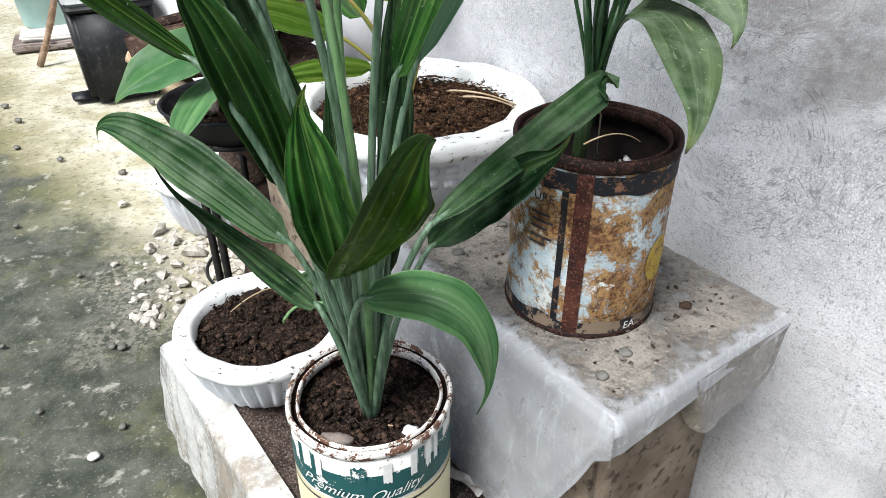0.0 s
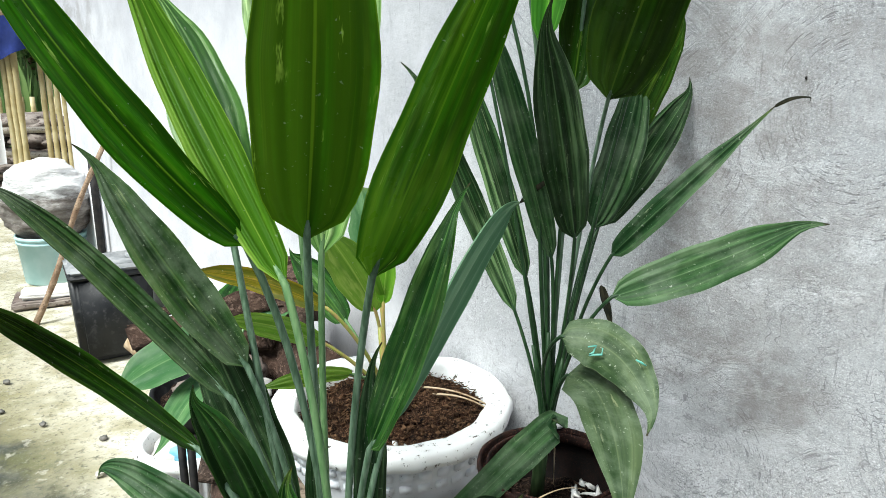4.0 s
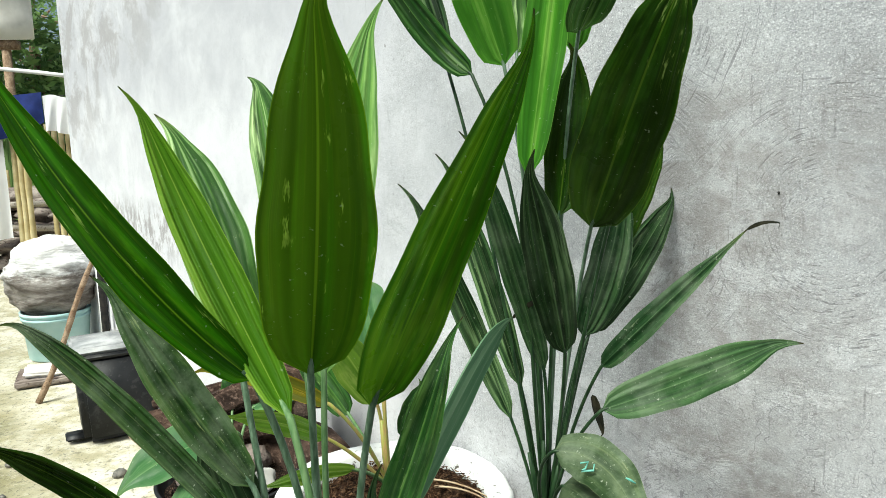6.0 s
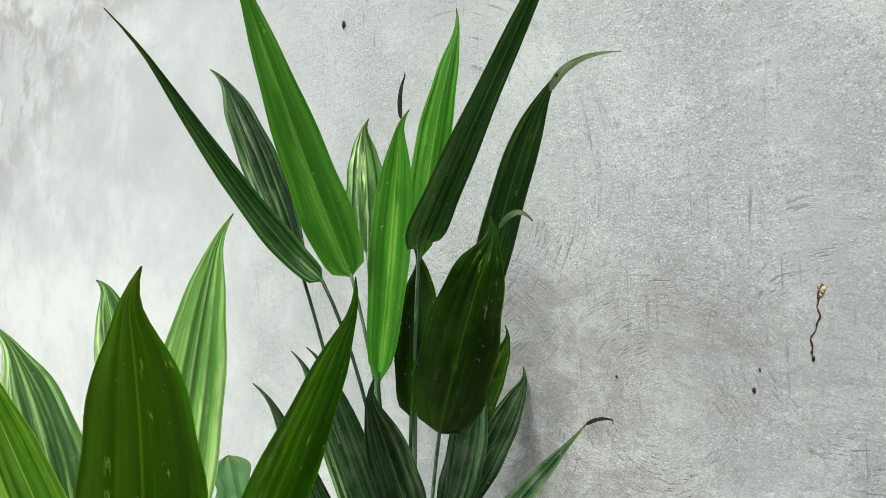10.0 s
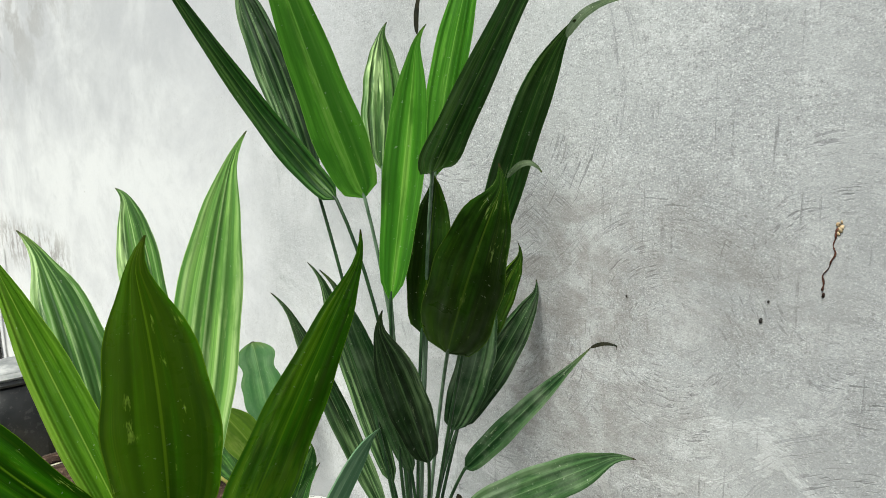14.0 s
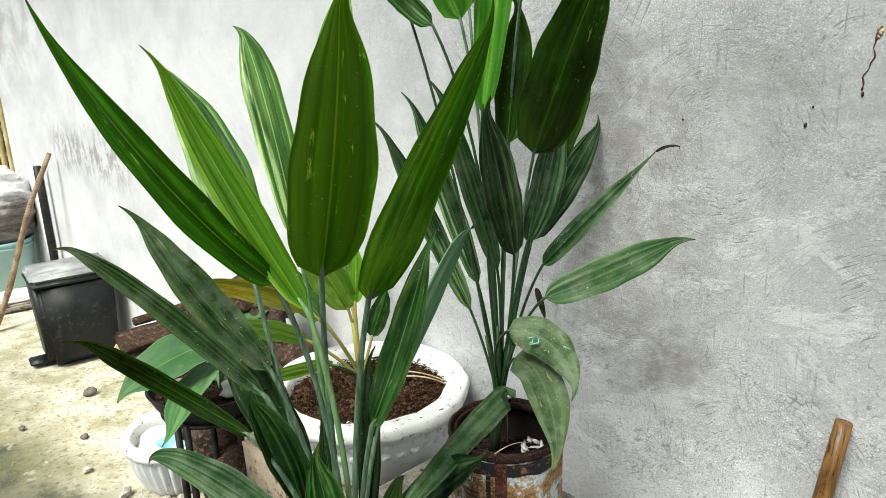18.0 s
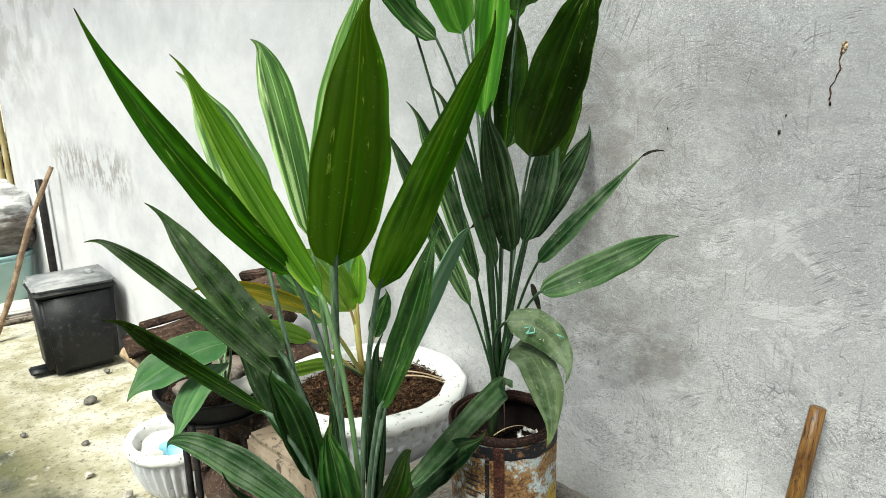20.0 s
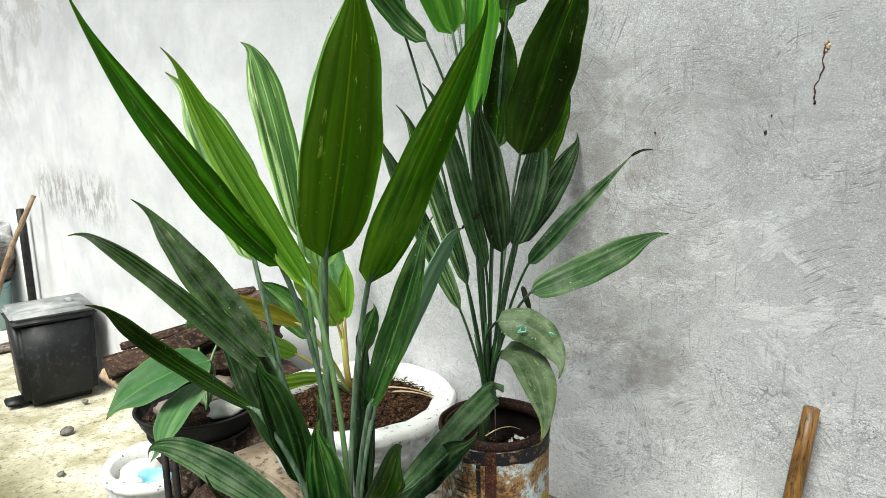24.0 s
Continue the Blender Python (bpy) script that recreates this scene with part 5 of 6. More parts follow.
def front_plant():
    c = (-0.076, 0.556, 0.462)
    t = thing("broadleaf_plant", c, "plant with long pleated green leaves in the white paint can", "plant", "potted plants")

    def cr(dx=0.0, dy=0.0):
        return (c[0] + 0.28 * dx, c[1] - 0.010 + 0.28 * dy, c[2])

    # upper fan
    leaf(t, (-0.132, 0.521, 1.032), (-0.322, 0.471, 1.331), 0.047, cr(-0.012, 0), via=(-0.225, 0.474, 1.162), twist=-42, peak=0.38, sharp=1.27, ridge=0.0008, lean=(-0.105, 0.53, 0.8), hook=0.004, mat=LEAF_DEEP_SHADED, stalk=STALK, thick=0.0034)
    leaf(t, (-0.097, 0.497, 1.005), (-0.257, 0.619, 1.292), 0.044, cr(-0.006, 0.004), via=(-0.193, 0.584, 1.156), twist=-23, peak=0.43, sharp=1.05, mat=LEAF_BRIGHT, stalk=STALK_PALE, thick=0.0034)
    leaf(t, (-0.176, 0.640, 1.013), (-0.293, 0.800, 1.274), 0.072, cr(-0.006, 0.01), via=(-0.214, 0.703, 1.139), twist=-10, peak=0.46, sharp=1.43, ridge=0.003, mat=LEAF_STRIPED, stalk=STALK, thick=0.0034)
    leaf(t, (-0.118, 0.686, 1.034), (-0.187, 0.827, 1.319), 0.052, cr(-0.002, 0.012), via=(-0.151, 0.749, 1.212), twist=11, peak=0.49, sharp=1.44, ridge=0.003, mat=LEAF_STRIPED, stalk=STALK_PALE, thick=0.0034)
    leaf(t, (-0.091, 0.650, 0.990), (-0.028, 0.704, 1.385), 0.075, cr(0.002, 0.01), via=(-0.065, 0.672, 1.202), twist=4, peak=0.41, sharp=1.20, ridge=0.0032, mat=LEAF_PALE, stalk=STALK_PALE, thick=0.0034)
    leaf(t, (-0.080, 0.506, 1.040), (-0.037, 0.316, 1.332), 0.084, cr(0.0, -0.004), via=(-0.050, 0.398, 1.210), twist=-16, peak=0.29, sharp=1.25, ridge=0.0007, lean=(-0.078, 0.545, 0.78), mat=LEAF_DEEP, stalk=STALK, thick=0.0034)
    leaf(t, (-0.031, 0.529, 1.001), (0.102, 0.407, 1.315), 0.061, cr(0.008, 0.0), via=(0.043, 0.443, 1.185), twist=-30, peak=0.21, sharp=1.10, ridge=0.0008, lean=(-0.05, 0.54, 0.78), mat=LEAF_DEEP_SHADED, stalk=STALK, thick=0.0034)
    # right, upright pair
    leaf(t, (-0.036, 0.521, 0.846), (0.045, 0.535, 1.081), 0.051, cr(0.01, 0.006), via=(0.008, 0.506, 0.970), twist=31, face=(-0.4, -1, 0.2), peak=0.43, sharp=1.54, pleats=5, ridge=0.0022, mat=LEAF_MID, stalk=STALK)
    leaf(t, (-0.024, 0.565, 0.840), (0.115, 0.696, 1.035), 0.044, cr(0.012, 0.008), via=(0.063, 0.624, 0.994), twist=-44, face=(0.2, -1, 0.2), peak=0.45, sharp=1.52, pleats=4, hook=0, mat=LEAF_GREY, stalk=STALK)
    leaf(t, (0.115, 0.696, 1.035), (0.149, 0.640, 1.074), 0.0045, None, bow=0.1, twist=0, pleats=1, ridge=0.0004, mat=WITHERED, stalk=STALK, kind_name="leaf_tip", label="dark withered leaf tip")
    # left, middle tier
    leaf(t, (-0.159, 0.598, 0.893), (-0.321, 0.660, 1.106), 0.047, cr(-0.014, 0.004), via=(-0.243, 0.628, 0.995), twist=-21, peak=0.42, sharp=1.32, mat=LEAF_OLD, stalk=STALK)
    leaf(t, (-0.157, 0.536, 0.887), (-0.381, 0.587, 1.077), 0.025, cr(-0.016, 0.0), via=(-0.289, 0.567, 1.014), twist=-9, peak=0.27, sharp=1.78, mat=LEAF_OLD, stalk=STALK)
    leaf(t, (-0.165, 0.473, 0.872), (-0.305, 0.405, 1.034), 0.022, cr(-0.016, -0.004), via=(-0.268, 0.492, 0.943), twist=-41, peak=0.45, sharp=1.71, mat=LEAF_DARK, stalk=STALK)
    leaf(t, (-0.128, 0.610, 0.720), (-0.225, 0.640, 0.960), 0.066, cr(-0.016, 0.006), 0.04, 10, mat=LEAF_BLUE, stalk=STALK, peak=0.46, sharp=2.0)
    leaf(t, (-0.123, 0.505, 0.757), (-0.163, 0.435, 0.943), 0.047, cr(-0.012, -0.002), via=(-0.137, 0.458, 0.875), twist=12, peak=0.34, sharp=1.37, ridge=0.003, mat=LEAF_MID, stalk=STALK)
    # low tier
    leaf(t, (-0.136, 0.539, 0.688), (-0.347, 0.657, 0.745), 0.046, cr(-0.012, -0.004), via=(-0.272, 0.607, 0.761), twist=26, face=(0, -0.7, 0.8), peak=0.32, sharp=0.90, mat=LEAF_MATT, stalk=STALK)
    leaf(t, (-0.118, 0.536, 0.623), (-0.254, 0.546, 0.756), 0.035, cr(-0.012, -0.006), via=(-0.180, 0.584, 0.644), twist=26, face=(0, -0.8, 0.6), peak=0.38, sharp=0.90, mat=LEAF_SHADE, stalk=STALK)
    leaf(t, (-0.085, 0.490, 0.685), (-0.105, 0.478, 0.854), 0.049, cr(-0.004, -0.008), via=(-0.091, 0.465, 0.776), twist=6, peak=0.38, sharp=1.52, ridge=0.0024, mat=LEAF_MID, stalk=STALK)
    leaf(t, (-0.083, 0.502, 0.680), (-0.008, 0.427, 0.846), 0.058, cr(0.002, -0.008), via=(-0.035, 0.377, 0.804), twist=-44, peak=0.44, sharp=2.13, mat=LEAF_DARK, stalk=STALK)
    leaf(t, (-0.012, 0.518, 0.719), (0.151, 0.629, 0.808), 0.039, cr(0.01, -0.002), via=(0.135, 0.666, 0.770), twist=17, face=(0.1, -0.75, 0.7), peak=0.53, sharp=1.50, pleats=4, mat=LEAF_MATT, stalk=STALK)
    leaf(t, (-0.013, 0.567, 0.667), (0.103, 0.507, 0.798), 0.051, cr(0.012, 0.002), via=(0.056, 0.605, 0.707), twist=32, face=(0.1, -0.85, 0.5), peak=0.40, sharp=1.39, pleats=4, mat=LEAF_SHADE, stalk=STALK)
    part("dry_thread", tube("dry_thread", bez(np.array((0.112, 0.522, 0.792)), np.array((0.14, 0.53, 0.806)), np.array((0.168, 0.56, 0.778)), np.linspace(0, 1, 10)), np.linspace(0.0008, 0.0003, 10), 5), TWIG, t, "dry thread-like leaf tip")
    leaf(t, (-0.066, 0.471, 0.678), (0.038, 0.442, 0.579), 0.044, cr(0.004, -0.01), via=(0.017, 0.439, 0.686), twist=11, face=(0.15, -0.72, 0.7), peak=0.38, sharp=1.06, pleats=5, ridge=0.0016, cup=0.05, mat=LEAF_BROAD, stalk=STALK)
    # fresh inner shoots and clasping stalk bases
    leaf(t, (-0.090, 0.585, 0.600), (-0.100, 0.600, 0.840), 0.030, cr(-0.006, 0.006), 0.02, 30, mat=LEAF_BLUE, stalk=STALK, peak=0.5, pleats=3)
    leaf(t, (-0.055, 0.590, 0.620), (-0.030, 0.610, 0.850), 0.032, cr(0.006, 0.008), 0.02, -40, mat=LEAF_BLUE, stalk=STALK, peak=0.5, pleats=3)
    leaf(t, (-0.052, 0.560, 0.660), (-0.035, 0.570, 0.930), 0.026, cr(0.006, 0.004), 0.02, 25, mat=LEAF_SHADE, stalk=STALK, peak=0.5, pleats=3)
    for a, reach, h in ((0.2, 0.016, 0.115), (1.4, 0.010, 0.13), (2.9, 0.020, 0.11), (4.3, 0.014, 0.085), (5.3, 0.017, 0.10), (3.6, 0.018, 0.125)):
        ux, uy = math.cos(a), math.sin(a)
        part("sheath", tube("sheath", [(c[0] + 0.001 * ux, c[1] - 0.010 + 0.001 * uy, c[2] - 0.008), (c[0] + 0.0035 * ux, c[1] - 0.010 + 0.0035 * uy, c[2] + 0.03), (c[0] + 0.55 * reach * ux, c[1] - 0.010 + 0.55 * reach * uy, c[2] + 0.65 * h), (c[0] + reach * ux, c[1] - 0.010 + reach * uy, c[2] + h)], [0.0045, 0.0056, 0.0046, 0.0022], 10), STALK_BASE, t)
    part("dry_twig", tube("dry_twig", [(c[0] + 0.014, c[1] - 0.02, c[2] + 0.004), (c[0] + 0.024, c[1] - 0.035, c[2] + 0.018)], [0.0012, 0.0008], 5), TWIG, t)


front_plant()


# ==== white cement pots ====
def cement_pot(at, R, H, label, flutes, depth, foot=0.62, wall=0.028, group="white cement pots", tilt=None, panels=0):
    t = thing("cement_pot", at, label, "pot", group)
    f = R * foot
    body = [(0.0, 0.002), (f, 0.002), (f + 0.004, 0.008)]
    for i in range(1, 12):
        k = i / 12
        body.append((f + (R * 0.93 - f) * (k ** 0.62), H * 0.84 * k + 0.006))
    body += [(R * 0.93, H * 0.85)]
    part("body", lathe("body", body, at, 160 if flutes else 96, (flutes, depth, 0.004, H * 0.86) if flutes else None, 0, tilt, 0.002), WHITE_POT_BODY, t)
    r0 = R - wall
    rim = [(R * 0.92, H * 0.80), (R * 0.985, H * 0.83), (R, H * 0.89), (R * 0.995, H * 0.965), (R - 0.006, H), (r0 + 0.006, H), (r0, H * 0.97), (r0 - 0.004, H * 0.80), (r0 - 0.010, H * 0.55)]
    part("rim", lathe("rim", rim, at, 96, None, 0.003, tilt, 0.004), WHITE_POT, t, "thick chipped white rim")
    if tilt is None:
        for i in range(panels):
            a = 2 * math.pi * i / panels
            for zc in (0.50, 0.66):
                rr = f + (R * 0.93 - f) * ((zc / 0.84) ** 0.62) + 0.001
                m = Matrix.Translation((at[0] + rr * math.cos(a), at[1] + rr * math.sin(a), at[2] + H * zc)) @ pose(0, 0, 0, 0, 0, math.degrees(a))
                part("relief_tile", block_mesh("relief_tile", (0.006, 0.020, 0.014), m, 0.0015), WHITE_POT_BODY, t)
    return t


POT_BIG = (-0.045, 1.072, 0.486)
cement_pot(POT_BIG, 0.206, 0.148, "large white cement pot with a broad chipped rim, against the wall", 0, 0.0, 0.70, 0.045, panels=40)
soil_bed("soil", (POT_BIG[0], POT_BIG[1], POT_BIG[2] + 0.118), 0.163, COIR, "brown fibrous soil in the large white pot", 21, 0.013, 1000, (0.0025, 0.008), 0.008, 700)

POT_FLUTED = (-0.255, 0.807, 0.297)
cement_pot(POT_FLUTED, 0.128, 0.106, "shallow white fluted cement pot on the plastic-covered step", 34, 0.018, 0.60, 0.026)
soil_bed("soil", (POT_FLUTED[0], POT_FLUTED[1], POT_FLUTED[2] + 0.084), 0.103, SOIL, "dark crumbly soil in the fluted pot", 31, 0.010, 420, (0.002, 0.008), 0.006, 60)

POT_FAR = (-0.648, 1.795, 0.0)
cement_pot(POT_FAR, 0.160, 0.175, "empty white fluted cement pot on the ground, beside rubble", 30, 0.020, 0.62, 0.030)


def pot_litter():
    p = (POT_FLUTED[0] + 0.02, POT_FLUTED[1] + 0.01, POT_FLUTED[2] + 0.09)
    t = thing("seedling", p, "small seedling with round green leaf in the fluted pot", "plant")
    part("stalk", tube("stalk", bez(np.array(p) + (0, 0, -0.01), np.array(p) + (0.015, 0.02, 0.03), np.array(p) + (0.075, 0.01, 0.022), np.linspace(0, 1, 9)), np.linspace(0.003, 0.002, 9), 6), STALK_PALE, t)
    leaf(t, (p[0] + 0.055, p[1] + 0.015, p[2] + 0.022), (p[0] + 0.125, p[1] + 0.005, p[2] + 0.03), 0.045, None, 0.1, 0, (0, -0.4, 1), LEAF_MID, STALK_PALE, pleats=2, sharp=2.2)
    leaf(t, (p[0] + 0.015, p[1] + 0.05, p[2] + 0.015), (p[0] + 0.05, p[1] + 0.075, p[2] + 0.035), 0.03, None, 0.1, 0, (0, -0.4, 1), LEAF_BLUE, STALK_PALE, pleats=2, sharp=2.2)
    part("runner", tube("runner", bez(np.array(p) + (-0.09, 0.0, -0.004), np.array(p) + (-0.03, 0.09, 0.03), np.array(p) + (0.03, 0.06, 0.0), np.linspace(0, 1, 12)), [0.0012] * 12, 5), TWIG, t)
    for i, (dx, dy, l) in enumerate(((0.07, 0.02, 0.16), (0.09, -0.01, 0.13))):
        a = np.array((POT_BIG[0] + dx - 0.02, POT_BIG[1] + dy + 0.05, POT_BIG[2] + 0.132))
        b = a + np.array((l * 0.75, -l * 0.55, 0.002))
        single("dry_root", tube("dry_root", bez(a, 0.5 * (a + b) + np.array((0.01, 0.012, 0.012)), b, np.linspace(0, 1, 10)), np.linspace(0.0022, 0.0012, 10), 6), TWIG, "pale dry root lying on the brown soil", "root", group="roots in the large pot", at=tuple(a))
    rng = random.Random(3)
    for i in range(7):
        q = (POT_BIG[0] - 0.01 + rng.uniform(-0.03, 0.04), POT_BIG[1] - 0.135 + rng.uniform(-0.012, 0.02), POT_BIG[2] + 0.124)
        single("eggshell", rock_mesh((rng.uniform(0.006, 0.012), 0.006, 0.003), Matrix.Translation(q) @ pose(0, 0, 0, rng.uniform(-30, 30), 0, rng.uniform(0, 180)), i, 1, 0.6), WHITE_CHIP, "white chip of eggshell on brown soil", "eggshell", group="shells in the large pot", at=q)
    # blue plastic stuffed into the far pot
    q = (POT_FAR[0] + 0.030, POT_FAR[1] - 0.080, POT_FAR[2] + 0.160)
    bm = rock_mesh((0.060, 0.034, 0.030), Matrix.Translation(q) @ pose(0, 0, 0, 0, 10, 20), 6, 3, 0.5)
    single("plastic_bag", bm, BLUE_BAG, "crumpled pale blue plastic in the empty white pot", "bag", at=q)
    q = (POT_FAR[0] - 0.045, POT_FAR[1] + 0.01, POT_FAR[2] + 0.105)
    single("rubble_lump", rock_mesh((0.080, 0.080, 0.060), Matrix.Translation(q), 12, 3, 0.4), CEMENT, "lump of rubble inside the white pot", "rubble", at=q)


pot_litter()


def lime_plant():
    c = (-0.055, 1.135, 0.606)
    t = thing("lime_plant", c, "yellow-green plant with pinkish stalks in the large white pot", "plant", "potted plants")
    leaf(t, (-0.075, 1.150, 0.760), (-0.155, 1.070, 0.930), 0.075, c, 0.12, 10, mat=LEAF_LIME, stalk=STALK_PINK, pleats=3, ridge=0.0008, peak=0.4, sharp=1.8)
    leaf(t, (-0.075, 1.230, 0.800), (-0.110, 1.300, 0.960), 0.078, c, 0.05, -10, mat=LEAF_BROAD, stalk=STALK_PINK, pleats=3, ridge=0.002, peak=0.42, sharp=6.0, hook=0.0, waist=0.22)
    leaf(t, (-0.150, 1.080, 0.790), (-0.405, 1.150, 0.835), 0.040, c, 0.14, 10, mat=LEAF_YELLOW, stalk=STALK_PINK, pleats=2, ridge=0.001, peak=0.4)
    leaf(t, (-0.160, 1.100, 0.720), (-0.330, 1.080, 0.770), 0.070, c, 0.15, 45, mat=LEAF_LIME, stalk=STALK_PINK, pleats=3, peak=0.4)
    leaf(t, (-0.130, 1.180, 0.730), (-0.250, 1.270, 0.840), 0.070, c, 0.12, 20, mat=LEAF_MID, stalk=STALK_PALE, pleats=3, peak=0.4)
    leaf(t, (-0.110, 1.060, 0.680), (-0.250, 0.980, 0.690), 0.055, c, 0.12, 50, mat=LEAF_LIME, stalk=STALK_PALE, pleats=3, peak=0.4)
    leaf(t, (-0.060, 1.130, 0.780), (-0.050, 1.160, 0.900), 0.035, c, 0.02, 0, mat=LEAF_LIME, stalk=STALK_PINK, pleats=2, peak=0.4)
    leaf(t, (-0.030, 1.140, 0.700), (0.010, 1.160, 0.800), 0.040, c, 0.05, 0, mat=LEAF_MID, stalk=STALK_PINK, pleats=2, peak=0.4)
    part("stem", tube("stem", [(c[0], c[1], c[2] - 0.01), (c[0] - 0.006, c[1], c[2] + 0.06), (c[0] - 0.012, c[1], c[2] + 0.13)], [0.006, 0.007, 0.004], 10), STALK_PINK, t)


lime_plant()


# ==== black bowl on an iron stand ====
BOWL = (-0.420, 1.380, 0.445)


def bowl_planter():
    t = thing("planter_bowl", BOWL, "shallow black planter bowl of soil on a black iron stand", "planter")
    R, H = 0.148, 0.075
    part("bowl", lathe("bowl", [(0, 0), (R * 0.55, 0.001), (R * 0.8, 0.018), (R * 0.93, 0.045), (R, H - 0.004), (R + 0.004, H), (R - 0.002, H + 0.003), (R - 0.006, H - 0.004), (R * 0.88, 0.045), (R * 0.5, 0.02), (0, 0.02)], BOWL, 72), BIN_BLACK, t)
    s = thing("plant_stand", (BOWL[0], BOWL[1], 0), "black iron plant stand with thin legs, standing on rubble", "stand")
    n = 40
    a = np.linspace(0, 2 * np.pi, n + 1)
    ring = np.stack([BOWL[0] + R * 0.82 * np.cos(a), BOWL[1] + R * 0.82 * np.sin(a), np.full(n + 1, BOWL[2] + 0.014)], 1)
    part("ring", tube("ring", ring, [0.005] * (n + 1), 8), IRON, s)
    ring2 = np.stack([BOWL[0] + R * 0.84 * np.cos(a), BOWL[1] + R * 0.84 * np.sin(a), np.full(n + 1, 0.12)], 1)
    part("lower_ring", tube("lower_ring", ring2, [0.004] * (n + 1), 8), IRON, s)
    for ang in (238, 250, 345, 110):
        x, y = BOWL[0] + R * 0.84 * math.cos(radians(ang)), BOWL[1] + R * 0.84 * math.sin(radians(ang))
        part("leg", tube("leg", [(x, y, -0.003), (x, y, 0.1), (x, y, 0.3), (x, y, BOWL[2] + 0.02)], [0.008] * 4, 8), IRON, s)
    soil_bed("soil", (BOWL[0], BOWL[1], BOWL[2] + 0.052), R * 0.90, SOIL, "dark soil in the black bowl", 41, 0.008, 160, (0.003, 0.007), 0.008)
    q = (BOWL[0] + 0.03, BOWL[1] + 0.04, BOWL[2] + 0.085)
    single("stone", rock_mesh((0.05, 0.04, 0.035), Matrix.Translation(q), 17, 3, 0.4), BOULDER, "brown stone lying in the black bowl", "stone", at=q)
    q = (BOWL[0] + 0.075, BOWL[1] - 0.050, BOWL[2] + 0.078)
    single("stone", rock_mesh((0.046, 0.034, 0.022), Matrix.Translation(q) @ pose(0, 0, 0, 8, -6, 30), 23, 3, 0.35), CEMENT, "grey flat stone lying in the black bowl", "stone", at=q)
    q = (BOWL[0] - 0.060, BOWL[1] - 0.040, BOWL[2] + 0.076)
    single("stone", rock_mesh((0.034, 0.030, 0.022), Matrix.Translation(q), 29, 3, 0.5), BOULDER, "small brown stone lying in the black bowl", "stone", at=q)
    c = (BOWL[0] + 0.02, BOWL[1] - 0.02, BOWL[2] + 0.058)
    p = thing("oval_leaf_plant", c, "small plant with broad oval pale green leaves, in the black bowl", "plant", "potted plants")
    leaf(p, (-0.370, 1.290, 0.655), (-0.570, 1.165, 0.590), 0.108, c, 0.16, 0, (-0.2, -0.7, 0.8), LEAF_BROAD, STALK_PALE, pleats=2, ridge=0.002, peak=0.45, sharp=1.8, cup=0.18)
    leaf(p, (-0.385, 1.300, 0.600), (-0.455, 1.080, 0.520), 0.085, c, 0.20, 0, (-0.3, -0.5, 0.9), LEAF_BROAD, STALK_PALE, pleats=2, ridge=0.002, peak=0.45, sharp=1.6, cup=0.18)
    leaf(p, (-0.380, 1.460, 0.640), (-0.250, 1.480, 0.680), 0.090, c, 0.15, 0, (0.2, -0.5, 0.9), LEAF_BROAD, STALK_PALE, pleats=2, ridge=0.002, peak=0.45, sharp=1.8)
    leaf(p, (-0.430, 1.480, 0.640), (-0.420, 1.600, 0.690), 0.080, c, 0.15, 0, (0, -0.6, 0.8), LEAF_MID, STALK_PALE, pleats=2, ridge=0.002, peak=0.45, sharp=1.8)


bowl_planter()


# ==== yard along the wall ====
def pedal_bin():
    base = Vector((-1.330, 2.880, 0.0))
    turn = math.degrees(math.atan2(0.122, 0.212))
    t = thing("pedal_bin", base, "black plastic pedal bin with a dusty grey lid, beside the wall", "bin")
    W, D, H = 0.285, 0.24, 0.40
    bm = bmesh.new()
    bmesh.ops.create_cube(bm, size=1)
    for v in bm.verts:
        k = 1.0 if v.co.z < 0 else 1.10
        v.co = Vector((v.co.x * W * k, v.co.y * D * k, (v.co.z + 0.5) * (H - 0.02) + 0.004))
    bmesh.ops.bevel(bm, geom=list(bm.edges), offset=0.028, segments=4, affect="EDGES")
    m = Matrix.Translation(base) @ pose(0, 0, 0, 0, 0, turn)
    bm.transform(m)
    part("body", bm, BIN_BLACK, t)
    lip = block_mesh("lip", (W * 1.15, D * 1.17, 0.022), m @ pose(0, 0, H - 0.035), 0.009)
    part("lip", lip, BIN_BLACK, t)
    lid = part("lid", block_mesh("lid", (W * 1.14, D * 1.15, 0.026), m @ pose(0, 0, H - 0.013), 0.012), BIN_LID, t, "dusty grey lid")
    part("lid_panel", block_mesh("lid_panel", (W * 0.92, D * 0.92, 0.006), m @ pose(0, 0, H + 0.011), 0.0025), BIN_LID, lid)
    part("grip", block_mesh("grip", (0.03, 0.07, 0.012), m @ pose(W * 0.30, 0, H + 0.013), 0.004), BIN_LID, lid)
    part("pedal", block_mesh("pedal", (0.075, 0.085, 0.016), m @ pose(-W * 0.5 - 0.03, -0.015, 0.012), 0.005), BIN_BLACK, t, "grey-black foot pedal")
    part("pedal_arm", block_mesh("pedal_arm", (0.06, 0.03, 0.012), m @ pose(-W * 0.5 + 0.02, -0.015, 0.006), 0.003), BIN_BLACK, t)


pedal_bin()


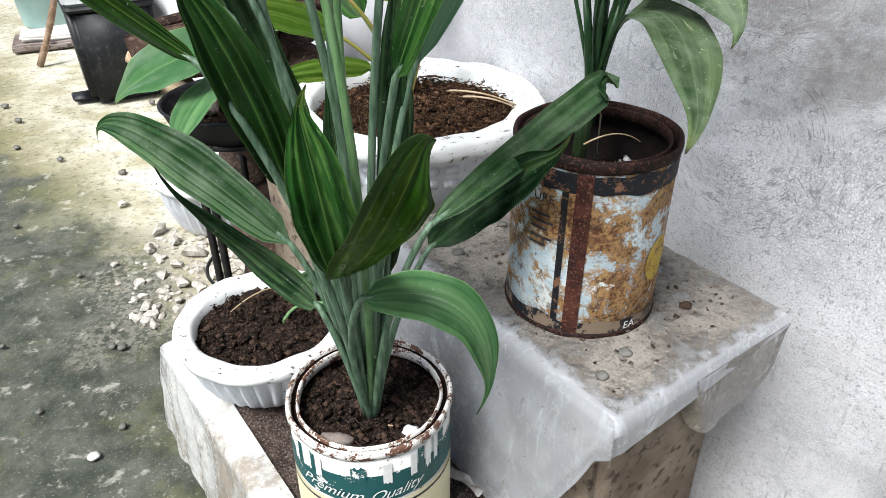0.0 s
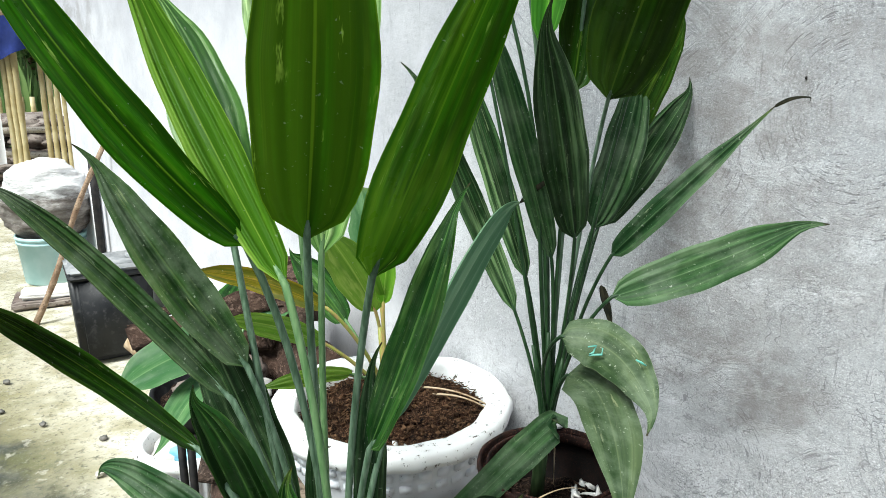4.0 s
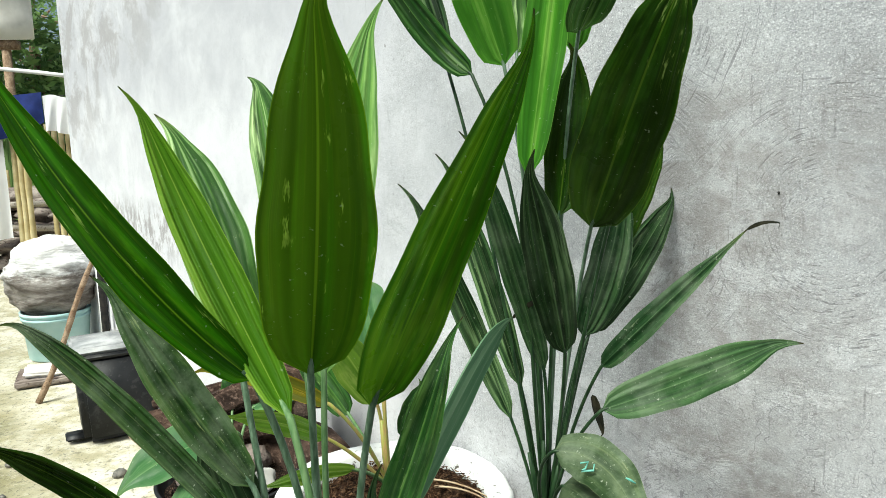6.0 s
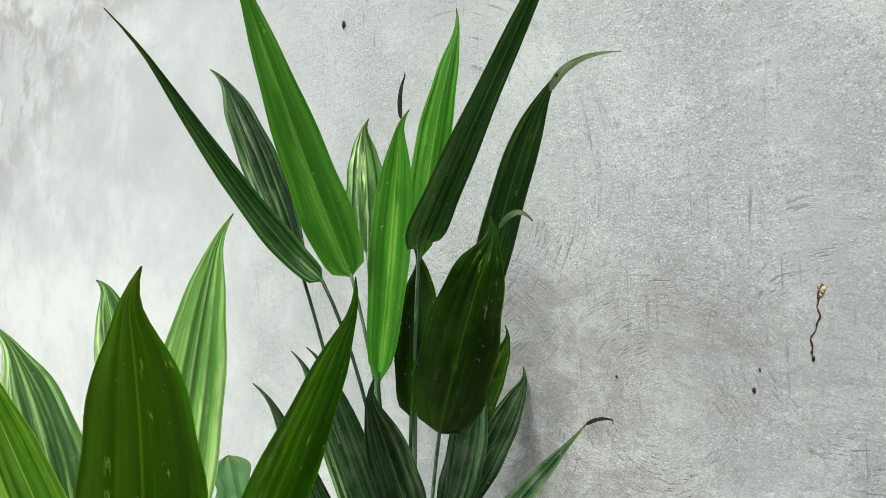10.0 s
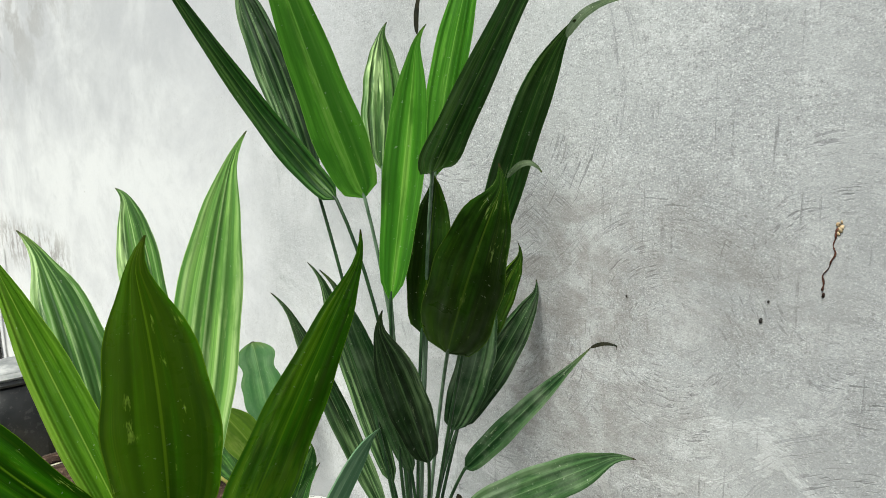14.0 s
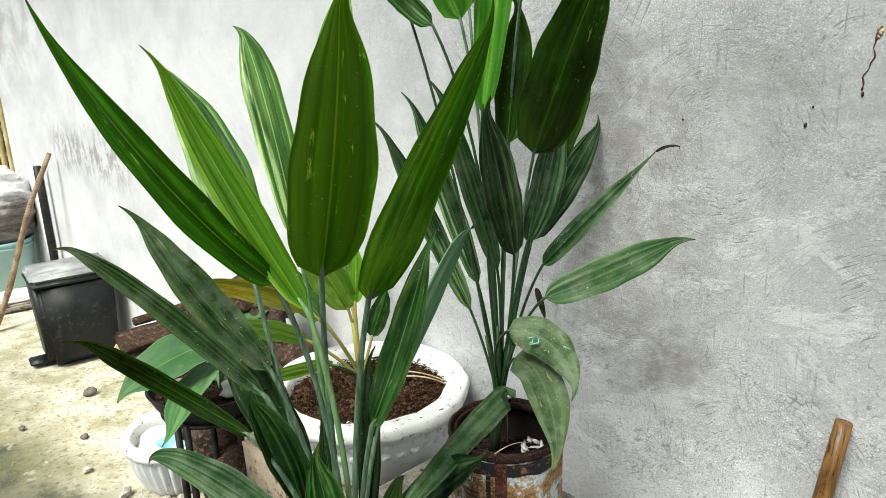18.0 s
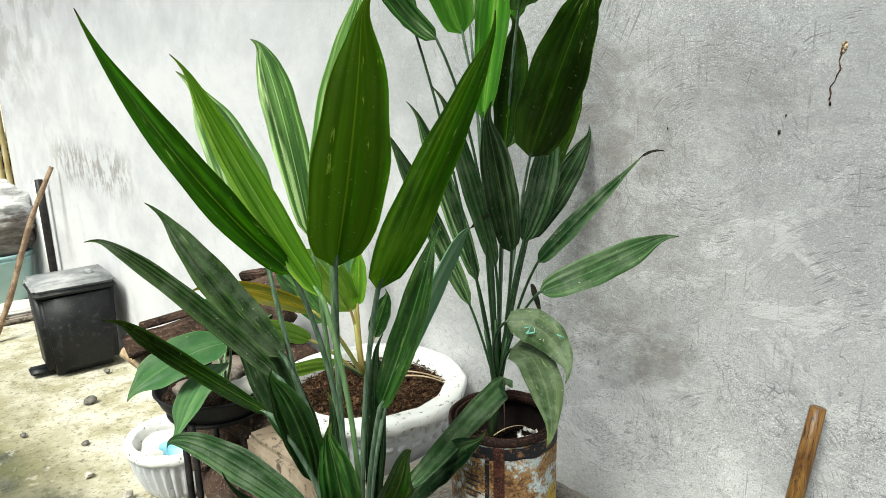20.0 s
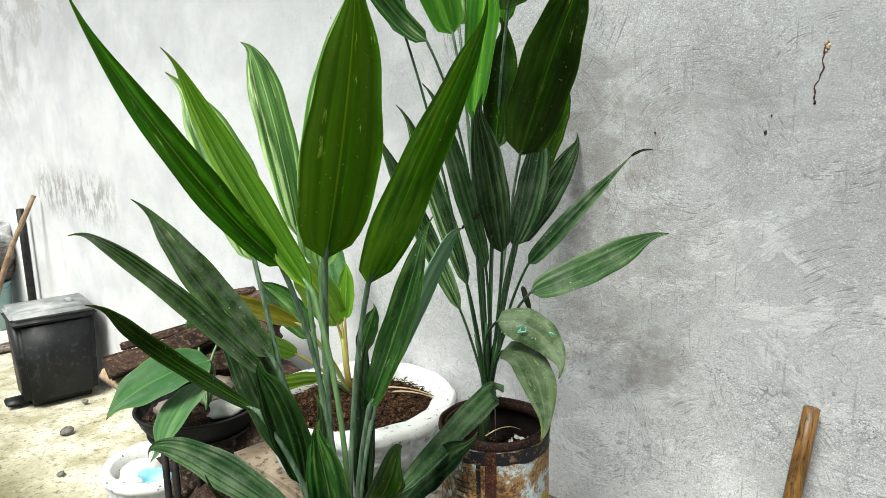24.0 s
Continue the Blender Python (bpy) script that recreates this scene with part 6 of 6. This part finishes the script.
def bucket_and_sack():
    c = (-2.16, 4.02, 0.0)
    t = thing("bucket", c, "pale teal plastic bucket standing on the yard", "bucket")
    part("body", lathe("body", [(0, 0.004), (0.155, 0.003), (0.16, 0.010), (0.18, 0.26), (0.187, 0.262), (0.187, 0.28), (0.176, 0.28), (0.17, 0.24), (0.15, 0.02), (0, 0.02)], c, 64), BUCKET, t)
    part("rim_band", lathe("rim_band", [(0.178, 0.235), (0.184, 0.238), (0.184, 0.248), (0.179, 0.25)], c, 64), BUCKET, t)
    bm = bmesh.new()
    bmesh.ops.create_icosphere(bm, subdivisions=5, radius=1)
    for v in bm.verts:
        p = v.co.copy()
        fold = 0.12 * noise.noise(Vector((p.x * 1.6, p.y * 1.6, p.z * 3.5))) + 0.07 * noise.noise(Vector((p.x * 3 + p.z * 2, p.y * 3, p.z * 15))) + 0.025 * noise.noise(p * 14)
        k = 1 + fold
        wz = 0.25 if p.z > 0 else 0.24
        v.co = Vector((p.x * 0.25 * k, p.y * 0.20 * k, p.z * wz * k + 0.46))
    bm.transform(Matrix.Translation(c))
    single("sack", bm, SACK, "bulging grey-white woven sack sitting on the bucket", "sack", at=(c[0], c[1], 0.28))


bucket_and_sack()


def sticks():
    a, b = np.array((-1.865, 3.225, 0.0)), np.array((-1.572, 3.484, 0.825))
    n = np.linspace(0, 1, 14)
    pts = a[None, :] * (1 - n[:, None]) + b[None, :] * n[:, None]
    pts[:, 0] += 0.010 * np.sin(n * 7)
    pts[:, 2] += 0.002
    single("stick", tube("stick", pts, 0.015 - 0.003 * n + 0.0015 * np.sin(n * 31), 10), BARK, "weathered brown stick leaning on the wall", "stick", at=tuple(a))
    p = at_wall(3.98, 0.045)
    single("pole", tube("pole", [(p.x, p.y, -0.002), (p.x, p.y, 0.25), (p.x, p.y, 0.5), (p.x, p.y, 0.74)], [0.02] * 4, 12), IRON, "short black pole standing against the wall", "pole", at=tuple(p))
    p = at_wall(4.10, 0.03)
    single("board", block_mesh("board", (0.06, 0.03, 0.72), wall_pose(4.10, 0.028), 0.004), CLOTH_WHITE, "narrow white board standing against the wall", "board", at=tuple(p))
    # wooden handle beside the camera
    top, low = np.array(at_wall(0.088, 0.022, 0.790)), np.array(at_wall(0.143, 0.16, 0.0))
    k = np.linspace(0, 1, 12)
    pts = top[None, :] * (1 - k[:, None]) + low[None, :] * k[:, None]
    t = thing("wooden_handle", tuple(low), "brown varnished wooden tool handle leaning on the wall", "handle")
    part("shaft", tube("shaft", pts, [0.0108, 0.0118] + [0.0120] * 10, 14), HANDLE, t)


sticks()


def slabs():
    m = Matrix.Translation((-1.95, 3.62, 0)) @ pose(0, 0, 0, 0, 0, 25)
    t = thing("slab", (-1.95, 3.62, 0), "broken brown slab with pale cement on it, on the ground", "slab")
    part("base", block_mesh("base", (0.42, 0.26, 0.035), m, 0.008, 0.006, 4, 3), BOULDER, t)
    part("cement", block_mesh("cement", (0.34, 0.20, 0.03), m @ pose(0, 0, 0.033), 0.012, 0.012, 5, 5), CEMENT, t, "lumpy pale cement")


slabs()


def logs():
    """Old logs and stones heaped on the ground against the wall."""
    rows = ((1.46, 0.17, 0.36, 0.075, 10, 0.53), (1.46, 0.20, 0.38, 0.085, 6, 0.36), (1.46, 0.22, 0.40, 0.110, -6, 0.12))
    for i, (s_, d_, length, r, turn, z) in enumerate(rows):
        m = wall_pose(s_, d_, z, turn)
        n = np.linspace(-0.5, 0.5, 12)
        pts = [tuple(m @ Vector((x * length, 0.02 * math.sin(x * 6 + i), 0.03 * math.sin(x * 4 + i)))) for x in n]
        rad = [r * (1 + 0.14 * noise.noise(Vector((x * 5, i, 0)))) for x in n]
        me = tube("log", pts, rad, 14)
        single("log", me, LOG, "dark weathered piece of log heaped by the wall", "log", group="heaped logs", at=pts[0])
    for i, (s_, d_, z, r) in enumerate(((1.36, 0.15, 0.66, 0.05), (1.46, 0.11, 0.66, 0.045), (1.33, 0.20, 0.40, 0.105), (1.32, 0.22, 0.12, 0.13), (1.60, 0.22, 0.24, 0.11))):
        p = at_wall(s_, d_, z)
        single("stone", rock_mesh((r * 1.2, r, r * 0.8), wall_pose(s_, d_, z, 30 * i), i + 40, 3, 0.7), HEAP, "rough brown stone in the heap by the wall", "stone", group="heaped stones", at=tuple(p))
    # broken timbers laid across the heap
    for i, (a_, b_, w, h) in enumerate((((1.62, 0.44, 0.575), (1.36, 0.13, 0.705), 0.085, 0.060), ((1.66, 0.40, 0.505), (1.40, 0.20, 0.600), 0.070, 0.050), ((1.50, 0.17, 0.690), (1.30, 0.12, 0.735), 0.075, 0.065))):
        A, Bq = at_wall(*a_), at_wall(*b_)
        way = (Bq - A)
        m = Matrix.Translation(A) @ way.to_track_quat("X", "Z").to_matrix().to_4x4() @ pose(way.length / 2, 0, -h / 2, 14 * i - 10, 0, 0)
        t = thing("timber", tuple(A), "broken dark brown timber lying across the heap", "timber", "heaped timbers")
        part("beam", block_mesh("beam", (way.length, w, h), m, 0.006, 0.014, 5, i + 3), LOG, t)
        part("splinter", block_mesh("splinter", (way.length * 0.45, w * 0.3, h * 0.35), m @ pose(-way.length * 0.20, w * 0.30, h * 0.92, 0, 4, 6), 0.003, 0.006, 3, i + 9), LOG, t, "torn dark splinter")
    m = wall_pose(1.60, 0.40, 0.50, 35) @ pose(0, 0, 0, 0, -35, 0)
    single("wood_offcut", block_mesh("wood_offcut", (0.18, 0.07, 0.03), m, 0.004), TWIG, "pale sawn piece of wood leaning on the heap", "wood", at=tuple(m.translation))


logs()


def rubble():
    rng = random.Random(12)
    cx, cy = -0.57, 1.56
    V, Fc = [], []
    ico = bmesh.new()
    bmesh.ops.create_icosphere(ico, subdivisions=1, radius=1)
    iv, jf = [v.co.copy() for v in ico.verts], [[v.index for v in f.verts] for f in ico.faces]
    ico.free()
    for q in range(520):
        r, a = 0.27 * rng.random() ** 0.75, rng.random() * 6.283
        g = 0.0024 + 0.015 * rng.random() ** 2.6
        x, y = cx + r * math.cos(a), cy + r * math.sin(a) * 1.05
        z = -0.004
        k = len(V)
        sx, sy, sz = rng.uniform(0.8, 1.3), rng.uniform(0.7, 1.1), rng.uniform(0.5, 0.9)
        for e in iv:
            f = g * (1 + 0.5 * noise.noise(e * 1.5 + Vector((q, 0, 0))))
            V.append((x + e.x * f * sx, y + e.y * f * sy, z + g * 0.4 + e.z * f * sz))
        for f in jf:
            Fc.append(tuple(k + e for e in f))
    me = bpy.data.meshes.new("rubble_bits")
    me.from_pydata(V, [], Fc)
    single("rubble_bits", me, STONE, "small pale rubble bits scattered on the ground", "rubble", "stuff", smooth=False)
    # single stones that can be told apart
    spots = ((-0.69, 1.54, 0.020), (-0.71, 1.365, 0.017), (-0.60, 1.36, 0.020), (-0.585, 1.30, 0.016), (-0.64, 1.39, 0.013), (-0.80, 1.72, 0.022), (-0.79, 1.62, 0.018), (-0.965, 1.88, 0.016),
             (-0.56, 1.43, 0.024), (-0.50, 1.40, 0.022), (-0.53, 1.33, 0.018), (-0.73, 1.33, 0.010), (-0.67, 1.30, 0.012), (-0.46, 1.34, 0.02), (-0.74, 1.66, 0.02), (-0.86, 1.55, 0.009),
             (-0.66, 1.60, 0.026), (-0.60, 1.56, 0.024), (-0.62, 1.66, 0.022), (-0.55, 1.60, 0.028), (-0.58, 1.50, 0.022), (-0.50, 1.52, 0.026), (-0.52, 1.66, 0.024), (-0.47, 1.46, 0.022), (-0.44, 1.58, 0.026), (-0.70, 1.72, 0.018), (-0.65, 1.46, 0.020), (-0.54, 1.72, 0.022), (-0.41, 1.50, 0.024), (-0.72, 1.50, 0.014), (-0.48, 1.72, 0.02), (-0.60, 1.44, 0.017))
    for i, (x, y, r) in enumerate(spots):
        p = (x, y, r * 0.55)
        single("pebble", rock_mesh((r * rng.uniform(0.9, 1.3), r * rng.uniform(0.7, 1.1), r * 0.75), Matrix.Translation(p) @ pose(0, 0, 0, 0, 0, rng.uniform(0, 180)), i + 60, 1, 0.7), STONE, "pale angular rubble stone on the ground", "stone", group="rubble stones", at=p, smooth=False)
    dark = ((-0.735, 1.22, 0.008), (-0.71, 1.215, 0.009), (-1.42, 3.02, 0.02), (-1.62, 2.55, 0.012), (-1.15, 2.45, 0.02), (-1.05, 2.1, 0.012), (-0.93, 1.5, 0.007), (-1.30, 2.2, 0.010), (-0.98, 1.22, 0.006), (-0.80, 1.02, 0.006),
            (-1.22, 1.75, 0.008), (-1.5, 2.3, 0.010), (-1.75, 2.7, 0.012), (-0.62, 0.98, 0.007), (-1.18, 2.75, 0.012))
    for i, (x, y, r) in enumerate(dark):
        p = (x, y, r * 0.5)
        single("pebble", rock_mesh((r * 1.2, r, r * 0.8), Matrix.Translation(p) @ pose(0, 0, 0, 0, 0, 47 * i), i + 90, 2, 0.5), STONE_DARK, "dark gravel stone on the concrete", "stone", group="gravel stones", at=p)
    p = (-0.645, 0.905, 0.004)
    single("pebble", rock_mesh((0.012, 0.011, 0.004), Matrix.Translation(p), 5, 2, 0.3), CEMENT, "flat pale pebble on dark concrete", "stone", group="gravel stones", at=p)
    for i, (s_, d_, r, mt) in enumerate(((0.40, 0.335, 0.006, WHITE_CHIP), (0.345, 0.315, 0.006, STONE_DARK), (0.335, 0.36, 0.006, STONE_DARK), (0.36, 0.20, 0.0065, SOIL), (0.60, 0.34, 0.007, STONE_DARK), (0.62, 0.25, 0.006, STONE_DARK), (0.40, 0.22, 0.004, STONE_DARK))):
        p = at_wall(s_, d_, 0.5455)
        single("pebble", rock_mesh((r * 1.2, r, r * 0.7), Matrix.Translation(p), i + 120, 2, 0.5), mt, "crumb of earth or plaster on the sheet", "stone", group="crumbs on the sheet", at=tuple(p))
    V, Fc = [], []
    for q in range(520):
        s_, d_ = rng.uniform(0.31, 0.69), rng.uniform(0.13, 0.372)
        g = 0.0009 + 0.0034 * rng.random() ** 4
        c = at_wall(s_, d_, 0.5438 + g * 0.4)
        k = len(V)
        for e in ((1, 0, 0), (-1, 0, 0), (0, 1, 0), (0, -1, 0), (0, 0, 1), (0, 0, -1)):
            f = g * rng.uniform(0.6, 1.3)
            V.append((c.x + e[0] * f, c.y + e[1] * f, c.z + e[2] * f * 0.7))
        for f in ((0, 2, 4), (2, 1, 4), (1, 3, 4), (3, 0, 4), (2, 0, 5), (1, 2, 5), (3, 1, 5), (0, 3, 5)):
            Fc.append(tuple(k + e for e in f))
    me = bpy.data.meshes.new("grit")
    me.from_pydata(V, [], Fc)
    single("grit", me, EARTH, "dark crumbs of earth strewn over the dusty sheet", "grit", "stuff", smooth=False)


rubble()


def plastic_strips():
    """Torn strips of the sheet in the litter beside the white can."""
    for i, (a_, b_, w) in enumerate((((0.595, 0.425), (0.455, 0.480), 0.022), ((0.560, 0.470), (0.450, 0.540), 0.016), ((0.60, 0.405), (0.44, 0.43), 0.014))):
        P = np.zeros((24, 7, 3))
        for j in range(24):
            f = j / 23
            s_, d_ = a_[0] + (b_[0] - a_[0]) * f, a_[1] + (b_[1] - a_[1]) * f + 0.012 * math.sin(f * 7 + i * 2)
            for q in range(7):
                u = q / 6 - 0.5
                P[j, q] = at_wall(s_, d_ + u * w, 0.3005 + 0.010 * abs(u) * math.sin(f * 5 + i) ** 2 + 0.003 * math.sin(f * 21 + u * 5) + 0.004)
        single("plastic_strip", grid_mesh("plastic_strip", P), SHEET_WHITE, "torn strip of dirty white plastic in the litter", "plastic strip", group="plastic strips", at=tuple(P[12, 3]))


plastic_strips()


def wall_marks():
    """Rust drip, mud dots and nail holes on the wall."""
    def on_wall(k):
        return tuple(at_wall(0.113 + 0.013 * k + 0.0022 * math.sin(k * 11) + 0.0010 * math.sin(k * 29), 0.0008, 1.280 - 0.074 * k))

    t = thing("rust_drip", on_wall(0), "brown mud trail stuck on the wall", "stain")
    for k0, k1, r in ((0.02, 0.16, 0.0011), (0.15, 0.34, 0.0006), (0.30, 0.52, 0.0009), (0.50, 0.72, 0.0005), (0.70, 0.92, 0.0010)):
        line = [on_wall(k0 + (k1 - k0) * f) for f in np.linspace(0, 1, 7)]
        part("trail", tube("trail", line, [r * (0.5 + 0.7 * abs(math.sin(5 * f + 40 * k0))) for f in np.linspace(0, 1, 7)], 7), RUST_RED, t)
    part("drop", rock_mesh((0.0016, 0.0012, 0.0028), Matrix.Translation(on_wall(0.99)), 9, 2, 0.7), RUST_DARK, t)
    part("drop", rock_mesh((0.0012, 0.0010, 0.0018), Matrix.Translation(on_wall(0.90)), 10, 2, 0.7), RUST_DARK, t)
    for dx, dz, r in ((0.0, 0.0, 0.0026), (0.0022, 0.004, 0.0018), (-0.0024, 0.002, 0.0016), (0.0012, -0.005, 0.0016), (-0.001, 0.007, 0.0012)):
        part("blotch", rock_mesh((r, 0.0010, r * 1.3), wall_pose(0.113 + dx, 0.0006, 1.278 + dz), 3 + int(dx * 9000), 2, 0.9), TWIG, t)
    for i, (s_, z, r) in enumerate(((0.185, 1.167, 0.0022), (0.178, 1.19, 0.0012), (0.355, 1.165, 0.0014), (0.02, 1.09, 0.003), (0.875, 1.74, 0.005))):
        p = at_wall(s_, 0.0008, z)
        single("mud_dot", rock_mesh((r, 0.0016, r * 1.4), wall_pose(s_, 0.0008, z), i, 2, 0.5), IRON, "small dark speck of mud on the wall", "stain", group="specks on the wall", at=tuple(p))


wall_marks()


# ==== beyond the wall's end ====
def distance():
    rng = random.Random(31)
    # bank of flat boulders with planks between
    for i in range(35):
        x, y = -3.35 - 1.3 * rng.random(), 6.75 + 0.3 * rng.random() + 0.06 * (i // 7)
        z = 0.08 + 0.155 * (i // 7)
        r = rng.uniform(0.15, 0.26)
        single("boulder", rock_mesh((r * 1.6, r, r * 0.42), Matrix.Translation((x, y, z)) @ pose(0, 0, 0, rng.uniform(-6, 6), rng.uniform(-6, 6), rng.uniform(0, 180)), i + 7, 3, 0.6), BOULDER, "brown flat boulder stacked in a rough bank", "boulder", group="boulder bank", at=(x, y, z))
    for i, (z, l) in enumerate(((0.44, 1.5), (0.66, 1.2))):
        single("plank", block_mesh("plank", (l, 0.18, 0.045), Matrix.Translation((-3.55, 6.52 + 0.03 * i, z)) @ pose(0, 0, 0, 0, 2 - 3 * i, 4), 0.006), PLANK, "pale weathered plank laid across the boulder bank", "plank", group="planks on the bank", at=(-3.55, 6.52, z))
    # bamboo fence
    t = thing("bamboo_fence", (-3.5, 6.2, 0), "pale dry bamboo pole fence", "fence")
    n = np.linspace(0, 1, 12)
    for i in range(3):
        x, y = -3.415 - 0.052 * i, 6.15 + 0.008 * i
        rad = [0.023 + (0.004 if k % 3 == 0 else 0) for k in range(12)]
        part("bamboo_pole", tube("bamboo_pole", [(x, y, 1.62 * k - 0.01) for k in n], rad, 10), BAMBOO, t)
    for i in range(11):
        x = -3.26 + 0.058 * i
        part("bamboo_slat", tube("bamboo_slat", [(x, 6.25, (1.40 + 0.03 * math.sin(i * 5)) * k - 0.005) for k in np.linspace(0, 1, 6)], [0.022] * 6, 8), BAMBOO, t)
    for i in range(26):
        x = -6.2 + 0.14 * i
        part("bamboo_pole", tube("bamboo_pole", [(x, 9.2, 0.9 * k) for k in np.linspace(0, 1, 6)], [0.03] * 6, 8), BAMBOO, t)
    # laundry lines with cloths
    t = thing("clothes_line", (-4.2, 6.2, 1.74), "white pole and laundry line across the yard", "line")
    part("rail", tube("rail", [(-5.2, 6.1, 1.98), (-4.2, 6.1, 1.93), (-3.2, 6.1, 1.82), (-2.6, 6.1, 1.74)], [0.018] * 4, 10), CLOTH_WHITE, t)
    part("cord", tube("cord", [(-5.1, 6.1, 1.68), (-4.2, 6.1, 1.65), (-3.2, 6.1, 1.63), (-2.65, 6.1, 1.62)], [0.004] * 4, 6), IRON, t)
    part("post", tube("post", [(-5.1, 6.1, -0.01), (-5.1, 6.1, 1.0), (-5.1, 6.1, 1.99)], [0.03] * 3, 10), BAMBOO, t)
    part("post", tube("post", [(-2.65, 6.1, -0.01), (-2.65, 6.1, 1.0), (-2.65, 6.1, 1.76)], [0.03] * 3, 10), BAMBOO, t)

    def cloth(name, x0, x1, za, zb, z1, y, mat, label):
        nx, nz = 30, 30
        P = np.zeros((nz, nx, 3))
        for j in range(nz):
            for i in range(nx):
                f, g = i / (nx - 1), j / (nz - 1)
                z0 = za + (zb - za) * f
                P[j, i] = (x0 + (x1 - x0) * f, y - 0.025 * g + 0.03 * math.sin(f * 19 + g * 2) * g, z1 + (z0 - z1) * g + 0.012 * math.sin(f * 7))
        single(name, grid_mesh(name, P), mat, label, "cloth", group="laundry", at=((x0 + x1) / 2, y, z1))

    cloth("white_cloth", -4.10, -3.565, 0.42, 0.42, 1.655, 6.105, CLOTH_WHITE, "long white cloth hanging on the laundry line")
    cloth("navy_cloth", -4.05, -3.19, 1.12, 1.40, 1.65, 6.085, CLOTH_NAVY, "navy blue cloth hanging on the laundry line")
    cloth("white_cloth", -3.185, -2.90, 1.33, 1.31, 1.625, 6.09, CLOTH_WHITE, "small white cloth hanging on the laundry line")
    # open hut with a white panel under its eaves
    t = thing("hut", (-6.4, 10.2, 0), "small open hut with a pale panel under its roof", "hut")
    part("panel", block_mesh("panel", (2.55, 0.06, 1.10), Matrix.Translation((-6.42, 9.8, 2.60)), 0.01, 0.004, 3, 2), ROOF, t, "pale weathered panel")
    part("beam", block_mesh("beam", (2.3, 0.14, 0.12), Matrix.Translation((-6.55, 9.88, 2.48)), 0.01), BARK, t, "dark wooden beam")
    part("roof", block_mesh("roof", (2.9, 2.4, 0.06), Matrix.Translation((-6.4, 10.7, 3.72)) @ pose(0, 0, 0, 12, 0, 0), 0.01), ROOF, t)
    for x in (-7.5, -5.57):
        part("post", tube("post", [(x, 9.88, -0.01), (x, 9.88, 1.4), (x, 9.88, 2.6)], [0.06] * 3, 10), BARK, t)
        part("post", tube("post", [(x, 11.6, -0.01), (x, 11.6, 1.9), (x, 11.6, 3.85)], [0.06] * 3, 10), BARK, t)
    single("low_wall", block_mesh("low_wall", (1.6, 0.15, 1.05), Matrix.Translation((-2.9, 7.4, 0)), 0.01), CEMENT, "low pale cement wall beyond the house", "wall", "structure")

    # trees
    def tree(x, y, h, seed):
        rg = random.Random(seed)
        t = thing("tree", (x, y, 0), "leafy green tree behind the yard", "tree", "yard trees")
        n = np.linspace(0, 1, 8)
        part("trunk", tube("trunk", [(x + 0.2 * math.sin(k * 3 + seed), y, h * 0.75 * k - 0.03) for k in n], 0.14 * (1 - 0.7 * n), 10), BARK, t)
        for q in range(5):
            a, z0 = rg.random() * 6.283, h * rg.uniform(0.3, 0.6)
            b0 = np.array((x + 0.2 * math.sin(z0 / h * 4 + seed), y, z0))
            b1 = b0 + np.array((math.cos(a) * 1.1, math.sin(a) * 0.9, rg.uniform(0.5, 1.0)))
            part("limb", tube("limb", bez(b0, 0.5 * (b0 + b1) + np.array((0, 0, 0.2)), b1, np.linspace(0, 1, 6)), np.linspace(0.05, 0.012, 6), 7), BARK, t)
        V, Fc = [], []
        for q in range(2600):
            u, w = rg.uniform(-1, 1), rg.random() * 6.283
            rr = rg.random() ** 0.45
            k = rr * (0.8 + 0.35 * noise.noise(Vector((math.cos(w) * 2, math.sin(w) * 2, u * 2 + seed))))
            c = Vector((x + 1.6 * k * math.sqrt(1 - u * u) * math.cos(w), y + 1.3 * k * math.sqrt(1 - u * u) * math.sin(w), h * 0.58 + h * 0.42 * k * u))
            if noise.noise(c * 1.1) < -0.12:
                continue
            e1 = Vector((rg.gauss(0, 1), rg.gauss(0, 1), rg.gauss(0, 0.6))).normalized() * rg.uniform(0.05, 0.11)
            e2 = e1.cross(Vector((rg.gauss(0, 1), rg.gauss(0, 1), rg.gauss(0, 1)))).normalized() * e1.length * 0.45
            b = len(V)
            V.extend([tuple(c - e1), tuple(c + e2), tuple(c + e1), tuple(c - e2)])
            Fc.append((b, b + 1, b + 2, b + 3))
        me = bpy.data.meshes.new("crown")
        me.from_pydata(V, [], Fc)
        part("crown", me, FOLIAGE, t, smooth=False)

    for i, (x, y, h) in enumerate(((-6.2, 12.0, 3.6), (-4.9, 11.0, 3.2), (-5.6, 11.6, 2.8), (-8.2, 13.0, 5.2), (-7.0, 15.0, 6.0), (-4.8, 14.5, 5.6), (-10.5, 15.0, 6.0), (-9.4, 18.0, 7.0), (-6.4, 18.5, 7.0))):
        tree(x, y, h, i + 3)
    V, Fc = [], []
    for q in range(5200):
        x, y = rng.uniform(-12, -3.5), rng.uniform(10, 20)
        h = rng.uniform(0.2, 1.6)
        dx, dy = rng.uniform(-0.25, 0.25), rng.uniform(-0.1, 0.1)
        b = len(V)
        V.extend([(x, y, -0.01), (x + 0.05, y, -0.01), (x + dx + 0.06, y + dy, h * 0.7), (x + dx * 1.6, y + dy, h)])
        Fc.append((b, b + 1, b + 2, b + 3))
    me = bpy.data.meshes.new("undergrowth")
    me.from_pydata(V, [], Fc)
    single("undergrowth", me, FOLIAGE, "green undergrowth below the trees", "plants", "stuff", smooth=False)


distance()
